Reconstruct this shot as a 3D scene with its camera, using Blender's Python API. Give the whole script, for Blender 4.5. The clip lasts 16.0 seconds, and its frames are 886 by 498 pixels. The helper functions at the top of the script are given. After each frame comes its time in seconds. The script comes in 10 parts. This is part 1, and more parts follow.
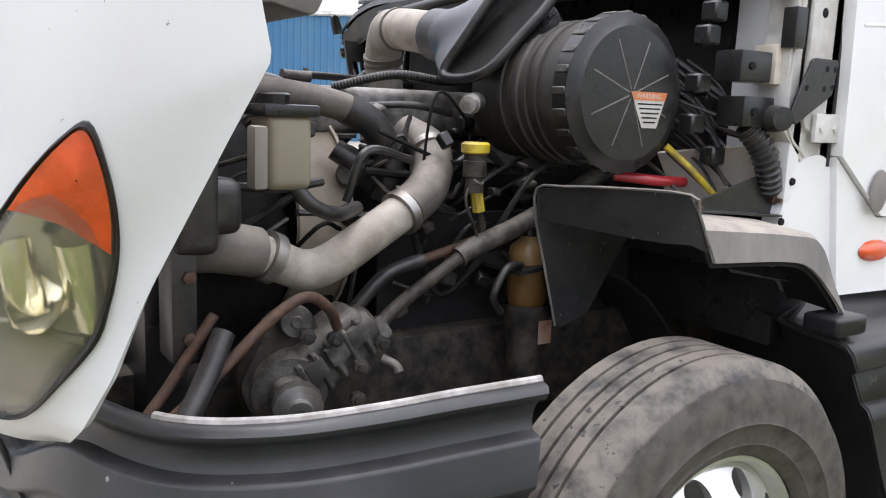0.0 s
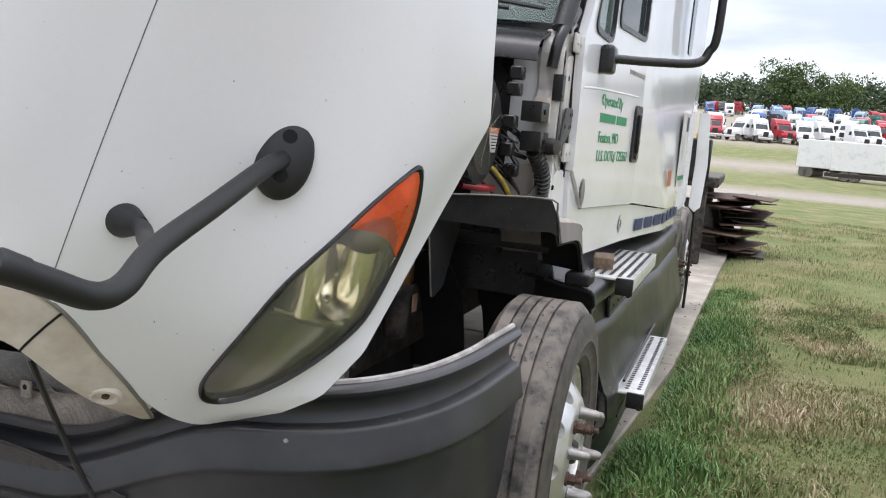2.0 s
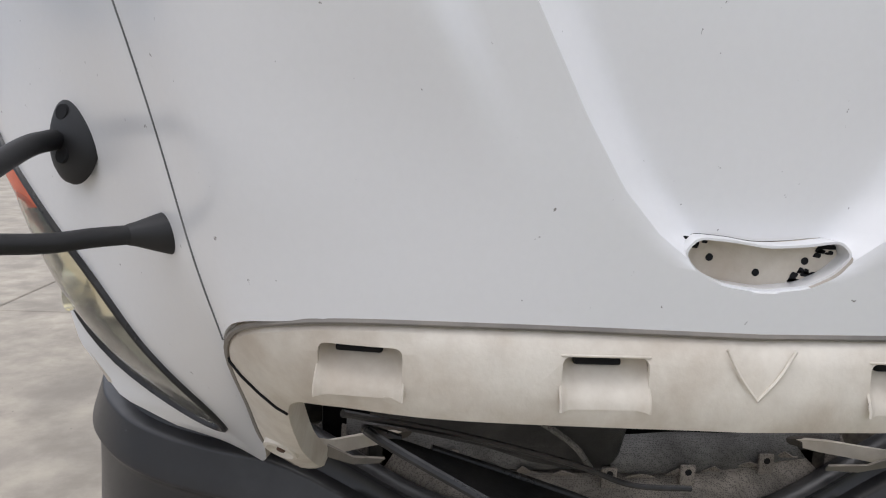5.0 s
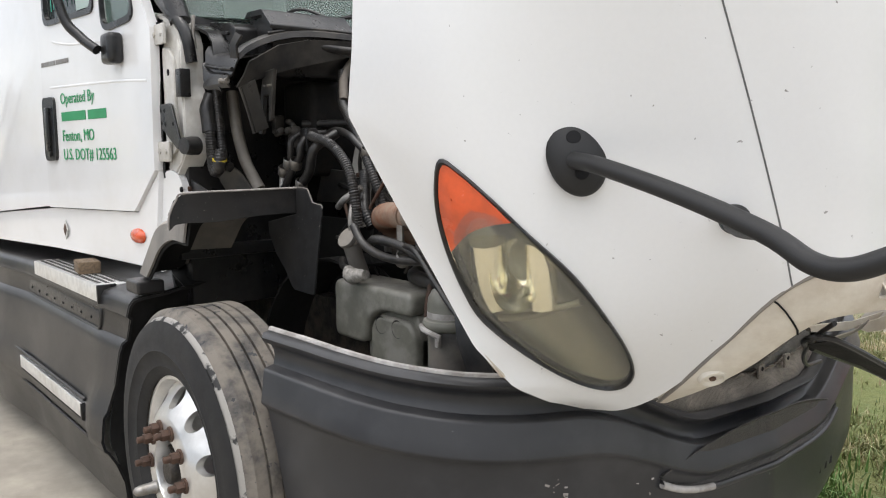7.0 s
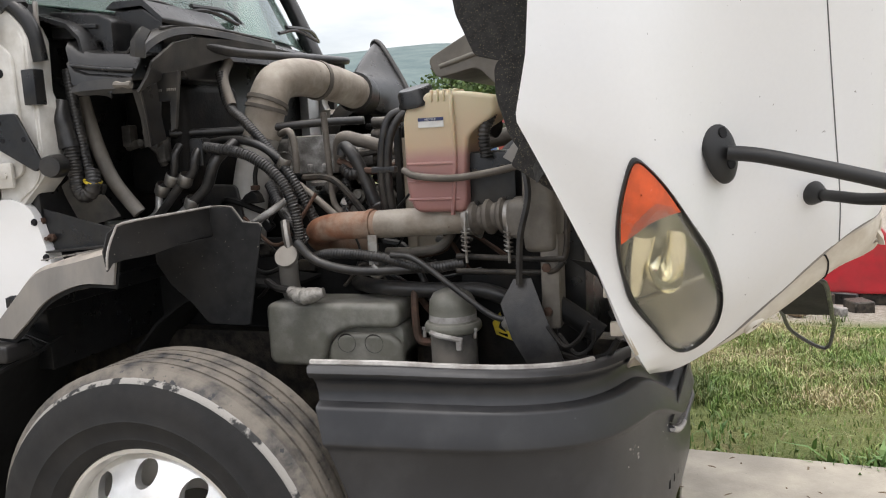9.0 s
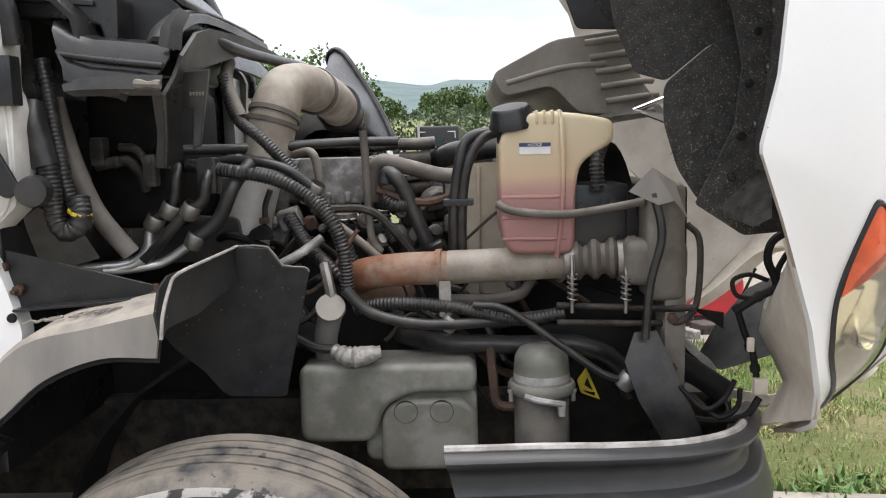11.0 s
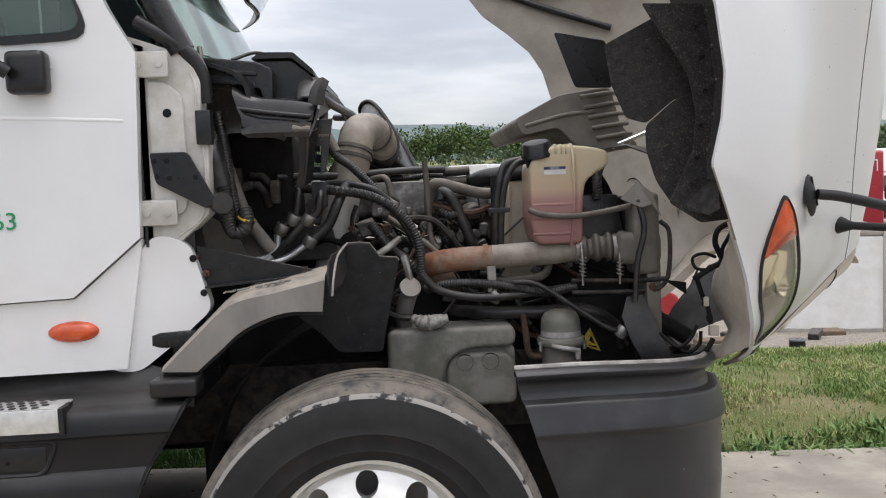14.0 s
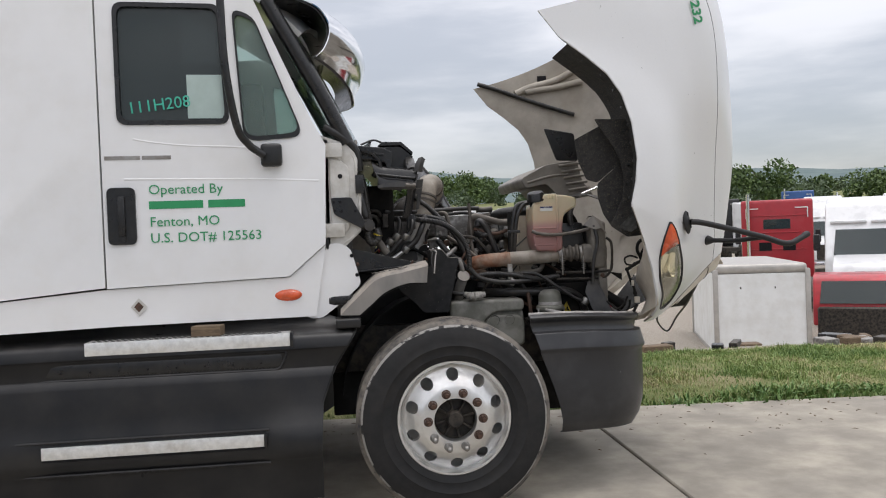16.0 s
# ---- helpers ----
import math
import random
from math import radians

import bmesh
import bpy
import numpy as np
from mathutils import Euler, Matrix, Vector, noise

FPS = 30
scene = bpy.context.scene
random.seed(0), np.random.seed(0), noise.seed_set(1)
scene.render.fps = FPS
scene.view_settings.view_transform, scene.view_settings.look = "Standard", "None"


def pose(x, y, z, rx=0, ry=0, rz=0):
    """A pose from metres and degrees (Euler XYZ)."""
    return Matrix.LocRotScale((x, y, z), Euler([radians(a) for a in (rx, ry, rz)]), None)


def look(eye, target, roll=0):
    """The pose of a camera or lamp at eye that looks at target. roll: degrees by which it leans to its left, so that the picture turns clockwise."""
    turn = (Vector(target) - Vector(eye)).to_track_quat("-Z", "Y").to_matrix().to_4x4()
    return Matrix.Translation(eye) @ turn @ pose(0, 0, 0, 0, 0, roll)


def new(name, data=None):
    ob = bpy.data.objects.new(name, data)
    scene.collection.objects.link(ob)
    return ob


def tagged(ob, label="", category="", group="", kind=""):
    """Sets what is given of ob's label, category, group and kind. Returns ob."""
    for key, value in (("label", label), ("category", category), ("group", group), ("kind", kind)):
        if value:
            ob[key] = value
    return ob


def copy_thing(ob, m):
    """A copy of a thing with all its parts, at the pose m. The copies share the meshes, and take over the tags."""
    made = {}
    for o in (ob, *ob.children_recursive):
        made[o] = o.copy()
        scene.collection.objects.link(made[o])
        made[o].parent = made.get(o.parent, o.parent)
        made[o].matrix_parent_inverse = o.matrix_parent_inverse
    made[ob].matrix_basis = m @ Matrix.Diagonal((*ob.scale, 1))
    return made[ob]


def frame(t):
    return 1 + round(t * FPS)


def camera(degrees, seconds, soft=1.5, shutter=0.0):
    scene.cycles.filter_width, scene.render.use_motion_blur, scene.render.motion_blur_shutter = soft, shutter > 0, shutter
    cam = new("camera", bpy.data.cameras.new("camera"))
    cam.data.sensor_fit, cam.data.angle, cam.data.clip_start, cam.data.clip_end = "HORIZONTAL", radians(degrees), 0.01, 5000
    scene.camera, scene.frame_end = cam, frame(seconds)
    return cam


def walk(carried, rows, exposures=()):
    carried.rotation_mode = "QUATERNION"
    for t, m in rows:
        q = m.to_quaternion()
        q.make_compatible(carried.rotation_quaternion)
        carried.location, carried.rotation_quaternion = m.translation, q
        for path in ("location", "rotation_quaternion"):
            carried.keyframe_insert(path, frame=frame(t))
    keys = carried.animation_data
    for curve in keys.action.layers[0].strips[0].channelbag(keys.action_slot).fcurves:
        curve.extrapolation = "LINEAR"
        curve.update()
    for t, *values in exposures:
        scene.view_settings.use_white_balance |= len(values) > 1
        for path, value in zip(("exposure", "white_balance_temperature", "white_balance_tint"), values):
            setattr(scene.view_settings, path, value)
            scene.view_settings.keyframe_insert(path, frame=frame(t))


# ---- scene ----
cam = camera(57.1, 16.0, soft=1.1)
PATH = [
    (0, (1.429, 2.268, 1.511), (0.344, 0.623, 1.174), 2.2),
    (0.5, (1.794, 2.153, 1.52), (0.391, 0.773, 1.159), 3.3),
    (1, (2.118, 2.024, 1.511), (0.466, 0.941, 1.196), 3.4),
    (1.5, (2.4, 1.878, 1.531), (0.615, 1.028, 1.232), 4.1),
    (2, (2.684, 1.687, 1.55), (0.821, 1.022, 1.261), 4.9),
    (2.5, (2.802, 1.362, 1.52), (0.889, 0.857, 1.229), 5.0),
    (3, (2.88, 1.043, 1.573), (0.944, 0.633, 1.283), 3.8),
    (3.5, (2.95, 0.739, 1.588), (1.011, 0.362, 1.277), 2.9),
    (4, (2.898, 0.382, 1.552), (0.949, 0.103, 1.204), 2.9),
    (4.5, (2.802, -0.009, 1.544), (0.833, -0.159, 1.225), 3.0),
    (5, (2.754, -0.443, 1.528), (0.782, -0.314, 1.22), 2.5),
    (5.2, (2.738, -0.605, 1.522), (0.777, -0.354, 1.22), 1.8),
    (7.3, (2.347, -2.359, 1.492), (0.95, -0.948, 1.247), -0.7),
    (7.5, (2.258, -2.479, 1.49), (0.969, -0.971, 1.239), -0.8),
    (8, (2.039, -2.711, 1.524), (1.002, -1.02, 1.265), -1.9),
    (8.5, (1.719, -2.82, 1.541), (0.911, -1.01, 1.275), -3.5),
    (9, (1.369, -2.884, 1.547), (0.757, -1.0, 1.27), -3.2),
    (9.5, (1.037, -2.887, 1.542), (0.617, -0.952, 1.268), -2.5),
    (11.8, (0.424, -2.502, 1.616), (0.419, -0.517, 1.371), -1.1),
    (12, (0.429, -2.485, 1.617), (0.424, -0.5, 1.374), -0.9),
    (12.5, (0.418, -2.449, 1.612), (0.438, -0.456, 1.442), -0.0),
    (13, (0.324, -2.629, 1.588), (0.38, -0.633, 1.477), -1.3),
    (13.5, (0.191, -2.998, 1.582), (0.288, -1.004, 1.469), -2.7),
    (14, (0.108, -3.446, 1.538), (0.221, -1.455, 1.39), -2.3),
    (14.5, (-0.064, -3.911, 1.49), (0.015, -1.928, 1.24), -1.1),
    (15, (-0.195, -4.398, 1.49), (-0.085, -2.416, 1.253), -2.6),
    (15.5, (-0.286, -4.928, 1.475), (-0.071, -2.944, 1.332), -2.9),
    (16, (-0.49, -5.426, 1.463), (-0.271, -3.438, 1.424), -2.2),
]
walk(cam, [(t, look(e, g, r)) for t, e, g, r in PATH], [(0, 0.69, 6250, 14), (0.5, 0.91, 6250, 14), (1.0, 0.74, 6250, 14), (2.0, 0.32, 6250, 14), (3.0, 0.25, 6250, 14), (3.5, 0.06, 6300, 14), (4.0, 0.0, 6300, 14), (4.5, -0.12, 6300, 14), (5.2, -0.25, 6350, 13), (7.3, 0.38, 6600, 10), (9.0, 0.32, 6700, 11), (12.0, 0.54, 6500, 11), (12.5, 0.54, 6500, 11), (13.5, 0.10, 6500, 11), (14.0, -0.08, 6500, 12), (14.5, 0.0, 6500, 12), (15.0, 0.12, 6500, 12), (15.5, -0.06, 6500, 12), (16, -0.24, 6500, 12)])

# ---- world and light: bright overcast day ----
world = bpy.data.worlds.new("overcast_sky")
scene.world = world
world.use_nodes = True
wn, wl = world.node_tree.nodes, world.node_tree.links
wn.clear()
sky = wn.new("ShaderNodeTexSky")
sky.sky_type = "NISHITA"
sky.sun_disc = False
sky.sun_elevation = radians(77)
sky.sun_rotation = radians(108)
w_coord = wn.new("ShaderNodeTexCoord")
w_map = wn.new("ShaderNodeMapping")
w_map.inputs["Scale"].default_value = (1.2, 1.2, 5.5)
w_noise = wn.new("ShaderNodeTexNoise")
w_noise.inputs["Scale"].default_value = 2.3
w_noise.inputs["Detail"].default_value = 7
w_noise.inputs["Roughness"].default_value = 0.52
w_ramp = wn.new("ShaderNodeValToRGB")
w_ramp.color_ramp.interpolation = "EASE"
w_ramp.color_ramp.elements[0].position = 0.33
w_ramp.color_ramp.elements[0].color = (0.55, 0.56, 0.58, 1)
w_ramp.color_ramp.elements[1].position = 0.66
w_ramp.color_ramp.elements[1].color = (0.98, 0.96, 0.95, 1)
bg_cloud = wn.new("ShaderNodeBackground")
bg_sky = wn.new("ShaderNodeBackground")
bg_sky.inputs["Strength"].default_value = 0.05
w_add = wn.new("ShaderNodeAddShader")
w_out = wn.new("ShaderNodeOutputWorld")
wl.new(w_coord.outputs["Generated"], w_map.inputs["Vector"])
wl.new(w_map.outputs["Vector"], w_noise.inputs["Vector"])
wl.new(w_noise.outputs["Fac"], w_ramp.inputs["Fac"])
w_sep = wn.new("ShaderNodeSeparateXYZ")
w_lift = wn.new("ShaderNodeMapRange")
w_lift.inputs["From Min"].default_value, w_lift.inputs["From Max"].default_value = 0.0, 1.0
w_lift.inputs["To Min"].default_value, w_lift.inputs["To Max"].default_value = 0.54, 2.55
wl.new(w_coord.outputs["Generated"], w_sep.inputs["Vector"])
wl.new(w_sep.outputs["Z"], w_lift.inputs["Value"])
wl.new(w_lift.outputs["Result"], bg_cloud.inputs["Strength"])
wl.new(w_ramp.outputs["Color"], bg_cloud.inputs["Color"])
wl.new(sky.outputs["Color"], bg_sky.inputs["Color"])
wl.new(bg_cloud.outputs["Background"], w_add.inputs[0])
wl.new(bg_sky.outputs["Background"], w_add.inputs[1])
wl.new(w_add.outputs["Shader"], w_out.inputs["Surface"])

sun_data = bpy.data.lights.new("sun", "SUN")
sun_data.energy = 0.8
sun_data.angle = radians(25)
sun_data.color = (1.0, 0.97, 0.92)
sun = new("sun", sun_data)
sun.matrix_world = look((5, -3, 26), (0, 0, 0))


# ---- materials ----
def surf(name, base, rough=0.5, metal=0.0, var=0.12, scale=14.0, dirt=None, dirt_amt=0.0, dirt_scale=4.0,
         dirt_sharp=0.25, bump=0.0, bump_scale=220.0, coat=0.0, detail=5.0, speck=None, speck_amt=0.0, speck_scale=90.0,
         rough_var=0.12, coat_rough=0.06, transmission=0.0, stretch=None, dust=None, dust_amt=0.0):
    """A node material: base colour with grain, dirt in patches, specks and fine relief."""
    m = bpy.data.materials.new(name)
    m.use_nodes = True
    n, l = m.node_tree.nodes, m.node_tree.links
    b = n["Principled BSDF"]
    co = n.new("ShaderNodeTexCoord")
    src = co.outputs["Object"]
    if stretch:
        mp = n.new("ShaderNodeMapping")
        mp.inputs["Scale"].default_value = stretch
        l.new(src, mp.inputs["Vector"])
        src = mp.outputs["Vector"]

    def tex(sc, det=5.0):
        t = n.new("ShaderNodeTexNoise")
        t.inputs["Scale"].default_value = sc
        t.inputs["Detail"].default_value = det
        t.inputs["Roughness"].default_value = 0.6
        l.new(src, t.inputs["Vector"])
        return t.outputs["Fac"]

    def ramp(fac, a, b_, ca, cb):
        r = n.new("ShaderNodeValToRGB")
        r.color_ramp.interpolation = 'EASE'
        e = r.color_ramp.elements
        e[0].position, e[1].position = max(0.0, a), min(1.0, b_)
        e[0].color, e[1].color = (*ca, 1), (*cb, 1)
        l.new(fac, r.inputs["Fac"])
        return r.outputs["Color"]

    lo = tuple(max(0.0, c * (1 - var)) for c in base)
    hi = tuple(min(1.0, c * (1 + var)) for c in base)
    col = ramp(tex(scale, detail), 0.3, 0.7, lo, hi)

    def mix(a, colour, fac):
        x = n.new("ShaderNodeMix")
        x.data_type = "RGBA"
        l.new(fac, x.inputs["Factor"])
        l.new(a, x.inputs["A"])
        x.inputs["B"].default_value = (*colour, 1)
        return x.outputs["Result"]

    if dirt:
        mid = 0.62 - dirt_amt * 0.35
        f = ramp(tex(dirt_scale, 8.0), mid - dirt_sharp / 2, mid + dirt_sharp / 2, (0, 0, 0), (min(1, 0.35 + dirt_amt),) * 3)
        col = mix(col, dirt, f)
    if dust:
        # pale dust colour by the upward normal, so tops turn lighter, in uneven patches
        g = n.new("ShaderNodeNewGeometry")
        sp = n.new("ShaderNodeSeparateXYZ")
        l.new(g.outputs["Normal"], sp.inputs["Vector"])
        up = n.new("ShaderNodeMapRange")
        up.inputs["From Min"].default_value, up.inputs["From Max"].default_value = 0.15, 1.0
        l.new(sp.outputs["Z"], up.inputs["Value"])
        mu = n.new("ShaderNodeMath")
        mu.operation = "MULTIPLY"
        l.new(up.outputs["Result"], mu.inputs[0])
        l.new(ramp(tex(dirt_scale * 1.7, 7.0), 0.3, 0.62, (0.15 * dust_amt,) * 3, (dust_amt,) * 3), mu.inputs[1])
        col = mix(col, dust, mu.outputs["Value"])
    if speck:
        mid = 0.74 - speck_amt * 0.3
        f = ramp(tex(speck_scale, 3.0), mid, mid + 0.05, (0, 0, 0), (0.9, 0.9, 0.9))
        col = mix(col, speck, f)
    l.new(col, b.inputs["Base Color"])
    rr = n.new("ShaderNodeMapRange")
    rr.inputs["To Min"].default_value = max(0.02, rough - rough_var)
    rr.inputs["To Max"].default_value = min(1.0, rough + rough_var)
    l.new(tex(scale * 0.6), rr.inputs["Value"])
    l.new(rr.outputs["Result"], b.inputs["Roughness"])
    b.inputs["Metallic"].default_value = metal
    b.inputs["Coat Weight"].default_value = coat
    b.inputs["Coat Roughness"].default_value = coat_rough
    b.inputs["Transmission Weight"].default_value = transmission
    if bump:
        bp = n.new("ShaderNodeBump")
        bp.inputs["Strength"].default_value = min(1.0, bump)
        bp.inputs["Distance"].default_value = 0.004
        l.new(tex(bump_scale, 4.0), bp.inputs["Height"])
        l.new(bp.outputs["Normal"], b.inputs["Normal"])
    return m


M = dict(
    white=surf("white_paint", (0.735, 0.74, 0.745), 0.28, var=0.008, scale=90, detail=3, coat=0.5, dirt=(0.73, 0.725, 0.71), dirt_amt=0.1,
               dirt_scale=1.6, dirt_sharp=0.9, speck=(0.16, 0.15, 0.14), speck_amt=0.075, speck_scale=60, rough_var=0.01, coat_rough=0.22),
    cab_white=surf("white_cab_paint", (0.80, 0.80, 0.80), 0.2, var=0.02, scale=2.0, coat=0.8, dirt=(0.66, 0.64, 0.6), dirt_amt=0.08,
                   dirt_scale=2.6, dirt_sharp=0.4, rough_var=0.06),
    cream=surf("dirty_white_moulding", (0.70, 0.66, 0.58), 0.6, var=0.06, scale=9, dirt=(0.34, 0.26, 0.18), dirt_amt=0.3,
               dirt_scale=7, dirt_sharp=0.45, bump=0.2, bump_scale=60),
    beige=surf("hood_inside", (0.50, 0.46, 0.40), 0.7, var=0.12, scale=6, dirt=(0.25, 0.215, 0.17), dirt_amt=0.36, dirt_scale=3.2,
               dirt_sharp=0.6, bump=0.3, bump_scale=90, speck=(0.10, 0.085, 0.07), speck_amt=0.1, speck_scale=60),
    liner=surf("black_felt_liner", (0.026, 0.025, 0.024), 0.85, var=0.4, scale=40, speck=(0.24, 0.20, 0.14), speck_amt=0.42,
               speck_scale=310, bump=0.6, bump_scale=300),
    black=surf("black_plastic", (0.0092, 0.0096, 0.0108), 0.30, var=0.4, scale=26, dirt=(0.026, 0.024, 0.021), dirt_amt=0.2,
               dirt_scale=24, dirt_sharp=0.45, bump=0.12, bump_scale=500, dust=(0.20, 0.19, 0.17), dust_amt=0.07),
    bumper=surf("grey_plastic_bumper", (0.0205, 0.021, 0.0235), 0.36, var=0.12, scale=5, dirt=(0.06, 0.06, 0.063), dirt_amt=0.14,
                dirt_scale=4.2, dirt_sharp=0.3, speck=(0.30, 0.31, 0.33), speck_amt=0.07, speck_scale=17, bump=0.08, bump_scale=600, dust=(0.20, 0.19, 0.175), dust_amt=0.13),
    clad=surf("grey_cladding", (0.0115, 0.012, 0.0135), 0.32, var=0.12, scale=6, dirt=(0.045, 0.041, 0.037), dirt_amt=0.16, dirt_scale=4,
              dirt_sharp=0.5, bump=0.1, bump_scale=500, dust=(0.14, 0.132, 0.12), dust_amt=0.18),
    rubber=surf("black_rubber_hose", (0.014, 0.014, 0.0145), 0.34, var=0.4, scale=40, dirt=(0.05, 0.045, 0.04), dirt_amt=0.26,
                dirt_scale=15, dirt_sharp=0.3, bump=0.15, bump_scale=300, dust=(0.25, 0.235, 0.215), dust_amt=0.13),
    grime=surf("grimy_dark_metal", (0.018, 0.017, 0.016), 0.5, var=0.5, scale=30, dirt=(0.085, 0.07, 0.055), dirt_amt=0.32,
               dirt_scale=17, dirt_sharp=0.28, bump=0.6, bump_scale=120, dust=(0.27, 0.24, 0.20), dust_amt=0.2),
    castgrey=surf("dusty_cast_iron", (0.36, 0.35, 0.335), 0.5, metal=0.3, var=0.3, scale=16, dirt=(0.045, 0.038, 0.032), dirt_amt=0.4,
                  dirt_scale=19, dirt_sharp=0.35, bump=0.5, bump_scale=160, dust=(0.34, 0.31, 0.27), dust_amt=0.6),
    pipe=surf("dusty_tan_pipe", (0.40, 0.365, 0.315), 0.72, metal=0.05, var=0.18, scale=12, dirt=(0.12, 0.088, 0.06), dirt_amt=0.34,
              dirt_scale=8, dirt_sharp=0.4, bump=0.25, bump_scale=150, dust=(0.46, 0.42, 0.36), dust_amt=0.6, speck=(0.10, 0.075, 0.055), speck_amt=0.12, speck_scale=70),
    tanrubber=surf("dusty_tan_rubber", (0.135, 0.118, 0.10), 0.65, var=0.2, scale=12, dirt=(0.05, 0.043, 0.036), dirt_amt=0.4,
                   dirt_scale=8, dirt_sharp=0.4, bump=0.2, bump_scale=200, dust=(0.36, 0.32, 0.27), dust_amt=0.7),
    rust=surf("rusty_pipe", (0.20, 0.085, 0.045), 0.75, metal=0.2, var=0.3, scale=18, dirt=(0.34, 0.28, 0.22), dirt_amt=0.3,
              dirt_scale=8, bump=0.4, bump_scale=160),
    steel=surf("worn_bare_steel", (0.34, 0.33, 0.31), 0.45, metal=0.8, var=0.15, scale=20, dirt=(0.16, 0.12, 0.09), dirt_amt=0.25,
               dirt_scale=14, bump=0.15, bump_scale=200),
    alu=surf("polished_aluminium", (0.80, 0.80, 0.79), 0.36, metal=0.85, var=0.06, scale=10, dirt=(0.42, 0.39, 0.35), dirt_amt=0.2,
             dirt_scale=6, dirt_sharp=0.5, rough_var=0.1),
    tread=surf("aluminium_tread_plate", (0.80, 0.80, 0.78), 0.34, metal=0.6, var=0.1, scale=30, dirt=(0.50, 0.46, 0.40), dirt_amt=0.08,
               dirt_scale=12, bump=0.2, bump_scale=300),
    chrome=surf("chrome", (0.82, 0.82, 0.83), 0.1, metal=1.0, var=0.04, scale=8, rough_var=0.05),
    tyre=surf("dusty_tyre_rubber", (0.024, 0.0245, 0.027), 0.7, var=0.5, scale=34, dirt=(0.20, 0.175, 0.145), dirt_amt=0.5, dirt_scale=13,
              dirt_sharp=0.35, bump=0.25, bump_scale=260, speck=(0.026, 0.028, 0.034), speck_amt=0.34, speck_scale=30),
    sidewall=surf("dark_tyre_sidewall", (0.006, 0.006, 0.0065), 0.72, var=0.25, scale=30, dirt=(0.022, 0.02, 0.018), dirt_amt=0.15,
                  dirt_scale=8, dirt_sharp=0.4, bump=0.15, bump_scale=300),
    tank=surf("grey_green_bottle", (0.155, 0.152, 0.125), 0.5, var=0.15, scale=10, dirt=(0.33, 0.32, 0.29), dirt_amt=0.2, dirt_scale=9,
              dirt_sharp=0.25, bump=0.2, bump_scale=120, dust=(0.36, 0.34, 0.30), dust_amt=0.6, speck=(0.07, 0.068, 0.06), speck_amt=0.12, speck_scale=40),
    red=surf("faded_red_paint", (0.45, 0.02, 0.03), 0.35, var=0.1, scale=5, coat=0.3, dirt=(0.25, 0.03, 0.03), dirt_amt=0.2, dirt_scale=4),
    amber=surf("amber_plastic", (0.66, 0.09, 0.02), 0.25, var=0.14, scale=18, coat=0.5, dirt=(0.36, 0.06, 0.02), dirt_amt=0.15, dirt_scale=14, speck=(0.12, 0.04, 0.02), speck_amt=0.06, speck_scale=50),
    yellow=surf("yellow_plastic", (0.62, 0.47, 0.03), 0.45, var=0.15, scale=30, dirt=(0.18, 0.14, 0.06), dirt_amt=0.3, dirt_scale=20),
    green_ink=surf("green_lettering", (0.02, 0.27, 0.10), 0.5, var=0.05),
    dark_ink=surf("dark_lettering", (0.02, 0.03, 0.10), 0.5, var=0.05),
    paper=surf("printed_label", (0.62, 0.62, 0.60), 0.6, var=0.06, scale=30, dirt=(0.3, 0.26, 0.2), dirt_amt=0.2),
    orange=surf("orange_label", (0.72, 0.17, 0.03), 0.5, var=0.06, scale=30, dirt=(0.3, 0.2, 0.12), dirt_amt=0.15),
    satin=surf("satin_black_tube", (0.0065, 0.0065, 0.007), 0.55, var=0.2, scale=10, dirt=(0.018, 0.018, 0.018), dirt_amt=0.2, dirt_scale=6, bump=0.1, bump_scale=600),
    wood=surf("weathered_wood", (0.15, 0.105, 0.065), 0.8, var=0.3, scale=14, bump=0.5, bump_scale=90, stretch=(1, 6, 6)),
    rustnut=surf("rusty_nut", (0.095, 0.052, 0.035), 0.7, metal=0.3, var=0.3, scale=40, dirt=(0.06, 0.04, 0.03), dirt_amt=0.35,
                 dirt_scale=30, bump=0.3, bump_scale=200),
    foil=surf("crumpled_foil_wrap", (0.30, 0.285, 0.26), 0.65, metal=0.2, var=0.3, scale=60, bump=0.8, bump_scale=90),
)


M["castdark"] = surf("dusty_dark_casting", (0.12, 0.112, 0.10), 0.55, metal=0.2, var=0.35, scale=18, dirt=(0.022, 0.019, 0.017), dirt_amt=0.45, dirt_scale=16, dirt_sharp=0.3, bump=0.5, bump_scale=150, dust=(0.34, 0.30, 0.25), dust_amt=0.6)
# near-black that puts the bay's shade into the engine block and heater core
M["oilblack"] = surf("near_black_metal", (0.007, 0.007, 0.007), 0.6, var=0.4, scale=22, dirt=(0.025, 0.021, 0.017), dirt_amt=0.2, dirt_scale=9, bump=0.4, bump_scale=90)
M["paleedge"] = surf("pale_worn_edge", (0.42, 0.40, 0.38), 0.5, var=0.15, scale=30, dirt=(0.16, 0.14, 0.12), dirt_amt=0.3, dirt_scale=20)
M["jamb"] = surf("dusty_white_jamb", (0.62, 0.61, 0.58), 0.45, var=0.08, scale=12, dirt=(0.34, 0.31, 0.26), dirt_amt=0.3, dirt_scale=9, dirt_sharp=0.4)
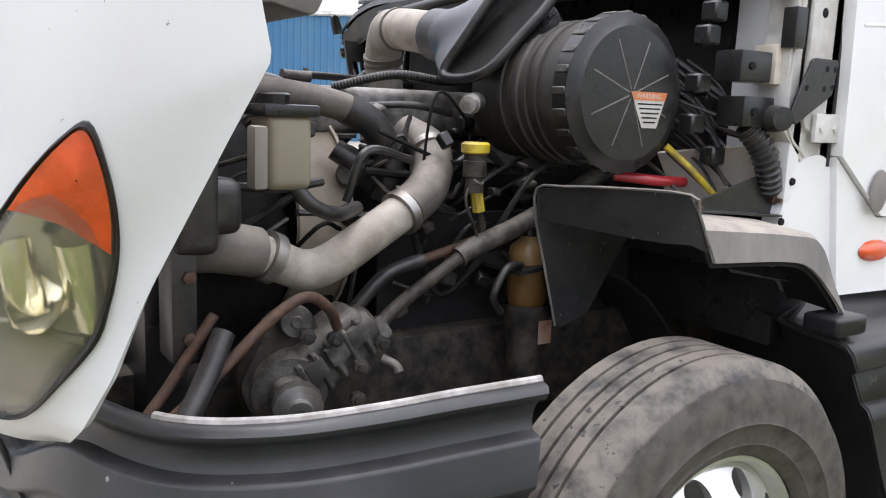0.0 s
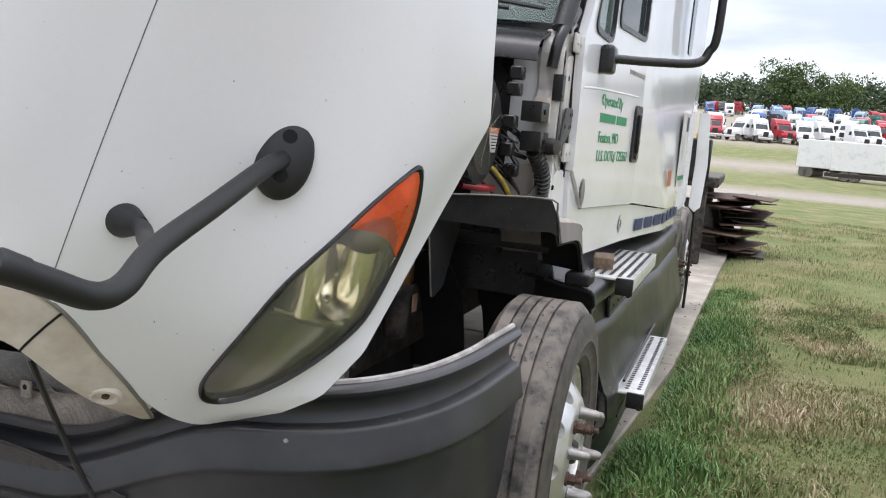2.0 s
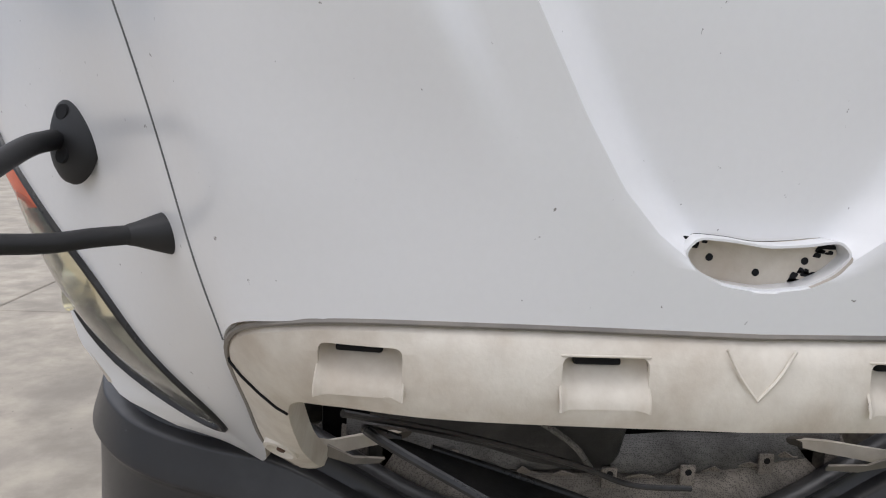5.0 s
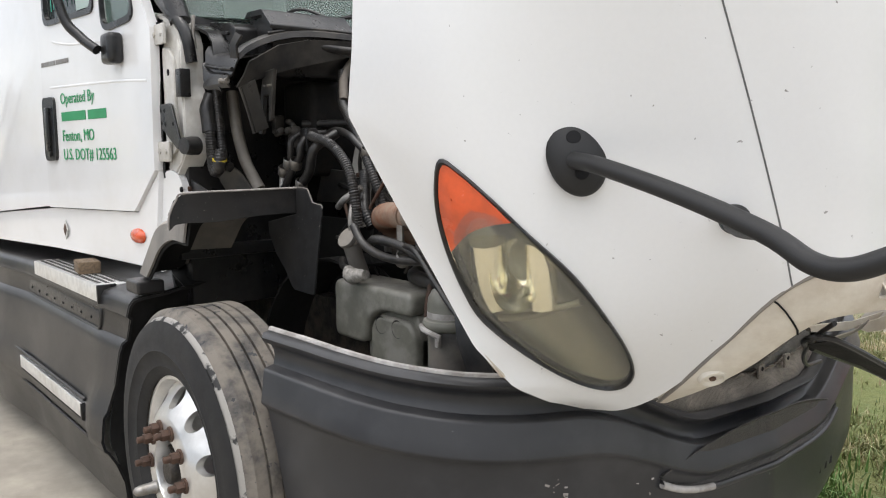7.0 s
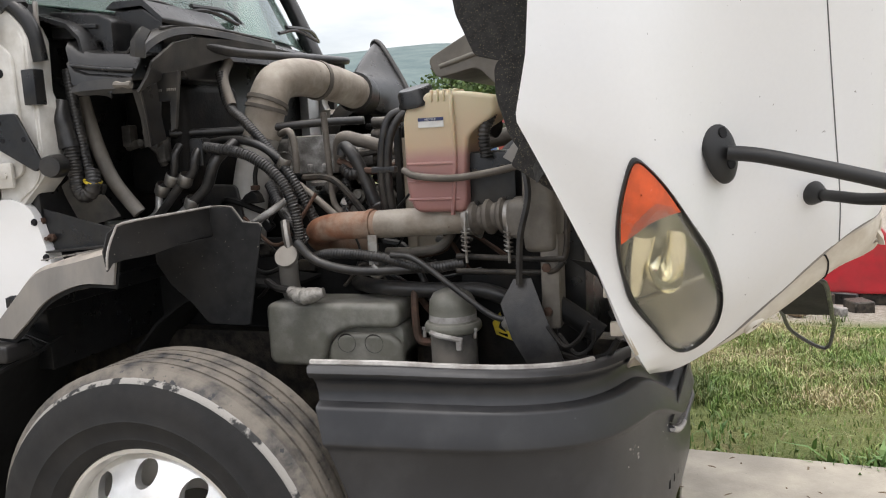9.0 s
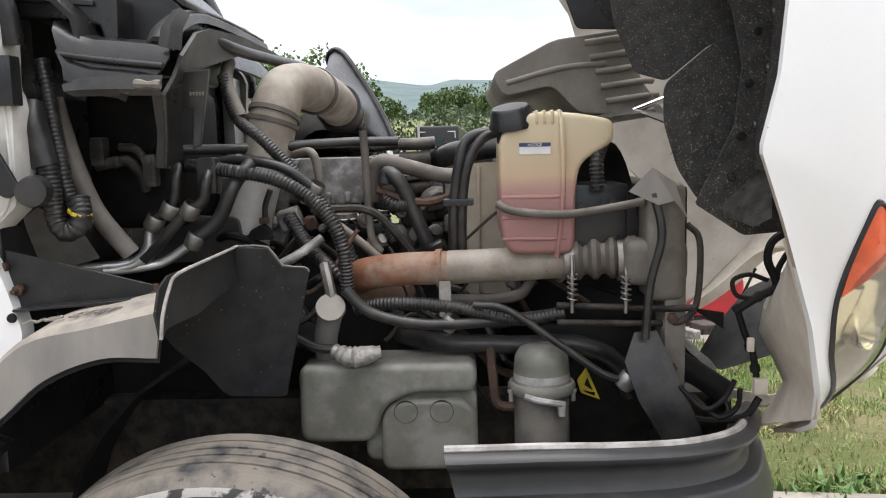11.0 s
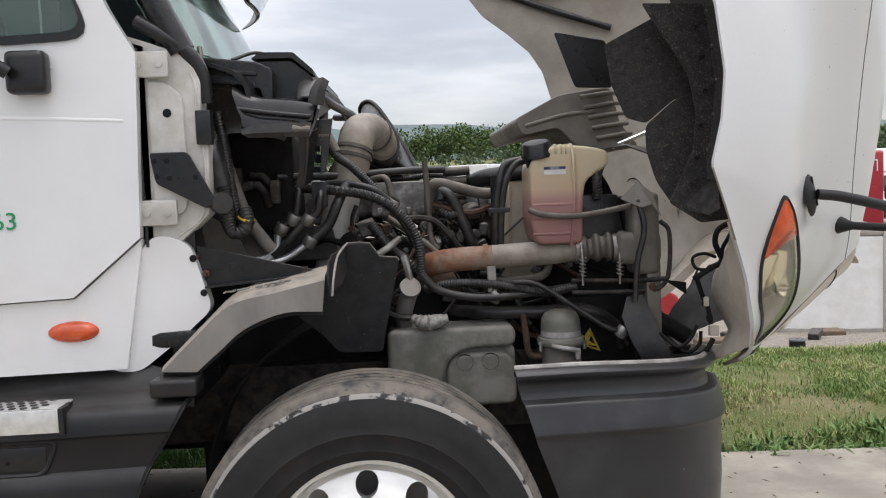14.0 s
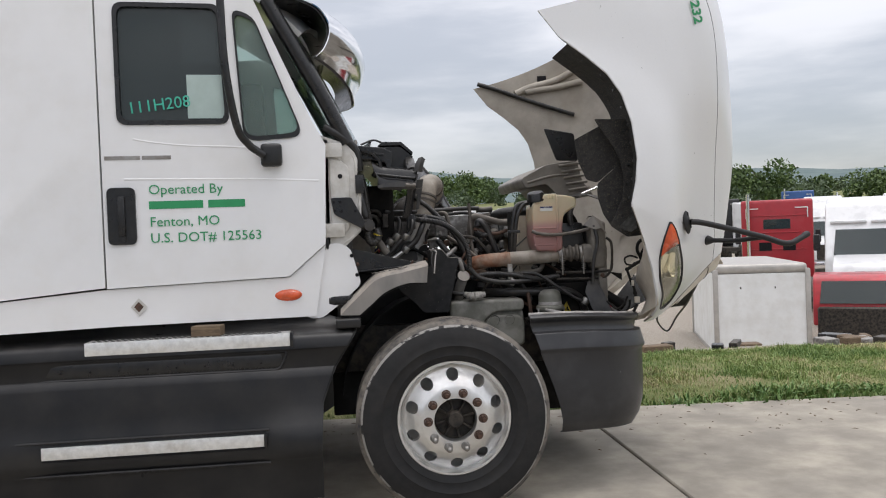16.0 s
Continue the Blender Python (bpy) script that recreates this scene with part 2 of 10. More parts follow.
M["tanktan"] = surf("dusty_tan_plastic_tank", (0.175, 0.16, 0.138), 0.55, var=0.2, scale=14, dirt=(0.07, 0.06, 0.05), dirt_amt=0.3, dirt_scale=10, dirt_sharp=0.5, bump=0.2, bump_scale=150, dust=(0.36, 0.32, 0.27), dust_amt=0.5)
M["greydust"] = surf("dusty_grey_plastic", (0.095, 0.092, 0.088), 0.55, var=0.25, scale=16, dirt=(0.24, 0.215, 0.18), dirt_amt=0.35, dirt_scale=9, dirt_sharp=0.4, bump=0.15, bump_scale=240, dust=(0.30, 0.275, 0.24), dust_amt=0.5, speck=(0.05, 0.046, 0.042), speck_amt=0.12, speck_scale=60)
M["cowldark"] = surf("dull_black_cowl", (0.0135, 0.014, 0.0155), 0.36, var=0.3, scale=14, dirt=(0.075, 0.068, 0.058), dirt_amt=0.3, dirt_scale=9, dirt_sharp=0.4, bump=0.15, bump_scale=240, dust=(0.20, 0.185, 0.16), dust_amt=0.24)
M["mesh"] = surf("fine_black_mesh", (0.088, 0.083, 0.077), 0.45, metal=0.5, var=0.3, scale=200, dirt=(0.10, 0.095, 0.09), dirt_amt=0.3, dirt_scale=9, bump=1.0, bump_scale=380)
M["gapdark"] = surf("dark_gap_and_shade", (0.012, 0.012, 0.013), 0.8, var=0.2)
M["silverpipe"] = surf("dull_silver_pipe", (0.56, 0.55, 0.53), 0.55, metal=0.1, var=0.1, scale=9, dirt=(0.24, 0.22, 0.19), dirt_amt=0.3, dirt_scale=6, dirt_sharp=0.5, bump=0.15, bump_scale=120)
M["shroud"] = surf("dusty_tan_shroud", (0.42, 0.365, 0.29), 0.65, var=0.12, scale=8, dirt=(0.2, 0.165, 0.12), dirt_amt=0.3, dirt_scale=6, dirt_sharp=0.5, bump=0.2, bump_scale=120)
M["seamgrey"] = surf("panel_gap", (0.12, 0.12, 0.12), 0.8, var=0.2)
M["dustwall"] = surf("dusty_tyre_sidewall", (0.026, 0.024, 0.022), 0.6, var=0.35, scale=40, dirt=(0.10, 0.088, 0.073), dirt_amt=0.5,
                     dirt_scale=23, dirt_sharp=0.5, bump=0.15, bump_scale=300)
M["scuff"] = surf("scuffed_tyre_shoulder", (0.014, 0.014, 0.014), 0.7, var=0.3, scale=30, dirt=(0.34, 0.325, 0.30), dirt_amt=0.5,
                  dirt_scale=19, dirt_sharp=0.08, bump=0.4, bump_scale=120)


for nm, v in (("oilblack", .2), ("gapdark", .2), ("grime", .25), ("clad", .36)):
    M[nm].node_tree.nodes["Principled BSDF"].inputs["Specular IOR Level"].default_value = v
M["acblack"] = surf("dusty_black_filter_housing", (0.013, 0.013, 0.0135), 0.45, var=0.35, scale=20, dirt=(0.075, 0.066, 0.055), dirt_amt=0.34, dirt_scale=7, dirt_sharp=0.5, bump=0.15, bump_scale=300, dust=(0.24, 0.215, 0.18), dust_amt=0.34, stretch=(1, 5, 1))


def glass_mat(name, colour, rough=0.05, alpha_mix=0.5):
    m = bpy.data.materials.new(name)
    m.use_nodes = True
    b = m.node_tree.nodes["Principled BSDF"]
    b.inputs["Base Color"].default_value = (*colour, 1)
    b.inputs["Roughness"].default_value = rough
    b.inputs["Transmission Weight"].default_value = alpha_mix
    b.inputs["IOR"].default_value = 1.45
    return m


M["lens"] = glass_mat("yellowed_headlight_lens", (0.97, 0.955, 0.88), 0.12, 0.96)
M["glass"] = glass_mat("green_tinted_glass", (0.42, 0.56, 0.50), 0.03, 0.85)
M["darkglass"] = glass_mat("dark_window_glass", (0.05, 0.065, 0.065), 0.04, 0.35)


def level_mat(name, stops, rough=0.35, trans=0.25):
    """Translucent bottle: the liquid inside shows through up to its level."""
    m = bpy.data.materials.new(name)
    m.use_nodes = True
    n, l = m.node_tree.nodes, m.node_tree.links
    b = n["Principled BSDF"]
    co = n.new("ShaderNodeTexCoord")
    sp = n.new("ShaderNodeSeparateXYZ")
    nz = n.new("ShaderNodeTexNoise")
    nz.inputs["Scale"].default_value = 9
    ad = n.new("ShaderNodeMath")
    ad.operation = "MULTIPLY_ADD"
    ad.inputs[1].default_value = 0.03
    mr = n.new("ShaderNodeMapRange")
    mr.inputs["From Min"].default_value, mr.inputs["From Max"].default_value = stops[0][0], stops[-1][0]
    r = n.new("ShaderNodeValToRGB")
    span = stops[-1][0] - stops[0][0]
    for i, (z, c) in enumerate(stops):
        e = r.color_ramp.elements[i] if i < 2 else r.color_ramp.elements.new(1.0)
        e.position, e.color = (z - stops[0][0]) / span, (*c, 1)
    l.new(co.outputs["Object"], sp.inputs["Vector"])
    l.new(co.outputs["Object"], nz.inputs["Vector"])
    l.new(nz.outputs["Fac"], ad.inputs[0])
    l.new(sp.outputs["Z"], ad.inputs[2])
    l.new(ad.outputs["Value"], mr.inputs["Value"])
    l.new(mr.outputs["Result"], r.inputs["Fac"])
    l.new(r.outputs["Color"], b.inputs["Base Color"])
    b.inputs["Roughness"].default_value = rough
    b.inputs["Transmission Weight"].default_value = trans
    b.inputs["Subsurface Weight"].default_value = 0.15
    b.inputs["Subsurface Radius"].default_value = (0.02, 0.01, 0.006)
    return m


M["coolant"] = level_mat("coolant_bottle", [(1.30, (0.30, 0.135, 0.12)), (1.40, (0.40, 0.20, 0.185)), (1.50, (0.50, 0.28, 0.25)),
                                            (1.535, (0.66, 0.50, 0.34)), (1.66, (0.74, 0.64, 0.44))], 0.3, 0.3)
M["ambertank"] = level_mat("amber_filter_bowl", [(0.85, (0.10, 0.045, 0.015)), (1.0, (0.16, 0.08, 0.025)), (1.2, (0.30, 0.19, 0.07))], 0.3, 0.2)
M["psjug"] = level_mat("fluid_reservoir", [(1.2, (0.10, 0.085, 0.06)), (1.36, (0.26, 0.235, 0.165)), (1.5, (0.32, 0.29, 0.21))], 0.5, 0.1)


# ---- mesh helpers ----
def finish(bm, name, smooth=True, angle=40):
    bmesh.ops.recalc_face_normals(bm, faces=bm.faces)
    me = bpy.data.meshes.new(name)
    bm.to_mesh(me)
    bm.free()
    if smooth:
        me.polygons.foreach_set("use_smooth", [True] * len(me.polygons))
        me.set_sharp_from_angle(angle=radians(angle))
    return me


def part(name, bm, material, parent, label="", smooth=True, angle=40, m=None):
    """One mesh object under a thing or a part, in the thing's own axes."""
    ob = new(name, finish(bm, name, smooth, angle))
    ob.data.materials.append(M[material] if isinstance(material, str) else material)
    ob.parent = parent
    if m is not None:
        ob.matrix_basis = m
    return tagged(ob, label)


def thing(name, label, category, at=(0, 0, 0), rz=0.0, group="", kind=""):
    e = new(name)
    e.matrix_basis = pose(*at, 0, 0, rz)
    e.empty_display_size = 0.2
    return tagged(e, label, category, group, kind)


def solo(name, bm, material, label, category, group="", kind="", smooth=True, angle=40, m=None):
    ob = new(name, finish(bm, name, smooth, angle))
    ob.data.materials.append(M[material] if isinstance(material, str) else material)
    if m is not None:
        ob.matrix_basis = m
    return tagged(ob, label, category, group, kind)


def box(c, s, bev=0.0, seg=2, bm=None, m=None):
    """A bevelled box about c with the full sizes s, added to bm."""
    b = bmesh.new()
    bmesh.ops.create_cube(b, size=1)
    bmesh.ops.scale(b, vec=s, verts=b.verts)
    if bev:
        bmesh.ops.bevel(b, geom=b.edges[:], offset=bev, segments=seg, affect="EDGES", profile=0.6)
    if m is not None:
        bmesh.ops.transform(b, matrix=m, verts=b.verts)
    bmesh.ops.translate(b, vec=c, verts=b.verts)
    return join(bm, b)


def join(bm, b):
    if bm is None:
        return b
    tmp = bpy.data.meshes.new("tmp")
    b.to_mesh(tmp)
    b.free()
    bm.from_mesh(tmp)
    bpy.data.meshes.remove(tmp)
    return bm


def spline(pts, n=8, closed=False):
    """A smooth curve through the points (Catmull-Rom)."""
    P = [Vector(p) for p in pts]
    k = len(P)
    out = []
    for i in range(k if closed else k - 1):
        if closed:
            a, b, c, d = P[i - 1], P[i], P[(i + 1) % k], P[(i + 2) % k]
        else:
            b, c = P[i], P[i + 1]
            a = P[i - 1] if i else b * 2 - c
            d = P[i + 2] if i + 2 < k else c * 2 - b
        for j in range(n):
            t = j / n
            out.append(0.5 * ((2 * b) + (c - a) * t + (2 * a - 5 * b + 4 * c - d) * t * t + (3 * b - a - 3 * c + d) * t ** 3))
    if not closed:
        out.append(P[-1])
    return out


def sweep(path, radius, seg=12, bm=None, caps=True, ribs=0.0, pitch=0.02):
    """A round tube along a path; radius is a number or a function of the way's fraction; ribs: corrugation depth."""
    b = bmesh.new()
    if ribs:
        fine = []
        for p, q in zip(path[:-1], path[1:]):
            k = max(1, int((q - p).length / (pitch / 4)))
            fine += [p.lerp(q, i / k) for i in range(k)]
        path = fine + [path[-1]]
    L = [0.0]
    for p, q in zip(path[:-1], path[1:]):
        L.append(L[-1] + (q - p).length)
    tot = max(L[-1], 1e-6)
    up = None
    rings = []
    for i, p in enumerate(path):
        t = (path[min(i + 1, len(path) - 1)] - path[max(i - 1, 0)])
        t = t.normalized() if t.length > 1e-9 else Vector((0, 0, 1))
        if up is None:
            up = t.orthogonal().normalized()
        up = (up - t * up.dot(t)).normalized()
        side = t.cross(up)
        r = radius(L[i] / tot) if callable(radius) else radius
        if ribs:
            r += ribs * (0.5 if (i % 4) in (1, 2) else -0.5)
        rings.append([b.verts.new(p + (up * math.cos(a) + side * math.sin(a)) * r)
                      for a in (2 * math.pi * k / seg for k in range(seg))])
    for u, v in zip(rings[:-1], rings[1:]):
        for k in range(seg):
            b.faces.new((u[k], u[(k + 1) % seg], v[(k + 1) % seg], v[k]))
    if caps:
        b.faces.new(rings[0])
        b.faces.new(rings[-1])
    return join(bm, b)


def tube(pts, r, seg=12, n=8, bm=None, **kw):
    return sweep(spline(pts, n), r, seg, bm, **kw)


def lathe(profile, seg=32, bm=None, m=None, close=False):
    """Turns (radius, height) pairs round z."""
    b = bmesh.new()
    rings = []
    for r, h in profile:
        if r < 1e-6:
            rings.append([b.verts.new((0, 0, h))])
        else:
            rings.append([b.verts.new((r * math.cos(2 * math.pi * k / seg), r * math.sin(2 * math.pi * k / seg), h)) for k in range(seg)])
    if close:
        rings.append(rings[0])
    for u, v in zip(rings[:-1], rings[1:]):
        for k in range(seg):
            a, c = k, (k + 1) % seg
            if len(u) == 1 and len(v) == 1:
                continue
            if len(u) == 1:
                b.faces.new((u[0], v[c], v[a]))
            elif len(v) == 1:
                b.faces.new((u[a], u[c], v[0]))
            else:
                b.faces.new((u[a], u[c], v[c], v[a]))
    if m is not None:
        bmesh.ops.transform(b, matrix=m, verts=b.verts)
    return join(bm, b)


def inset(poly, d):
    """An outline moved inwards by d."""
    k = len(poly)
    area = sum(poly[i][0] * poly[(i + 1) % k][1] - poly[(i + 1) % k][0] * poly[i][1] for i in range(k))
    sg = 1 if area > 0 else -1
    out = []
    for i in range(k):
        p, q, r = Vector(poly[i - 1][:2]), Vector(poly[i][:2]), Vector(poly[(i + 1) % k][:2])
        e, f = (q - p), (r - q)
        if e.length < 1e-7 or f.length < 1e-7:
            e = f = e if e.length > f.length else f
        n1, n2 = Vector((-e.y, e.x)).normalized() * sg, Vector((-f.y, f.x)).normalized() * sg
        m = (n1 + n2) / max(.35, 1 + n1.dot(n2))
        out.append((q.x + m.x * d, q.y + m.y * d))
    return out


def prism(poly, axis, a, b_, bev=0.0, bm=None, seg=2):
    """A polygon of 2D points pushed from a to b along an axis: 'y' takes (x, z), 'x' takes (y, z), 'z' takes (x, y)."""
    b = bmesh.new()

    def place(p, d):
        return {"y": (p[0], d, p[1]), "x": (d, p[0], p[1]), "z": (p[0], p[1], d)}[axis]
    poly = [tuple(p[:2]) for i, p in enumerate(poly) if (Vector(p[:2]) - Vector(poly[i - 1][:2])).length > 1e-6]
    sg = 1 if b_ > a else -1
    k = len(poly)
    for _ in range(14):
        # keep the bevel smaller than the outline's own corners
        if not bev:
            break
        q = inset(poly, bev * 1.25)
        if all((poly[i][0] - poly[i - 1][0]) * (q[i][0] - q[i - 1][0]) + (poly[i][1] - poly[i - 1][1]) * (q[i][1] - q[i - 1][1]) > 0 for i in range(k)):
            break
        bev *= .8
    if bev:
        # rounded edges, and a flat rim inside them
        arc = [(1.25, 0)] + [(1 - math.sin(math.pi / 2 * i / seg), 1 - math.cos(math.pi / 2 * i / seg)) for i in range(seg + 1)]
        levels = [(i * bev, a + sg * d * bev) for i, d in arc] + [(i * bev, b_ - sg * d * bev) for i, d in reversed(arc)]
    else:
        levels = [(0, a), (0, b_)]
    rings = [[b.verts.new(place(p, d)) for p in (inset(poly, i) if i else poly)] for i, d in levels]
    b.faces.new(rings[0])
    b.faces.new(rings[-1][::-1])
    k = len(poly)
    for r, s in zip(rings[:-1], rings[1:]):
        for i in range(k):
            b.faces.new((r[i], s[i], s[(i + 1) % k], r[(i + 1) % k]))
    bmesh.ops.recalc_face_normals(b, faces=b.faces)
    return join(bm, b)


def sheet(rows, bm=None, thick=0.0, closed=False):
    """A skin through rows of points, with thickness where given."""
    b = bmesh.new()
    V = [[b.verts.new(p) for p in r] for r in rows]
    for r, s in zip(V[:-1], V[1:]):
        k = len(r)
        for i in range(k if closed else k - 1):
            j = (i + 1) % k
            try:
                b.faces.new((r[i], r[j], s[j], s[i]))
            except ValueError:
                pass
    bmesh.ops.remove_doubles(b, verts=b.verts, dist=1e-5)
    bmesh.ops.recalc_face_normals(b, faces=b.faces)
    if thick:
        bmesh.ops.solidify(b, geom=b.faces[:], thickness=thick)
    return join(bm, b)


def flip(points, s):
    return [(p[0], p[1] * s, p[2]) for p in points]


def orient(direction, at=(0, 0, 0), roll_deg=0.0):
    """Takes local z to the given direction at a place."""
    q = Vector(direction).normalized().to_track_quat("Z", "Y").to_matrix().to_4x4()
    return Matrix.Translation(at) @ q @ pose(0, 0, 0, 0, 0, roll_deg)


def letters(body, size, m, depth=0.002, bold=0.0):
    c = bpy.data.curves.new("letters", "FONT")
    c.body, c.size, c.extrude, c.offset = body, size, depth, bold
    c.resolution_u = 3
    o = bpy.data.objects.new("letters", c)
    scene.collection.objects.link(o)
    dg = bpy.context.evaluated_depsgraph_get()
    me = bpy.data.meshes.new_from_object(o.evaluated_get(dg))
    bpy.data.objects.remove(o)
    b = bmesh.new()
    b.from_mesh(me)
    bpy.data.meshes.remove(me)
    bmesh.ops.transform(b, matrix=m, verts=b.verts)
    return b


def interp(table, x):
    if x <= table[0][0]:
        return table[0][1]
    for (a, va), (b, vb) in zip(table[:-1], table[1:]):
        if x <= b:
            return va + (vb - va) * (x - a) / (b - a)
    return table[-1][1]


def smooth01(a, b, x):
    t = min(1.0, max(0.0, (x - a) / (b - a)))
    return t * t * (3 - 2 * t)


# ---- the truck: x ahead, y to its left, front axle at x = 0 ----
truck = thing("semi_truck", "white semi truck with tilted open hood and grey cladding", "truck")

# Hood skin, standing open: rows from its lower edge up, columns from the middle to the wheel arch edge.
HOOD_NET = [
    [(1.835, 0, 1.29), (1.832, .33, 1.295), (1.795, .56, 1.285), (1.69, .66, 1.23), (1.44, .645, .985), (1.31, .665, .895), (1.225, .715, .884)],
    [(1.84, 0, 1.36), (1.838, .34, 1.365), (1.80, .58, 1.36), (1.685, .70, 1.34), (1.47, .80, 1.18), (1.32, .925, 1.14), (1.155, 1.045, 1.185)],
    [(1.85, 0, 1.52), (1.85, .35, 1.52), (1.81, .62, 1.51), (1.664, .758, 1.52), (1.42, .915, 1.49), (1.24, 1.10, 1.47), (.99, 1.175, 1.565)],
    [(1.86, 0, 1.83), (1.87, .35, 1.83), (1.82, .68, 1.83), (1.625, .87, 1.85), (1.41, 1.0, 1.85), (1.22, 1.14, 1.87), (1.06, 1.18, 1.9)],
    [(1.82, 0, 2.2), (1.84, .36, 2.2), (1.78, .75, 2.2), (1.585, .99, 2.2), (1.38, 1.08, 2.2), (1.15, 1.13, 2.2), (.96, 1.16, 2.22)],
    [(1.74, 0, 2.65), (1.76, .40, 2.65), (1.70, .82, 2.63), (1.53, 1.05, 2.6), (1.25, 1.11, 2.54), (.9, 1.13, 2.48), (.64, 1.14, 2.48)],
    [(1.62, 0, 3.1), (1.63, .40, 3.1), (1.55, .85, 3.05), (1.4, 1.05, 2.95), (1.1, 1.11, 2.8), (.8, 1.13, 2.69), (.53, 1.14, 2.62)],
]
V_EDGE = [(1.345, 0.0), (1.36, .055), (1.38, .095), (1.41, .135), (1.46, .18), (1.54, .23), (1.67, .30), (2.0, .43), (3.2, .75)]
RIDGE = [(1.45, .30), (1.66, .41), (2.1, .58), (3.2, .95)]


BEAN = [(-.102, 1.388), (-.085, 1.366), (-.05, 1.351), (0, 1.345), (.05, 1.351), (.085, 1.368), (.107, 1.392), (.09, 1.410), (.045, 1.403), (0, 1.400), (-.04, 1.406), (-.085, 1.409)]


def hood_shape(p):
    """The sunk middle panel and the soft ridge beside it."""
    w = interp(V_EDGE, p.z)
    ay = abs(p.y)
    t = min(1.0, max(0.0, (w - ay) / 0.075))
    d = 0.05 * (1 - (1 - t) ** 2.2)
    k = interp(RIDGE, p.z)
    r = 0.024 * smooth01(k - 0.028, k, ay) * smooth01(k + 0.30, k, ay) * smooth01(1.42, 1.75, p.z)
    return Vector((p.x - d + r, p.y, p.z))


# The wheel-arch edge, by height: how far ahead and how far out it runs; it has one sharp corner.
ARCH = [(.884, 1.225, .715), (.93, 1.229, .84), (.98, 1.224, .925), (1.08, 1.192, 1.0), (1.23, 1.144, 1.055), (1.45, 1.052, 1.13), (1.572, .998, 1.168), (1.70, 1.026, 1.172), (1.83, 1.037, 1.172),
        (2.02, 1.014, 1.165), (2.17, .967, 1.155), (2.28, .893, 1.15), (2.38, .775, 1.145), (2.48, .64, 1.14), (2.62, .53, 1.14)]


def arch_edge(row, nu):
    """Draws the outer columns of a row out to the wheel-arch edge."""
    e = row[-1]
    x, y = interp([(a[0], a[1]) for a in ARCH], e.z), interp([(a[0], a[2]) for a in ARCH], e.z)
    d = Vector((x, y, e.z)) - e
    k = int(nu * 1.3)
    for i in range(1, k):
        row[-i] = row[-i] + d * (1 - (i - 1) / (k - 1)) ** 1.6
    return row


def hood_grid(nu, nv):
    rows = [spline(r, nu) for r in HOOD_NET]
    cols = [spline([r[i] for r in rows], nv) for i in range(len(rows[0]))]
    grid = []
    for j in range(len(cols[0])):
        row = [c[j] for c in cols]
        # let one column follow the edge of the sunk panel
        w = max(.02, interp(V_EDGE, row[0].z))
        edge = row[2 * nu].y
        src = row[:2 * nu + 1]
        ys = [w * (1 - (1 - i / nu) ** 1.6) for i in range(nu)] + [w + (edge - w) * (i / nu) ** 1.25 for i in range(nu + 1)]
        k, done = 0, []
        for y in ys:
            while k < len(src) - 2 and src[k + 1].y < y:
                k += 1
            f = (y - src[k].y) / max(1e-6, src[k + 1].y - src[k].y)
            done.append(src[k].lerp(src[k + 1], f))
        row[:2 * nu + 1] = done
        grid.append([hood_shape(p) for p in arch_edge(row, nu)])
    return grid


NU, NV = 16, 20
H_GRID = hood_grid(NU, NV)
half = [[Vector((p.x, -p.y, p.z)) for p in reversed(r[1:])] + r for r in H_GRID]

# Headlight outlines, looked at along the lamp's axis: u across (to the front), w up.
HL_AXIS = Vector((0.62, 0.76, 0.19)).normalized()
HL_W = Vector((0, 0, 1))
HL_W = (HL_W - HL_AXIS * HL_W.dot(HL_AXIS)).normalized()
HL_U = HL_W.cross(HL_AXIS).normalized()


def hood_bvh():
    from mathutils.bvhtree import BVHTree
    b = sheet(half)
    t = BVHTree.FromBMesh(b)
    b.free()
    return t

SKIN = hood_bvh()


def on_skin(p, axis, lift=0.0):
    """The place where a line along axis through p meets the hood, lifted off it."""
    axis = Vector(axis).normalized()
    hit, nrm, _, _ = SKIN.ray_cast(Vector(p) + axis * 0.6, -axis, 1.4)
    if hit is None:
        return Vector(p)
    if nrm.dot(axis) < 0:
        nrm = -nrm
    return hit + nrm * lift


HEADLIGHT = [(1.237, 1.112, 1.472), (1.216, 1.106, 1.42), (1.205, 1.091, 1.355), (1.203, 1.066, 1.283), (1.210, 1.03, 1.205), (1.222, .99, 1.14), (1.252, .88, 1.04),
             (1.268, .79, .982), (1.285, .72, .957), (1.315, .69, .966), (1.362, .722, 1.012), (1.390, .785, 1.078), (1.402, .865, 1.16), (1.383, .928, 1.242),
             (1.342, .985, 1.318), (1.305, 1.04, 1.391), (1.268, 1.09, 1.45)]
HL_RING = [on_skin(p, HL_AXIS) for p in spline(HEADLIGHT, 4, True)]
HL_MID = sum(HL_RING, Vector()) / len(HL_RING)


def round_poly(pts, r, n=4):
    """Rounds the corners of an outline."""
    out = []
    k = len(pts)
    for i in range(k):
        p, a, b = Vector(pts[i]), Vector(pts[i - 1]), Vector(pts[(i + 1) % k])
        d1, d2 = (a - p), (b - p)
        q = min(r, d1.length * .45, d2.length * .45)
        s, e = p + d1.normalized() * q, p + d2.normalized() * q
        for j in range(n + 1):
            t = j / n
            c = s.lerp(p, t).lerp(p.lerp(e, t), t)
            out.append((c.x, c.y))
    return out


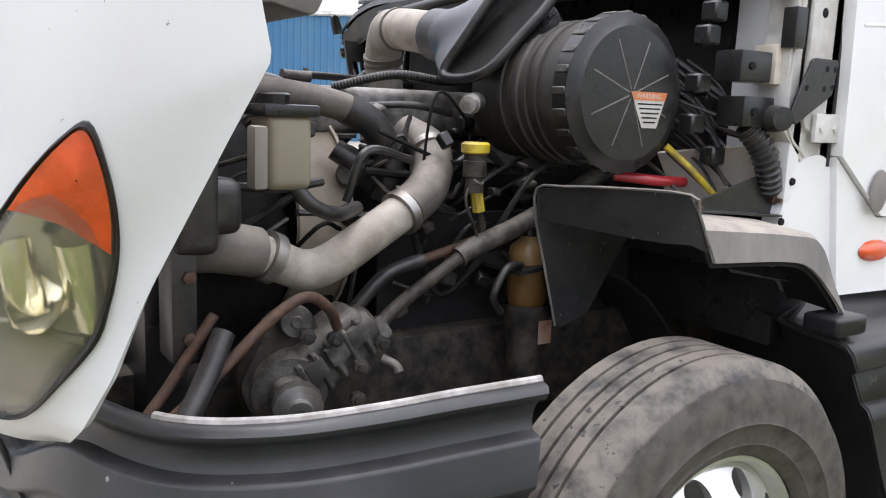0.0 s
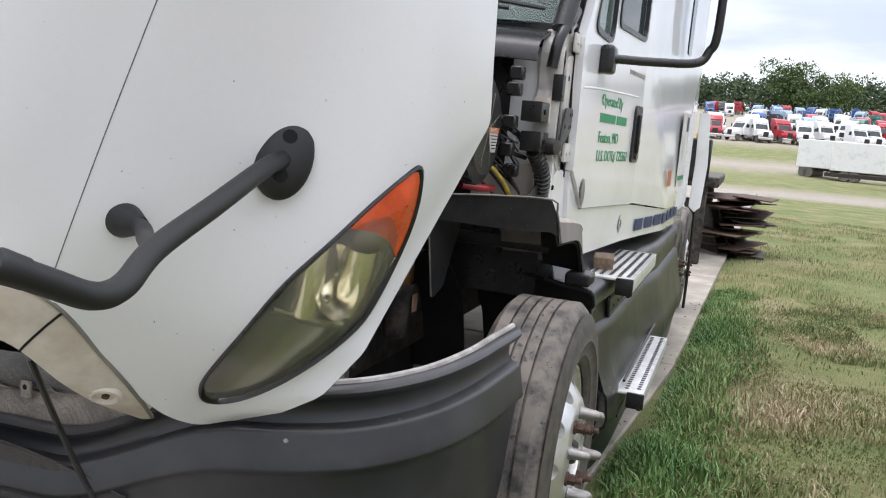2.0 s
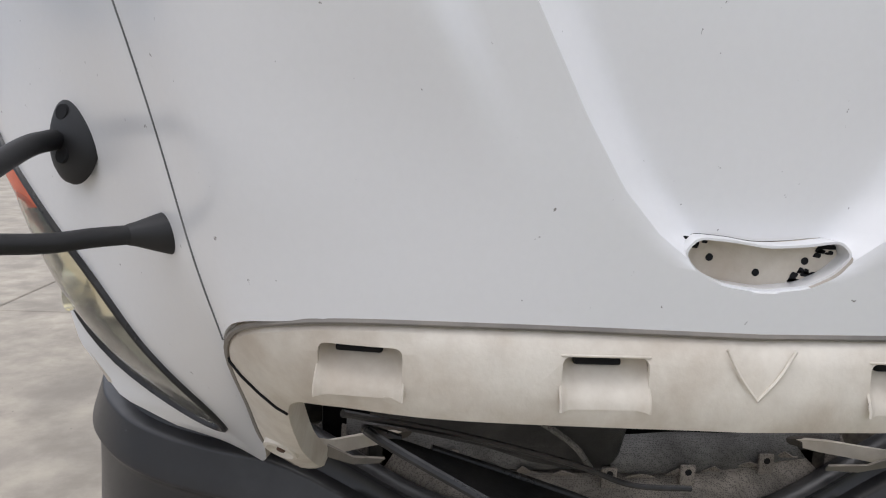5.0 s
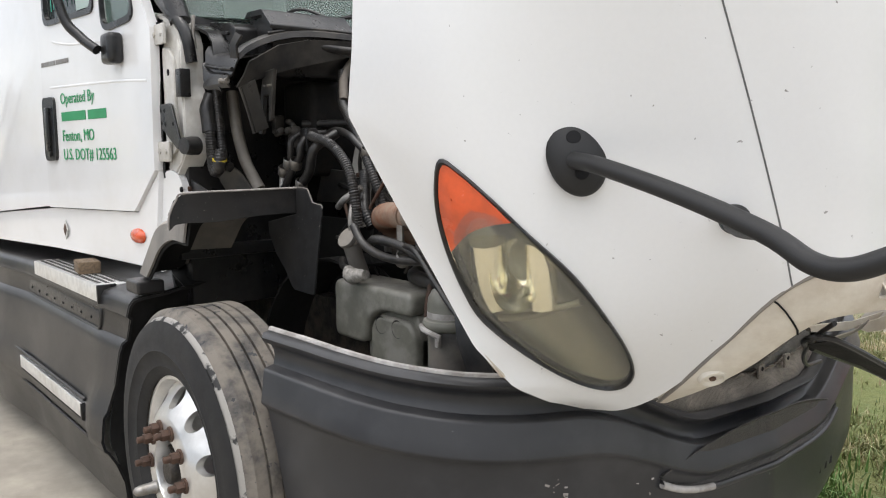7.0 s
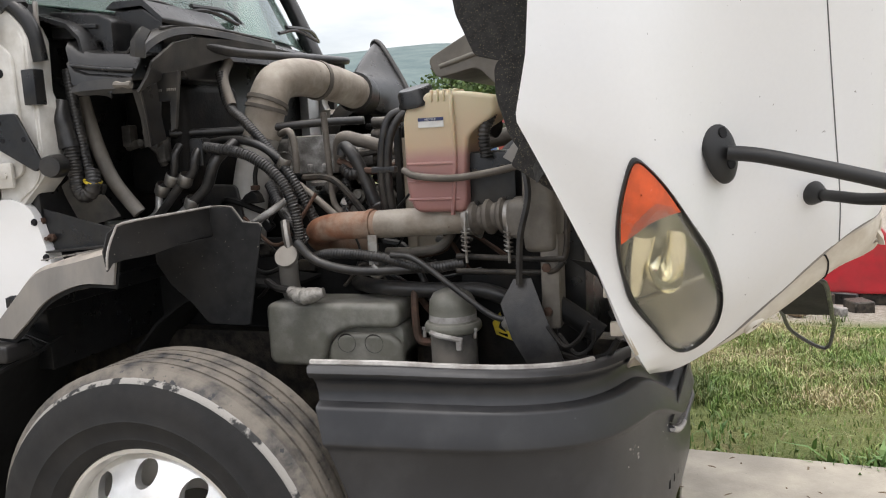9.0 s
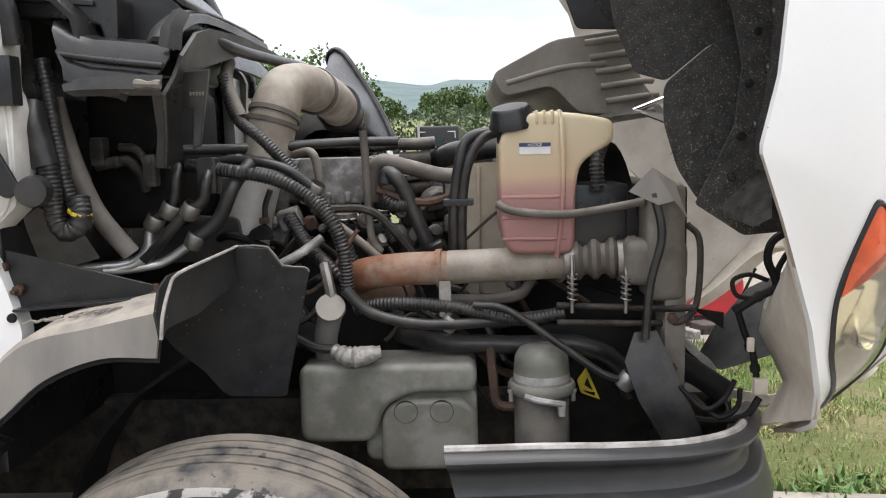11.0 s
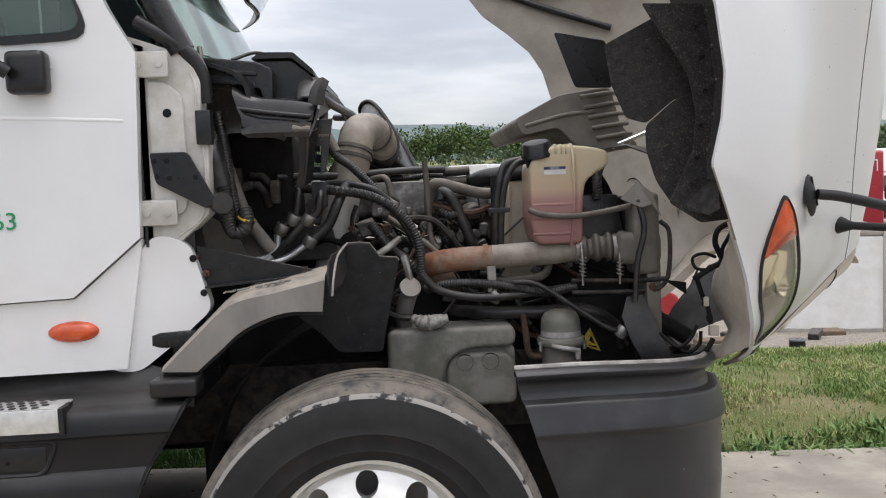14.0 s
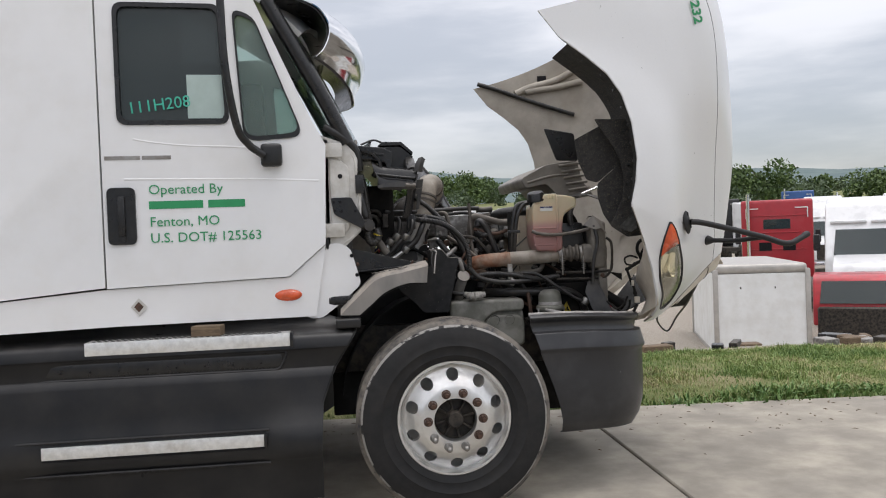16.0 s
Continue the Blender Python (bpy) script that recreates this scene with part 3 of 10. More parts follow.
def carve(bm, cutters):
    """bm less the cutters."""
    ob = new("carving", finish(bm, "carving", False))
    for c in cutters:
        bmesh.ops.remove_doubles(c, verts=c.verts, dist=1e-5)
        bmesh.ops.recalc_face_normals(c, faces=c.faces)
        co = new("cutter", finish(c, "cutter", False))
        md = ob.modifiers.new("cut", "BOOLEAN")
        md.operation, md.solver, md.object = "DIFFERENCE", "MANIFOLD", co
    dg = bpy.context.evaluated_depsgraph_get()
    me = bpy.data.meshes.new_from_object(ob.evaluated_get(dg))
    for md in list(ob.modifiers):
        bpy.data.objects.remove(md.object)
    bpy.data.objects.remove(ob)
    b = bmesh.new()
    b.from_mesh(me)
    bpy.data.meshes.remove(me)
    return b


def ring_prism(ring, axis, a, b_, s=1):
    b = bmesh.new()
    lo = [b.verts.new(flip([p + axis * a], s)[0]) for p in ring]
    hi = [b.verts.new(flip([p + axis * b_], s)[0]) for p in ring]
    b.faces.new(lo)
    b.faces.new(hi)
    for i in range(len(ring)):
        j = (i + 1) % len(ring)
        b.faces.new((lo[i], lo[j], hi[j], hi[i]))
    bmesh.ops.recalc_face_normals(b, faces=b.faces)
    return b


skin_bm = sheet(half)
bmesh.ops.solidify(skin_bm, geom=skin_bm.faces[:], thickness=0.012)
bmesh.ops.recalc_face_normals(skin_bm, faces=skin_bm.faces)
skin_bm = carve(skin_bm, [ring_prism(HL_RING, HL_AXIS, -.12, .12, s) for s in (1, -1)] + [prism(round_poly(BEAN, .012, 3), "x", 1.70, 1.95)])
hood = part("hood", skin_bm, "white", truck, "white tilting hood with chips and dust", angle=35)
hood.data.materials.append(M["beige"])
for f in hood.data.polygons:
    if f.normal.x * (f.center.x - .9) + f.normal.y * f.center.y < -.02:
        f.material_index = 1

# Bumper: a wrapped profile, cut away at the rear for the wheel.
B_PLAN = spline([(.40, 1.15, 0), (.60, 1.14, 0), (.78, 1.12, 0), (.95, 1.06, 0), (1.095, .93, 0), (1.19, .70, 0), (1.262, .38, 0), (1.297, 0, 0)], 10)
B_LEN = [0.0]
for p, q in zip(B_PLAN[:-1], B_PLAN[1:]):
    B_LEN.append(B_LEN[-1] + (q - p).length)


def bumper_at(s):
    s = min(max(s, 0.0), B_LEN[-1])
    for i in range(len(B_LEN) - 1):
        if s <= B_LEN[i + 1]:
            f = (s - B_LEN[i]) / (B_LEN[i + 1] - B_LEN[i])
            p = B_PLAN[i].lerp(B_PLAN[i + 1], f)
            a, b = B_PLAN[max(i - 1, 0)], B_PLAN[min(i + 2, len(B_PLAN) - 1)]
            break
    t = (b - a).normalized()
    return p, Vector((-t.y, t.x, 0)) * (1 if (-t.y * p.x + t.x * p.y) > 0 else -1)


B_PROF = [(-.060, -.02), (-.045, -.004), (-.025, .004), (-.006, .0), (.002, -.012), (-.004, -.026), (-.022, -.032), (-.030, -.05), (-.030, -.07), (-.022, -.088),
          (.004, -.094), (.010, -.098), (.0115, -.103), (.016, -.118), (.025, -.15), (.033, -.177), (.0335, -.181), (.030, -.187), (.021, -.196), (.017, -.21), (.016, -.30), (.018, -.40),
          (.012, -.50), (-.01, -.58), (-.05, -.645), (-.09, -.66)]
B_CUT = [(.30, .215), (.45, .20), (.62, .15), (.80, .085), (.93, .05), (1.02, .03)]


def bumper_top(f):
    """The bumper's upper edge, from its rear end (0) to the middle (1)."""
    return 1.0 - .05 * smooth01(.1, .6, f) - .165 * smooth01(.56, .84, f)


rows = []
NB = 70
for o, dz in B_PROF:
    row = []
    for k in range(NB + 1):
        f = k / NB
        z = bumper_top(f) + dz * (1 - .2 * smooth01(.56, .84, f))
        s = interp(B_CUT, z) + (B_LEN[-1] - interp(B_CUT, z)) * f
        p, nn = bumper_at(s)
        row.append(Vector((p.x + nn.x * o, p.y + nn.y * o, z)))
    rows.append(row)
full = [r + [Vector((p.x, -p.y, p.z)) for p in reversed(r[:-1])] for r in rows]
bm = sheet(full, thick=0.006)
bumper = part("bumper", bm, "bumper", truck, "scuffed dark grey plastic bumper", angle=50)
for s in (1, -1):
    lip = []
    for k in range(26):
        p, nn = bumper_at(.035 + .78 * k / 25)
        z0 = bumper_top((.035 + .78 * k / 25) / B_LEN[-1])
        lip.append(Vector((p.x - nn.x * .03, (p.y - nn.y * .03) * s, z0 + .006)))
    part("bumper_lip", sweep(lip, .009, 8), "paleedge", bumper, "dusty rubber lip")

# ---- wheels ----
R_T, W_Z, W_Y = 0.512, 0.497, 1.115


def tyre_bm():
    # radius, across (outwards)
    p = [(.295, .10), (.33, .128), (.345, .1335), (.348, .1365), (.353, .1365), (.356, .136), (.38, .142), (.42, .143), (.430, .1412), (.433, .1432), (.437, .1427), (.440, .139), (.455, .135), (.478, .127), (.484, .122), (.496, .115), (.505, .104)]
    tread = []
    edges = [-.098, -.062, -.054, -.022, -.014, .014, .022, .054, .062, .098]
    for i in range(len(edges) - 1, -1, -1):
        tread.append(edges[i])
    prof = p[:]
    for i, a in enumerate(tread):
        if i == 0:
            prof.append((R_T, a))
        elif i % 2 == 1:
            prof += [(R_T, a + .0005), (R_T - .012, a)] if i < len(tread) - 1 else [(R_T, a)]
        else:
            prof += [(R_T - .012, a), (R_T, a - .0005)]
    prof += [(r, -w) for r, w in reversed(p)]
    return lathe(prof, 72, close=False)



def bumper_x(y):
    """How far forward the bumper's plan reaches at y."""
    pts = sorted((p.y, p.x) for p in B_PLAN)
    return interp(pts, abs(y))


ys = [-.47 + .94 * k / 40 for k in range(41)]
rows = []
for f_ in (0, .08, .5, .92, 1):
    row = []
    for y in ys:
        top, low = .748 - .085 * (abs(y) / .47) ** 2.2, .605 + .055 * (abs(y) / .47) ** 6
        row.append(Vector((bumper_x(y) + .026 - (.010 if 0 < f_ < 1 else 0), y, low + (top - low) * f_)))
    rows.append(row)
part("mesh_insert", sheet(rows, thick=.003), "mesh", truck, "grey fine mesh insert in the bumper")
part("lower_lip", tube([(bumper_x(y) + .022, y, .592 + .05 * (abs(y) / .47) ** 5) for y in ys[::4]], .011, 10), "bumper", truck, "scuffed lower bumper lip")
for k in range(17):
    y = -.46 + .0575 * k
    part("bumper_cutout", box((bumper_x(y) + .010, y, .468), (.012, .036, .030), .004, 1), "gapdark", truck, "dark cut-out in the lower bumper")


# scuffs and scratches on the bumper's right corner
sc = random.Random(8)
for k in range(16):
    y0, z0 = sc.choice(((-.76, .70), (-.76, .67), (-.62, .66), (-.51, .61), (-.50, .64)))
    y, z = y0 + sc.gauss(0, .022), z0 + sc.gauss(0, .016)
    q, slope = bumper_x(y), math.atan2(bumper_x(abs(y) + .02) - bumper_x(abs(y) - .02), -.04)
    part("scratch", box((0, 0, 0), (.004, sc.uniform(.003, .016), sc.uniform(.0025, .010)), .0008, 1, m=Matrix.Translation((q + .0155, y, z)) @ Matrix.Rotation(-slope + math.pi, 4, "Z") @ Matrix.Rotation(sc.uniform(-.6, .6), 4, "X")), "paleedge", bumper, "pale scratch in the plastic")
part("lip_scuff", tube([(bumper_x(y) + .026, y, .594 + .05 * (abs(y) / .47) ** 5) for y in ys[:10:2]], .010, 10), "paleedge", bumper, "pale scuffed end of the lower lip")


def rim_disc():
    """The dished disc with ten round hand holes."""
    b = bmesh.new()

    def h(r):
        return interp([(.11, .052), (.165, .052), (.20, .036), (.245, -.004), (.262, -.016)], r)
    R, r_h, r_in, r_out, n = .232, .032, .178, .262, 10
    for k in range(n):
        a0 = 2 * math.pi * k / n + .12
        m = 24
        outer, inner, low = [], [], []
        for i in range(m):
            t = 2 * math.pi * i / m
            c, s = math.cos(t), math.sin(t)
            q = max(abs(c), abs(s))
            rr = (r_in + r_out) / 2 + c / q * (r_out - r_in) / 2
            aa = a0 + s / q * math.pi / n
            outer.append(b.verts.new((rr * math.cos(aa), rr * math.sin(aa), h(rr))))
            x, y = R + r_h * c, r_h * s
            r2 = math.hypot(x, y)
            a2 = a0 + math.atan2(y, x)
            inner.append(b.verts.new((r2 * math.cos(a2), r2 * math.sin(a2), h(r2))))
            low.append(b.verts.new((r2 * math.cos(a2), r2 * math.sin(a2), h(r2) - .025)))
        for i in range(m):
            j = (i + 1) % m
            b.faces.new((outer[i], outer[j], inner[j], inner[i]))
            b.faces.new((inner[i], inner[j], low[j], low[i]))
    bmesh.ops.remove_doubles(b, verts=b.verts, dist=1e-5)
    lathe([(.262, -.016), (.268, -.022), (.276, -.03), (.282, .0), (.288, .008), (.298, .008), (.302, .0), (.300, -.03)], 72, b)
    lathe([(.178, interp([(.165, .052), (.20, .036)], .178)), (.165, .052), (.112, .052), (.110, .046), (.110, -.03)], 72, b)
    lathe([(.30, -.03), (.27, -.05), (.262, -.2), (.10, -.2)], 48, b)
    return b


def nut_bm(cover):
    if cover:
        return lathe([(.021, 0), (.023, .004), (.019, .012), (.0175, .05), (.014, .066), (.006, .073), (0, .074)], 14)
    b = lathe([(.024, 0), (.024, .006), (.0185, .008)], 14)
    lathe([(.0185, .008), (.0185, .03), (.016, .033), (.011, .033)], 6, b)
    return lathe([(.011, .033), (.011, .05), (.009, .053), (0, .053)], 10, b)


def wheel(x, y, z, s, covers, rear=False, turn=0.0):
    """A wheel that faces s * y; covers: which of the ten nuts wear chrome covers."""
    face = orient((0, s, 0), (x, y, z)) @ pose(0, 0, 0, 0, 0, turn)
    w = part("wheel", rim_disc(), "alu", truck, "polished aluminium truck wheel with ten hand holes", angle=30, m=face @ Matrix.Translation((0, 0, .105)))
    part("tyre", tyre_bm(), "tyre", w, "worn dusty truck tyre", angle=30, m=Matrix.Translation((0, 0, -.105)))
    side = lathe([(.300, .006), (.315, .02), (.33, .025), (.333, .028), (.338, .026), (.38, .039), (.384, .042), (.388, .0395), (.42, .040), (.455, .032), (.4775, .0235)], 72)
    part("sidewall", side, "sidewall" if s < 0 else "dustwall", w, "black tyre sidewall" if s < 0 else "dusty grey tyre sidewall", angle=60, m=Matrix.Translation((0, 0, .007)))
    if s < 0 and not rear:
        part("shoulder", lathe([(.462, .0335), (.472, .029), (.483, .0225), (.490, .012), (.4935, .0)], 96), "scuff", w, "pale scuffed tyre shoulder", angle=60)
    if s > 0 and not rear:
        inv = (face @ Matrix.Translation((0, 0, .105))).inverted()
        for k in range(11):
            a = -.62 + .112 * k
            bm = box((.404 * math.sin(a), y + s * .1465, .404 * math.cos(a)), (.026 if k % 3 else .015, .003, .036), .001, 1, m=Matrix.Rotation(a, 4, "Y"))
            bmesh.ops.translate(bm, vec=(x, 0, z), verts=bm.verts)
            bmesh.ops.transform(bm, matrix=inv, verts=bm.verts)
            part("raised_mark", bm, "dustwall", w, "raised sidewall mark")
    hub = lathe([(.108, .0), (.10, -.02), (.06, -.015), (.045, -.01), (.042, .045), (.036, .055), (.0, .057)], 28)
    for k in range(8):
        a = math.pi * k / 4
        box((.072 * math.cos(a), .072 * math.sin(a), .0), (.06, .008, .035), .002, 1, hub, Matrix.Rotation(a, 4, "Z"))
    part("hub", hub, "grime", w, "dark greasy hub")
    for k in range(10):
        a = 2 * math.pi * k / 10 - .2
        c = k in covers
        part("wheel_nut", nut_bm(c), "steel" if c else "rustnut", w, "" if not c else "chrome nut cover",
             m=Matrix.Translation((.1429 * math.cos(a), .1429 * math.sin(a), .052)))
    return w


wheel(0, -W_Y, W_Z, -1, (6, 7, 8), turn=12)
wheel(0, W_Y, W_Z, 1, (0, 2, 3, 5, 7, 8), turn=-8)
for ax in (-4.25, -5.55):
    for s in (1, -1):
        wheel(ax, s * 1.12, W_Z, s, (), True, 20)

# ---- cab and sleeper ----
SIDE = [(-4.1, 1.29), (-2.6, 1.26), (-1.75, 1.145), (-1.0, 1.065), (-.62, 1.03), (-.3, .99)]


def side_y(x):
    return interp(SIDE, x)


def side_panel(outer, holes=(), s=1, thick=0.03, lift=0.0):
    """A panel that follows the cab's side: (x, z) outline, with holes."""
    b = bmesh.new()
    edges = []
    for loop in (outer, *holes):
        dense = []
        for p, q in zip(loop, loop[1:] + loop[:1]):
            n = max(1, int(math.hypot(q[0] - p[0], q[1] - p[1]) / 0.12))
            dense += [(p[0] + (q[0] - p[0]) * i / n, p[1] + (q[1] - p[1]) * i / n) for i in range(n)]
        vs = [b.verts.new((x, 0, z)) for x, z in dense]
        edges += [b.edges.new((vs[i], vs[(i + 1) % len(vs)])) for i in range(len(vs))]
    bmesh.ops.triangle_fill(b, edges=edges, use_beauty=True)
    fs = b.faces[:]
    r = bmesh.ops.extrude_face_region(b, geom=fs)
    up = [v for v in r["geom"] if isinstance(v, bmesh.types.BMVert)]
    inner = set(v for v in b.verts) - set(up)
    for v in inner:
        v.co.y = s * (side_y(v.co.x) + lift)
    for v in up:
        v.co.y = s * (side_y(v.co.x) + lift - thick)
    return b


DOOR = [(-1.735, 1.245), (-.83, 1.265), (-.635, 1.43), (-.615, 1.96), (-.68, 2.08), (-.985, 2.78), (-1.1, 2.86), (-1.735, 2.86)]
WIN = round_poly([(-1.64, 2.085), (-1.115, 2.085), (-1.14, 2.68), (-1.64, 2.68)], .05)
QUARTER = round_poly([(-1.03, 1.995), (-.735, 2.015), (-.96, 2.62), (-1.065, 2.66)], .07)
SLEEPER = [(-1.745, 1.25), (-1.745, 3.9), (-4.0, 3.9), (-4.0, 1.15), (-2.6, 1.18)]
ROCKER = [(-.70, 1.045), (-.635, 1.425), (-.83, 1.26), (-1.735, 1.24), (-2.6, 1.175), (-3.95, 1.145), (-3.95, 1.02), (-2.6, 1.04), (-1.7, 1.05)]


def text_bar(bm, s, x0, x1, z0, z1, lift=.006):
    """A plain printed bar on the cab's side."""
    k = 6
    rows = []
    for z in (z0, z1):
        rows.append([Vector((x0 + (x1 - x0) * i / k, s * (side_y(x0 + (x1 - x0) * i / k) + lift), z)) for i in range(k + 1)])
    return sheet(rows, bm, thick=.001)


for s in (1, -1):
    door = part("door", side_panel(DOOR, (WIN, QUARTER), s, .035, .004), "cab_white", truck, "white cab door with green lettering", angle=30)
    for nm, w in (("window_pane", WIN), ("quarter_pane", QUARTER)):
        part(nm, side_panel(w, (), s, .006, -.012), "darkglass" if nm == "window_pane" else "glass", door, "tinted glass pane")
        grown = [(x + (x - sum(p[0] for p in w) / len(w)) * .05, z + (z - sum(p[1] for p in w) / len(w)) * .045) for x, z in w]
        shrunk = [(x - (x - sum(p[0] for p in w) / len(w)) * .03, z - (z - sum(p[1] for p in w) / len(w)) * .03) for x, z in w]
        part("window_seal", side_panel(grown, (shrunk,), s, .02, .012), "black", door, "black rubber window seal")
    # creases along the door below the window
    for line, r in (([(-1.63, 1.797), (-1.3, 1.791), (-1.0, 1.784), (-.80, 1.776), (-.66, 1.768)], .010), ([(-1.58, 2.0), (-1.50, 1.985), (-1.34, 1.966), (-1.1, 1.955), (-.98, 1.944), (-.84, 1.92)], .008)):
        part("door_crease", sweep([Vector((x, s * (side_y(x) + .006 - r), z)) for x, z in [(q.x, q.y) for q in spline([(a, b_, 0) for a, b_ in line], 5)]], r, 10), "cab_white", door, "pressed door crease")
    hx, hz = -1.645, 1.61
    bm = side_panel(round_poly([(hx - .07, hz - .145), (hx + .065, hz - .145), (hx + .065, hz + .145), (hx - .07, hz + .145)], .03), (), s, .03, .016)
    part("door_handle", bm, "black", door, "black recessed door handle")
    bm = box((hx, s * (side_y(hx) + .022), hz), (.035, .02, .2), .008, 2)
    lathe([(0, .008), (.014, .008), (.014, 0)], 12, bm, orient((0, s, 0), (hx + .005, s * (side_y(hx) + .018), hz - .115)))
    part("handle_lever", bm, "black", door)
    part("sleeper_side", side_panel(SLEEPER, (), s, .04, 0), "cab_white", truck, "white sleeper cab side panel", angle=30)
    part("rocker_panel", side_panel(ROCKER, (), s, .05, -.012), "cab_white", truck, "white rocker panel")
    # upper door lettering
    tx0 = -1.517

    def put_text(body, size, x, z):
        if s < 0:
            m = Matrix.Translation((x, s * (side_y(x) + .007), z)) @ Matrix.Rotation(math.atan2(side_y(x) - side_y(x + .3), .3), 4, "Z") @ pose(0, 0, 0, 90, 0, 0)
        else:
            x2 = -.96 - (x - tx0)
            m = Matrix.Translation((x2, side_y(x2) + .007, z)) @ Matrix.Rotation(math.pi + math.atan2(side_y(x2 - .3) - side_y(x2), -.3) - math.pi, 4, "Z") @ pose(0, 0, 0, 90, 0, 0)
            m = Matrix.Translation((x2, side_y(x2) + .007, z)) @ Matrix.Rotation(math.pi - math.atan2(side_y(x2 - .3) - side_y(x2), .3), 4, "Z") @ pose(0, 0, 0, 90, 0, 0)
        part("lettering", letters(body, size, m, .0008), "green_ink", door, "green lettering", smooth=False)

    put_text("Operated By", .0705, tx0, 1.718)
    put_text("Fenton, MO", .0705, tx0, 1.553)
    put_text("U.S. DOT# 125563", .0705, tx0, 1.470)
    x = tx0
    for wd in (.265, .185):
        a, b_ = (x, x + wd) if s < 0 else (-.96 - (x - tx0), -.96 - (x + wd - tx0))
        part("lettering", text_bar(None, s, a, b_, 1.642, 1.682, .006), "green_ink", door, "green company lettering", smooth=False)
        x += wd + .025
    for a, b_ in ((-1.72, -1.55), (-1.54, -1.40)):
        part("emblem", text_bar(None, s, a, b_, 1.895, 1.915, .006), "steel", door, "chrome model emblem", smooth=False)

# cab front, roof, back and floor
bm = box((-.56, 0, 1.45), (.06, 1.9, 1.1), .01)
part("firewall", bm, "black", truck, "grimy firewall behind the engine")
rows = []
for x0, z in ((-.40, 2.0), (-.55, 2.3), (-.74, 2.68)):
    rows.append([Vector((x0 - .16 * (abs(y) / .95) ** 2.4, y, z)) for y in [i * .95 / 8 for i in range(-8, 9)]])
part("windshield", sheet(rows, thick=.006), "glass", truck, "green tinted windshield")
for s in (1, -1):
    part("windshield_pillar", tube([(-.50, .96 * s, 1.97), (-.66, .985 * s, 2.3), (-.90, 1.0 * s, 2.74)], .04, 10), "black", truck, "black windshield pillar")
roof_rows = []
for x, z, w in ((-.62, 2.70, .92), (-.80, 2.86, .98), (-1.1, 3.05, 1.03), (-1.75, 3.45, 1.10), (-2.3, 3.9, 1.2), (-4.0, 3.95, 1.25)):
    roof_rows.append([Vector((x - .1 * (abs(y)) ** 2, y * w, z - .12 * abs(y) ** 4)) for y in [i / 8 for i in range(-8, 9)]])
part("roof", sheet(roof_rows, thick=.03), "cab_white", truck, "white cab roof")
part("cab_back", box((-4.0, 0, 2.5), (.05, 2.54, 2.75), .01), "cab_white", truck, "white sleeper back wall")
part("cab_floor", box((-2.2, 0, 1.12), (3.4, 2.0, .05), .01), "black", truck, "black cab floor")
VISOR = [(-.90, 2.745), (-.80, 2.755), (-.70, 2.735), (-.61, 2.68), (-.565, 2.58), (-.595, 2.48), (-.645, 2.43)]
for o, mt, lb in ((0, "chrome", "polished steel sun visor above the windshield"), (-.014, "black", "dark inside of the sun visor")):
    vr = [[Vector((x + o + .20 * (1 - abs(v) ** 2.2), v * 1.02, z + o * .6 - .10 * smooth01(-.62, -.645, x) * (1 - abs(v)))) for v in [k / 10 - 1 for k in range(21)]] for x, z in [(p.x, p.y) for p in spline([(a, b_, 0) for a, b_ in VISOR], 4)]]
    part("sun_visor" if o == 0 else "visor_lining", sheet(vr, thick=.006), mt, truck, lb)
for y in (.45, -.45):
    bm = box((-1.5, y, 1.65), (.5, .5, .18), .05, 3)
    box((-1.8, y, 2.05), (.16, .48, .8), .05, 3, bm)
    part("cab_seat", bm, "clad", truck, "grey cab seat")
part("steering_wheel", tube([(-1.0 + .08 * math.sin(a), .45 + .22 * math.cos(a), 1.98 + .2 * math.sin(a)) for a in [i * math.pi / 6 for i in range(13)]], .014, 8), "black", truck, "black steering wheel")

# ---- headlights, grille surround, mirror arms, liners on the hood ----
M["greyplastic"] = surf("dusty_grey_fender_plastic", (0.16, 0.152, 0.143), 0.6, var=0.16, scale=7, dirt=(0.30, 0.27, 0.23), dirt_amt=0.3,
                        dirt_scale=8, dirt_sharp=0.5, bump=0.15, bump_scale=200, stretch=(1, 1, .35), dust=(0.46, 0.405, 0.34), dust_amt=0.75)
M["bowl"] = surf("clouded_lamp_bowl", (0.93, 0.89, 0.74), 0.14, metal=0.95, var=0.06, scale=6, rough_var=0.06)
M["reflector"] = surf("dull_silver_reflector", (0.27, 0.26, 0.21), 0.34, metal=0.9, var=0.06, scale=6, rough_var=0.08)



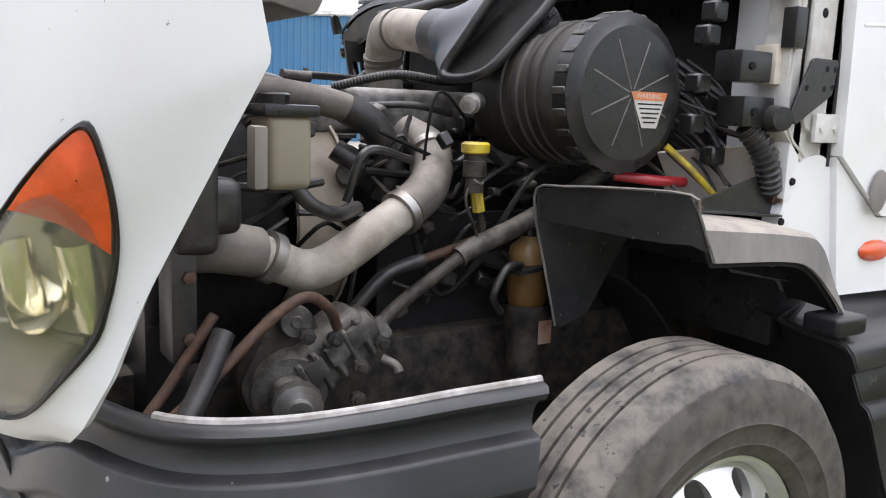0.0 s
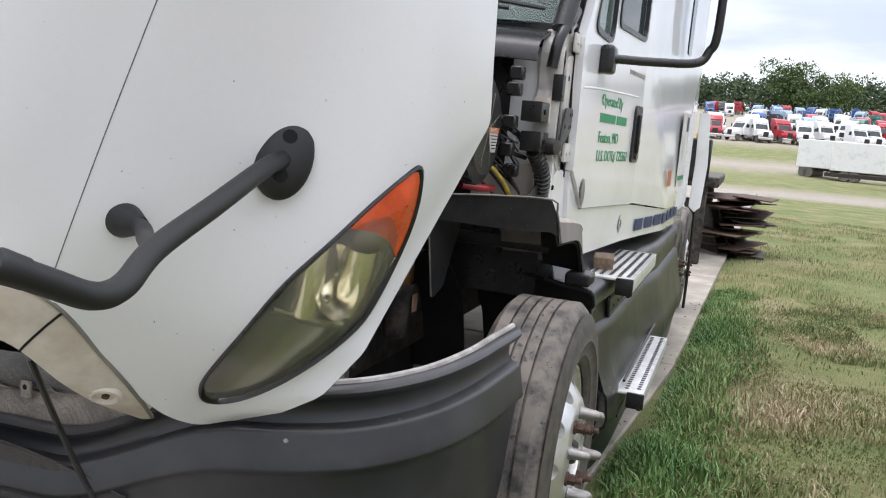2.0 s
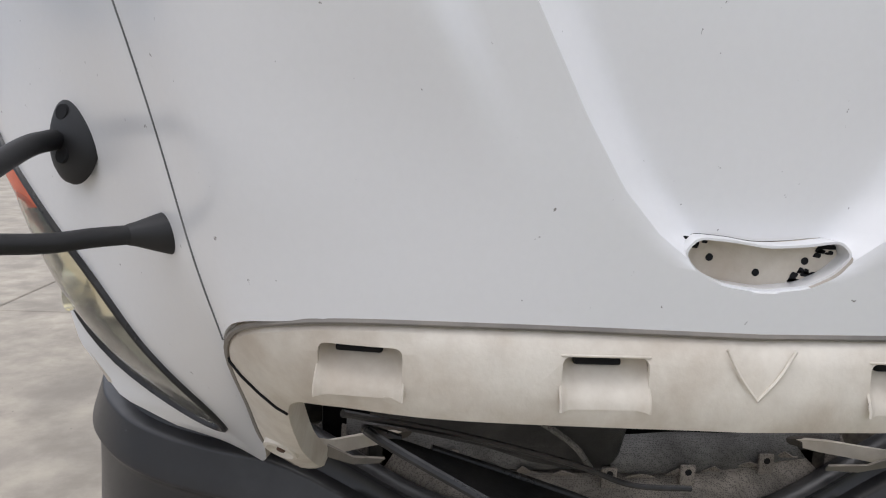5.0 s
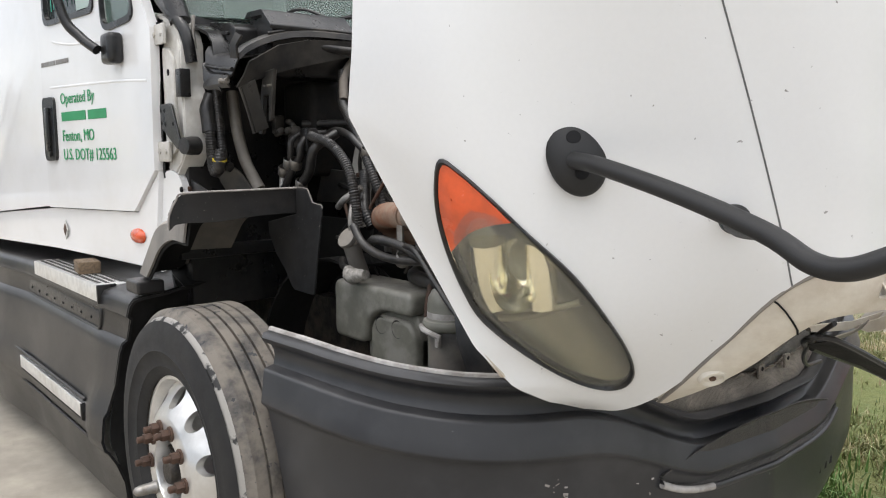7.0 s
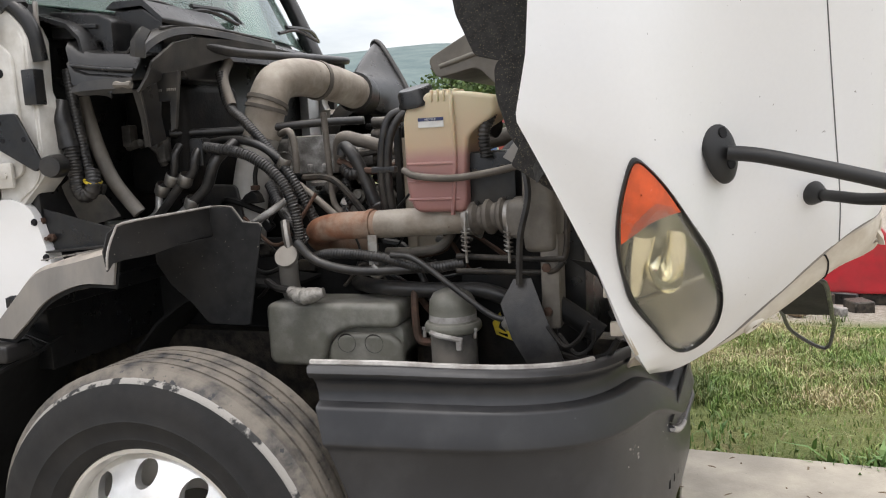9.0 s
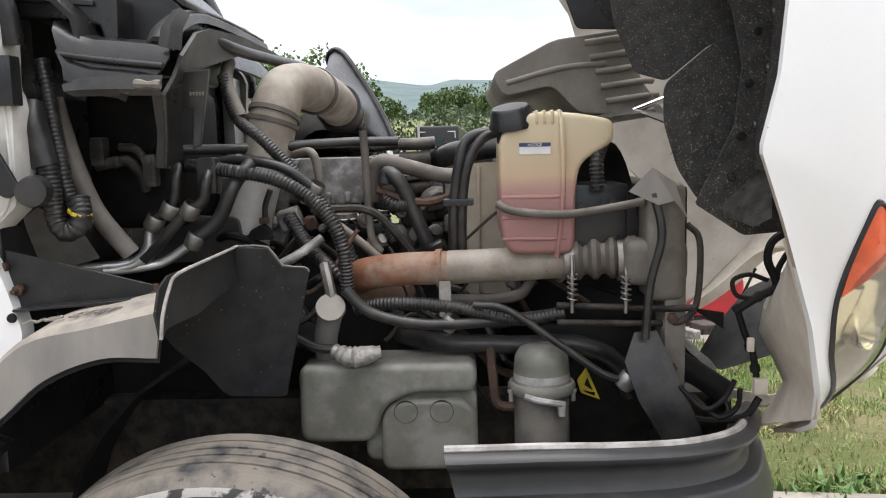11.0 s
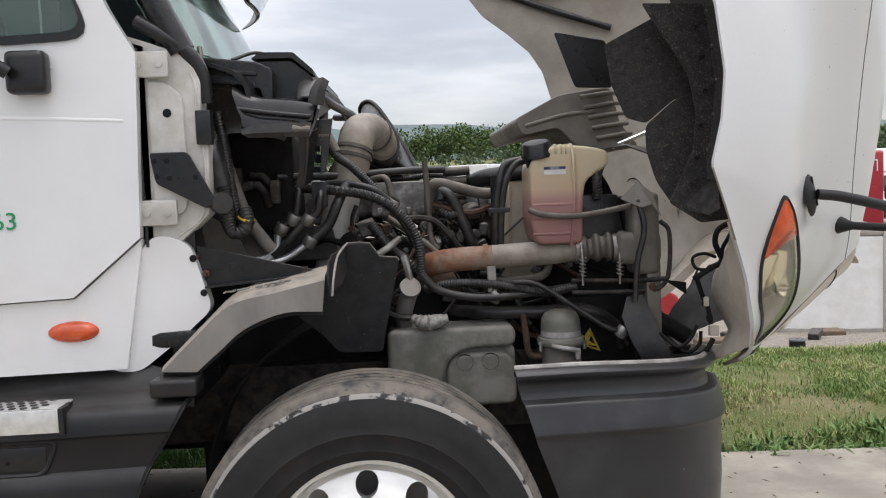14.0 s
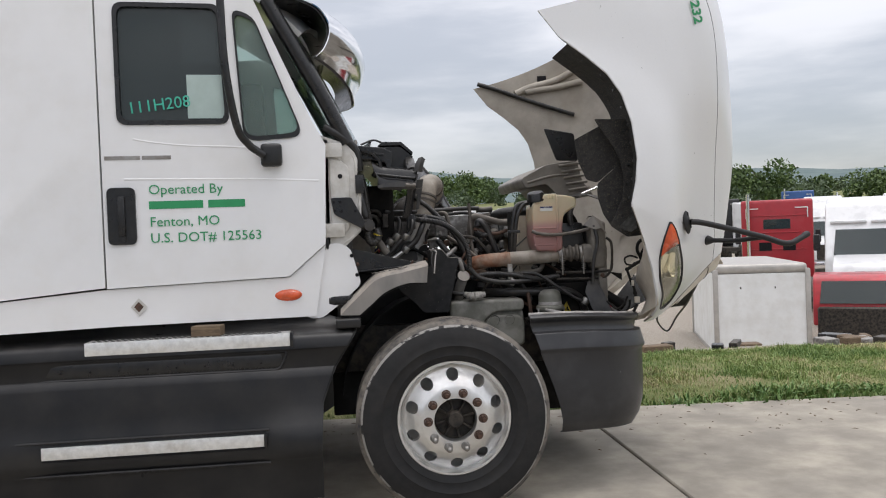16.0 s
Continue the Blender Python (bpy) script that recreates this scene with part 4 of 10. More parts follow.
def add_holes(m, size, open_holes=False, depth=.85):
    """Small dark holes in a regular net over a material."""
    n, l = m.node_tree.nodes, m.node_tree.links
    b = n["Principled BSDF"]
    src = b.inputs["Base Color"].links[0].from_socket
    co = n.new("ShaderNodeTexCoord")
    vo = n.new("ShaderNodeTexVoronoi")
    vo.inputs["Scale"].default_value = 1 / size
    vo.inputs["Randomness"].default_value = 0.6
    l.new(co.outputs["Object"], vo.inputs["Vector"])
    r = n.new("ShaderNodeValToRGB")
    r.color_ramp.elements[0].position, r.color_ramp.elements[1].position = .30, .48
    l.new(vo.outputs["Distance"], r.inputs["Fac"])
    r.color_ramp.elements[0].color = (1 - depth,) * 3 + (1,)
    x = n.new("ShaderNodeMix")
    x.data_type = "RGBA"
    l.new(r.outputs["Color"], x.inputs["Factor"])
    x.inputs["A"].default_value = (.006, .006, .006, 1)
    l.new(src, x.inputs["B"])
    l.new(x.outputs["Result"], b.inputs["Base Color"])
    if open_holes:
        l.new(r.outputs["Color"], b.inputs["Alpha"])


M["screen"] = surf("grey_mesh_screen", (0.17, 0.165, 0.16), 0.6, var=0.3, scale=12, dirt=(0.30, 0.28, 0.25), dirt_amt=0.3, dirt_scale=6, bump=.4, bump_scale=420)
M["blackscreen"] = surf("black_mesh_screen", (0.022, 0.022, 0.023), 0.5, var=0.3, scale=12, dirt=(0.10, 0.095, 0.09), dirt_amt=0.2, dirt_scale=7, bump=.4, bump_scale=420)
M["greymesh"] = surf("dusty_grey_mesh", (0.15, 0.147, 0.143), 0.6, var=0.25, scale=14, dirt=(0.05, 0.047, 0.044), dirt_amt=0.35, dirt_scale=9, dirt_sharp=.5, bump=.4, bump_scale=420)
M["brownmesh"] = surf("dusty_brown_mesh", (0.31, 0.275, 0.24), 0.65, var=0.25, scale=14, dirt=(0.085, 0.075, 0.065), dirt_amt=0.35, dirt_scale=9, dirt_sharp=.5, bump=.4, bump_scale=420)
add_holes(M["screen"], .0042, True)
for nm in ("blackscreen", "greymesh", "brownmesh"):
    add_holes(M[nm], .0032, depth=.6)
add_holes(M["mesh"], .0034, depth=.6)


def rings_to(ring, mid, fn, steps):
    """Rings from the outline towards the middle, each point moved by fn(point, fraction)."""
    rows = []
    for k in steps:
        rows.append([fn(p.lerp(mid, 1 - k), k) for p in ring])
    return rows


AMBER_LINE = [(1.335, 1.018, 1.352), (1.30, 1.045, 1.345), (1.26, 1.062, 1.328), (1.205, 1.07, 1.285)]
for s in (1, -1):
    part("headlight_bezel", sheet([flip([on_skin(p, HL_AXIS, l) + (p - HL_MID).normalized() * o for p in HL_RING], s)
                                          for o, l in ((.010, -.004), (.009, .004), (.003, .008), (-.003, .005), (-.006, -.02))] , closed=True),
                "black", hood, "black rubber headlight surround")
    def lens_at(p, k):
        return Vector(flip([on_skin(p, HL_AXIS, .001 + .012 * (1 - k * k))], s)[0])
    part("lens", sheet(rings_to(HL_RING, HL_MID, lens_at, (.985, .8, .6, .4, .2, .02)), closed=True, thick=.003), "lens", hood, "yellowed clouded headlight lens")

    def back_at(p, k):
        d = -.014 - .085 * (1 - k ** 3)
        return Vector(flip([on_skin(p, HL_AXIS) + HL_AXIS * d], s)[0])
    part("reflector", sheet(rings_to(HL_RING, HL_MID, back_at, (.99, .93, .85, .7, .5, .3, .02)), closed=True, thick=.003), "reflector", hood, "dull silver headlight reflector")

    def shell_at(p, k):
        return Vector(flip([on_skin(p, HL_AXIS) + HL_AXIS * (-.03 - .13 * (1 - k ** 2))], s)[0])
    part("headlight_housing", sheet(rings_to(HL_RING, HL_MID, shell_at, (1.03, .95, .8, .6, .3, .02)), closed=True, thick=.004), "beige", hood, "dusty beige headlight housing")
    # amber turn lamp in the lamp's upper point
    cut = [on_skin(p, HL_AXIS) for p in spline(AMBER_LINE, 4)]
    tops = [p for p in HL_RING if p.z > 1.30 and (p.z > 1.35 or p.y > 1.06)]
    top_mid = Vector((1.245, 1.095, 1.40))
    loop = sorted(tops + cut, key=lambda p: math.atan2((p - top_mid).dot(HL_W), (p - top_mid).dot(HL_U)))
    amber_rows = [[Vector(flip([on_skin(p.lerp(top_mid, 1 - k * .93), HL_AXIS) + HL_AXIS * (.0045 + .008 * (1 - k))], s)[0]) for p in loop] for k in (1, .5, .03)]
    part("turn_lamp", sheet(amber_rows, closed=True, thick=.004), "amber", hood, "orange turn signal lens")
    # a tall bowl behind the glass
    turned = Matrix(((HL_U.x, HL_W.x, HL_AXIS.x, 0), (HL_U.y, HL_W.y, HL_AXIS.y, 0), (HL_U.z, HL_W.z, HL_AXIS.z, 0), (0, 0, 0, 1)))
    for c, ru, rw in (((1.302, .995, 1.245), .048, .076),):
        bowl = lathe([(1.0, .028), (.98, .024), (.88, -.004), (.65, -.028), (.35, -.042), (.12, -.046), (0, -.046)], 40)
        bmesh.ops.scale(bowl, vec=(ru, rw, 1), verts=bowl.verts)
        bmesh.ops.transform(bowl, matrix=Matrix.Diagonal((1, s, 1, 1)) @ Matrix.Translation(Vector(c) - HL_AXIS * .056) @ turned, verts=bowl.verts)
        part("lamp_bowl", bowl, "bowl", hood, "dull silver lamp bowl")
    ridge = [on_skin(p, HL_AXIS) - HL_AXIS * d for p, d in (((1.385, .905, 1.19), .022), ((1.345, .94, 1.175), .045), ((1.30, .97, 1.158), .05), ((1.25, 1.0, 1.15), .028))]
    part("lamp_divider", tube(flip(ridge, s), .008, 8), "reflector", hood, "bright strip across the lamp")
    for c, d, r in (((1.262, 1.035, 1.26), .058, .036), ((1.335, .965, 1.255), .055, .030)):
        ends = [on_skin(Vector(c) + Vector((0, 0, dz)), HL_AXIS) - HL_AXIS * d for dz in (-.07, 0, .06)]
        part("lamp_facet", tube(flip(ends, s), r, 12), "bowl", hood, "tall silver reflector facet")
    # seam between the hood's middle and its side
    part("hood_seam", sweep([Vector(flip([r[3 * NU]], s)[0]) for r in H_GRID], .0011 if s > 0 else .0018, 6), "seamgrey", hood, "thin dark panel seam")
    # number lettering high on the hood
    if s < 0:
        q = on_skin((1.40, 1.09, 2.60), (.35, .93, 0), .002)
        m = Matrix.Translation((q.x - .02, -q.y - .012, q.z + .1)) @ pose(0, 0, 0, 90, 0, 18) @ pose(0, 0, 0, 0, 0, -78)
        part("lettering", letters("-232", .085, m, .001, .002), "green_ink", hood, "green number lettering", smooth=False)

    # mirror arms
    dc = on_skin((1.418, .925, 1.478), (.65, .72, .2), -.006)
    if s < 0:
        dc = on_skin((1.405, .935, 1.480), (.65, .72, .2), -.006)
    dn = Vector((.76, .62, .16)).normalized()
    dc = dc + dn * .008
    disc = lathe([(.0, .030), (.25, .0295), (.6, .024), (.88, .012), (.98, .004), (1.0, -.004)], 36)
    bmesh.ops.scale(disc, vec=(.054, .079, .75), verts=disc.verts)
    mm = orient((dn.x, dn.y * s, dn.z), flip([dc], s)[0], 0)
    bmesh.ops.transform(disc, matrix=mm @ pose(0, 0, 0, 0, 0, -12 * s), verts=disc.verts)
    part("mirror_mount", disc, "satin", hood, "black oval mirror mount with two screw holes")
    for dz in (.035, -.035):
        part("screw_hole", lathe([(.0135, -.002), (.0125, .0016), (.0, .0016)], 16, m=mm @ pose(0, 0, 0, 0, 0, -12 * s) @ Matrix.Translation((0, dz, .0206))), "gapdark", hood, "dark screw hole")
    cc = on_skin((1.618, .752, 1.36), (.72, .68, .12), -.004)
    cn = Vector((.35, .92, -.05)).normalized()
    part("mirror_mount", lathe([(.031, -.012), (.031, .0), (.024, .022), (.017, .042), (.0145, .052)], 24, m=orient((cn.x, cn.y * s, cn.z), flip([cc], s)[0])), "satin", hood, "black cone mirror mount")
    arm = [(1.43, .925, 1.474), (1.51, .942, 1.462), (1.68, .972, 1.415), (1.839, .995, 1.368), (1.92, 1.018, 1.336), (1.975, 1.025, 1.333), (2.03, 1.018, 1.355), (2.085, 1.006, 1.38)]
    if s < 0:
        arm[0], arm[1] = (1.42, .955, 1.474), (1.50, .965, 1.462)
    part("mirror_arm", tube(flip(arm, s), .0165, 16), "satin", hood, "bent black tube mirror arm")
    part("arm_cap", lathe([(.0175, -.03), (.0185, .0), (.016, .006), (0, .006)], 18, m=orient((.79, -.16 * s, .35), flip([Vector((2.085, 1.006, 1.38))], s)[0])), "satin", hood, "rubber end cap")
    part("mirror_arm", tube(flip([tuple(cc + cn * .045), (1.665, .83, 1.357), (1.72, .88, 1.355), (1.835, .99, 1.37)], s), .0135, 14), "satin", hood, "black tube brace")

# grille surround below the hood's front edge
outer = spline([(1.829, 0, 1.288), (1.826, .33, 1.292), (1.789, .555, 1.281), (1.685, .655, 1.227), (1.54, .652, 1.085), (1.435, .64, .98), (1.345, .60, .905)], 8)
inner = spline([(1.838, 0, 1.172), (1.828, .35, 1.176), (1.775, .51, 1.172), (1.69, .572, 1.14), (1.56, .572, 1.03), (1.45, .56, .955), (1.345, .555, .90)], 8)
srows = []
for k, bulge in ((0, -.004), (.08, .006), (.3, .012), (.6, .012), (.85, .008), (1, 0)):
    srows.append([a.lerp(b, k) + Vector((bulge, bulge * .3, 0)) for a, b in zip(outer, inner)])
srows.append([b + Vector((-.02, -.004, -.006)) for b in inner])
srows.append([b + Vector((-.07, -.012, .004)) for b in inner])
sfull = [[Vector((p.x, -p.y, p.z)) for p in reversed(r[1:])] + r for r in srows]
sb = sheet(sfull, thick=.007)
slots = (-.475, -.185, .19, .475)
PW, PH, PZ = .104, .062, 1.232


def pocket_face(y):
    """Where the moulding's face lies at a slot, and how it turns there."""
    return (1.846, 0.0) if abs(y) < .3 else (1.816, .16 if y > 0 else -.16)


cutters = []
for y in slots:
    x0, turn = pocket_face(y)
    cutters.append(prism(round_poly([(-PW / 2, -PH / 2), (PW / 2, -PH / 2), (PW / 2, PH / 2), (-PW / 2, PH / 2)], .012, 4), "x", -.05, .05))
    bmesh.ops.transform(cutters[-1], matrix=Matrix.Translation((x0, y, PZ)) @ Matrix.Rotation(turn, 4, "Z"), verts=cutters[-1].verts)
sb = carve(sb, cutters)
part("grille_surround", sb, "cream", hood, "dirty cream grille surround with slots", angle=35)
for y in slots:
    x0, turn = pocket_face(y)
    m = Matrix.Translation((x0, y, PZ)) @ Matrix.Rotation(turn, 4, "Z")
    # a scoop, deep at the top and flush at its foot
    scoop = [[Vector((-.001 - .034 * smooth01(-.9, 1.0, v) - .004 * (1 - abs(u) ** 6), u * (PW / 2 + .003), v * (PH / 2 + .002))) for u in [k / 8 - 1 for k in range(17)]] for v in [k / 5 - 1 for k in range(11)]]
    for r in scoop:
        for p in (r[0], r[1], r[-2], r[-1]):
            p.x += .010 if p in (r[0], r[-1]) else .004
    bp = sheet(scoop, thick=.003)
    bmesh.ops.transform(bp, matrix=m, verts=bp.verts)
    part("slot_pocket", bp, "cream", hood, "scooped slot pocket")
    bp = box((-.020, 0, PH / 2 + .001), (.034, PW + .004, .003), .001, 1)
    bmesh.ops.transform(bp, matrix=m, verts=bp.verts)
    part("pocket_roof", bp, "cream", hood, "pocket roof")
    bp = box((-.028, -.006, PH / 2 - .010), (.014, .058, .010), .004, 2)
    bmesh.ops.transform(bp, matrix=m, verts=bp.verts)
    part("slot_hole", bp, "gapdark", hood, "dark slot opening")
part("edge_strip", sweep([Vector((p.x + .004, p.y, p.z + .003)) for p in [Vector((q.x, -q.y, q.z)) for q in reversed(outer[1:])] + outer], .0045, 6), "greyplastic", hood, "grey seal strip along the hood's lower edge")
for a in (-1, 1):
    part("moulded_mark", tube([(1.846, 0, 1.215), (1.847, .024 * a, 1.245), (1.845, .042 * a, 1.277)], .0022, 6), "cream", hood, "moulded V mark")
# joint across the surround and a screw boss on each leg
for s in (1, -1):
    part("surround_joint", sweep([Vector(q) for q in flip([r[26] + Vector((.003, .001, .001)) for r in srows[:6]], s)], .0022, 6), "gapdark", hood, "dark joint across the surround")
    c_ = outer[37].lerp(inner[37], .52) + Vector((.012, .004, -.002))
    part("screw_boss", lathe([(.032, -.006), (.030, .004), (.024, .005), (.018, -.002), (.008, -.003), (0, -.003)], 24, m=orient((.62, .35 * s, -.70), flip([c_], s)[0])), "cream", hood, "dirty cream screw boss")
    part("boss_screw", lathe([(.008, -.002), (.007, .003), (0, .003)], 12, m=orient((.62, .35 * s, -.70), flip([c_], s)[0])), "rustnut", hood, "rusty screw")
# emblem recess: scuffed plate with three holes
plate = round_poly([(-.105, 1.384), (-.06, 1.352), (0, 1.344), (.06, 1.352), (.104, 1.388), (.088, 1.409), (.045, 1.402), (0, 1.399), (-.04, 1.405), (-.085, 1.407)], .02)
part("emblem_plate", prism([(y, z) for y, z in plate], "x", 1.79, 1.8055, .001, seg=1), "cream", hood, "bare emblem recess with scuffed edge")
bean = round_poly(BEAN, .012, 3)
part("recess_wall", sheet([[(1.80, y, z) for y, z in bean], [(1.832, y, z) for y, z in bean]], closed=True, thick=.003), "white", hood, "white recess wall")
for y, z in ((-.059, 1.381), (0, 1.364), (.06, 1.38)):
    part("emblem_hole", lathe([(.0048, 0), (.004, .001), (0, .0005)], 12, m=orient((1, 0, 0), (1.8058, y, z))), "gapdark", hood, "small bolt hole")
for y, z, w in ((-.085, 1.402, .02), (.088, 1.398, .018), (.07, 1.352, .05), (-.03, 1.346, .03)):
    part("scuff", box((1.8064, y, z), (.001, w, .0055), .0004, 1), "gapdark", hood, "dark glue scuff")

rub = random.Random(8)
for k in range(26):
    a_ = (.045 + .05 * rub.random(), 1.3515 + .018 * rub.random()) if k < 12 else ((-.092 + .03 * rub.random(), 1.394 + .011 * rub.random()) if k < 19 else (.074 + .022 * rub.random(), 1.385 + .018 * rub.random()))
    w_, h_ = rub.uniform(.003, .010), rub.uniform(.0015, .005)
    sc = prism(round_poly([(-w_, -h_ * .6), (w_ * .7, -h_), (w_, h_ * .5), (-w_ * .4, h_)], .002), "x", 1.8056, 1.8062)
    bmesh.ops.transform(sc, matrix=Matrix.Translation((0, a_[0], a_[1])), verts=sc.verts)
    part("scuff", sc, "gapdark", hood, "dark glue scuff", smooth=False)

# mesh-covered grille bars in the opening, torn screens, clips and a fallen rod
def bar_rows(profile, wide, rise, n=44):
    """Rows of a curved bar that follows the bumper's plan: (set back, height) pairs at the middle."""
    rows = []
    for dx, z in profile:
        row = []
        for k in range(n + 1):
            y = -wide + 2 * wide * k / n
            row.append(Vector((1.262 + dx - .30 * y * y + .0025 * math.sin(y * 31), y, z + rise * (abs(y) / .5) ** 2.4 + .003 * math.sin(y * 17 + z * 40))))
        rows.append(row)
    return rows


part("grille_bar", sheet(bar_rows([(-.06, .918), (-.045, .924), (-.025, .918), (-.012, .90), (-.008, .875), (-.016, .855), (-.04, .845)], .52, .0), thick=.004), "greymesh", truck, "dusty grey mesh covered grille bar")
part("grille_screen", sheet(bar_rows([(-.035, .848), (-.018, .846), (-.008, .835), (-.003, .81), (.001, .785), (-.004, .762), (-.02, .745)], .53, .052), thick=.004), "brownmesh", truck, "torn dusty brown mesh screen")
# added dark sheet closes the gap between the bars
part("bar_gap", sheet(bar_rows([(-.05, .87), (-.05, .82)], .52, .02), thick=.004), "gapdark", truck, "dark sheet in the gap between the grille bars")
for y in (-.31, .0, .16, .33):
    z = .853 + .052 * (abs(y) / .5) ** 2.4
    b = box((1.266 - .3 * y * y, y, z), (.010, .032, .044), .006, 2)
    part("screen_clip", b, "brownmesh", truck, "grey screen clip")
    part("clip_hole", lathe([(.007, 0), (.006, .001), (0, .001)], 10, m=orient((1, 0, 0), (1.2712 - .3 * y * y, y, z + .008))), "gapdark", truck, "dark clip hole")
tear = random.Random(14)
for k in range(13):
    y = -.47 + .078 * k
    z = .846 + .052 * (abs(y) / .5) ** 2.4
    part("torn_edge", sheet([[Vector((1.252 - .3 * y * y, y - .022 * (1 + tear.random()), z)), Vector((1.253 - .3 * y * y, y + .022, z + .002))], [Vector((1.262 - .3 * y * y, y - .012, z + .008 + .012 * tear.random())), Vector((1.263 - .3 * y * y, y + .012 * tear.random(), z + .006 + .008 * tear.random())) ]], thick=.002), "brownmesh", truck, "frayed mesh edge")
# torn screen that hangs across the opening on the truck's right
part("torn_screen", sheet([[(1.66, -.50, 1.14), (1.62, -.30, 1.165), (1.60, -.10, 1.16), (1.56, .10, 1.15)], [(1.52, -.40, 1.04), (1.47, -.22, 1.05), (1.44, -.06, 1.06), (1.42, .06, 1.10)], [(1.36, -.26, .95), (1.33, -.12, .94), (1.31, -.02, .95), (1.30, .02, .98)], [(1.27, -.16, .885), (1.262, -.06, .865), (1.255, .0, .87), (1.25, .02, .89)]], thick=.002), "blackscreen", truck, "torn black mesh screen across the grille opening")
part("torn_seam", tube([(1.625, -.33, 1.155), (1.49, -.20, 1.055), (1.37, -.10, .96), (1.272, -.04, .875)], .006, 6), "screen", truck, "pale frayed mesh seam")
for s in (1, -1):
    # white inner frame that runs from the leg towards the middle
    part("inner_frame", sheet([flip([(1.36, .585, .965), (1.28, .54, .925), (1.215, .46, .915), (1.19, .38, .91)], s), flip([(1.345, .575, .94), (1.27, .53, .895), (1.21, .45, .89), (1.185, .38, .90)], s)], thick=.010), "cream", truck, "cream inner grille frame strip")
    part("torn_flap", sheet([flip([(1.33, .545, .935), (1.30, .50, .90), (1.27, .44, .885)], s), flip([(1.31, .55, .905), (1.275, .50, .875), (1.245, .45, .865)], s)], thick=.004), "greyplastic", truck, "torn grey screen corner")
part("screen_edge", tube([(1.70, -.50, 1.135), (1.58, -.33, 1.06), (1.45, -.12, .96), (1.40, .0, .90), (1.38, .12, .885)], .0055, 8), "rubber", truck, "loose black trim strip")
part("hood_rod", tube([(1.62, .555, 1.09), (1.55, .56, .93), (1.50, .60, .78), (1.42, .66, .6)], .006, 8), "black", truck, "thin black hanging rod")

# felt wheel-arch liners inside the hood
for s in (-1,):
    lr = []
    for j in range(int(len(H_GRID) * .33), len(H_GRID) - 20, 4):
        p = H_GRID[j][-1]
        q = H_GRID[j][-3]
        inn = (q - p).normalized()
        deep = smooth01(1.43, 1.55, p.z)
        lr.append(flip([p + Vector((0, -.016, 0)) + inn * .004, p + inn * .05 + Vector((.01, -.06, 0)), p + Vector((.05, -.16 - .06 * deep, -.01)), p + Vector((.04, -.30 * deep - .03, -.02))], s))
    part("arch_liner", sheet(lr, thick=.004), "liner", hood, "black speckled felt wheel arch liner")
    for k in range(9):
        j = int(len(H_GRID) * (.36 + .05 * k))
        p = H_GRID[j][-1]
        part("liner_rivet", lathe([(.009, 0), (.007, .004), (0, .005)], 8, m=orient((-1, 0, 0), flip([p + Vector((.012, -.10, 0))], s)[0])), "black", hood)
    band = [(.867, 2.064), (1.068, 2.058), (1.103, 1.94), (1.12, 1.793), (1.085, 1.573), (1.129, 1.41), (1.037, 1.403), (.94, 1.468), (1.015, 1.621), (1.027, 1.738), (1.006, 1.842), (.974, 1.901), (.895, 2.017)]
    for poly, y, r in ((band, .98, .008), ([(.777, 1.962), (.936, 2.042), (1.02, 1.92), (1.064, 1.795), (.992, 1.787), (.903, 1.716), (.84, 1.734), (.796, 1.836)], .90, .012),
                       ([(.893, 1.707), (.985, 1.783), (1.049, 1.808), (1.067, 1.731), (1.052, 1.623), (.971, 1.463), (.923, 1.536), (.894, 1.63)], .92, .02)):
        part("liner_flap", prism(round_poly(poly, r), "y", s * y, s * (y + .006), .0015, seg=1), "liner", hood, "hanging black felt flap")
    for x, z in ((1.06, 1.99), (1.075, 1.90), (1.085, 1.80), (1.07, 1.70), (1.055, 1.60), (1.04, 1.52)):
        part("liner_rivet", lathe([(.009, 0), (.007, .004), (0, .005)], 8, m=orient((0, s, 0), (x - .03, s * .988, z))), "black", hood)
    part("dark_panel", prism(round_poly([(.704, 2.084), (.893, 2.048), (.915, 1.878), (.778, 1.883)], .015), "y", s * .49, s * .50, .002, seg=1), "black", hood, "black inner hood panel")
    if s > 0:
        part("liner_foot", sheet([[(.968, .92, 1.487), (.982, .98, 1.458), (1.02, 1.10, 1.432), (1.045, 1.15, 1.45)], [(1.02, .90, 1.52), (1.035, .97, 1.50), (1.065, 1.07, 1.49), (1.075, 1.11, 1.50)], [(1.08, .88, 1.56), (1.09, .95, 1.55), (1.095, 1.02, 1.55), (1.10, 1.06, 1.55)]], thick=.006), "liner", hood, "black felt liner flap")
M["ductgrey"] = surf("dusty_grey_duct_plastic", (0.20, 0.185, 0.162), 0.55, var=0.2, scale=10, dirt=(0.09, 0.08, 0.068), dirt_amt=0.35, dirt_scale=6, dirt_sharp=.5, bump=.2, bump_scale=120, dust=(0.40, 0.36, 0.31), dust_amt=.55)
rib = round_poly([(.56, 1.78), (.724, 1.864), (.92, 1.888), (.953, 1.755), (1.025, 1.66), (.791, 1.67), (.72, 1.746), (.589, 1.719)], .025, 5)
part("air_duct", prism(rib, "y", -.45, .40, .008, seg=2), "ductgrey", hood, "dusty beige air duct under the hood")
for k in range(6):
    x, z = .905 + .014 * k, 1.865 - .038 * k
    part("duct_rib", tube([(x + .045, -.40, z + .004), (x, -.451, z), (x - .10, -.452, z - .012)], .0085, 10), "ductgrey", hood, "moulded duct rib")
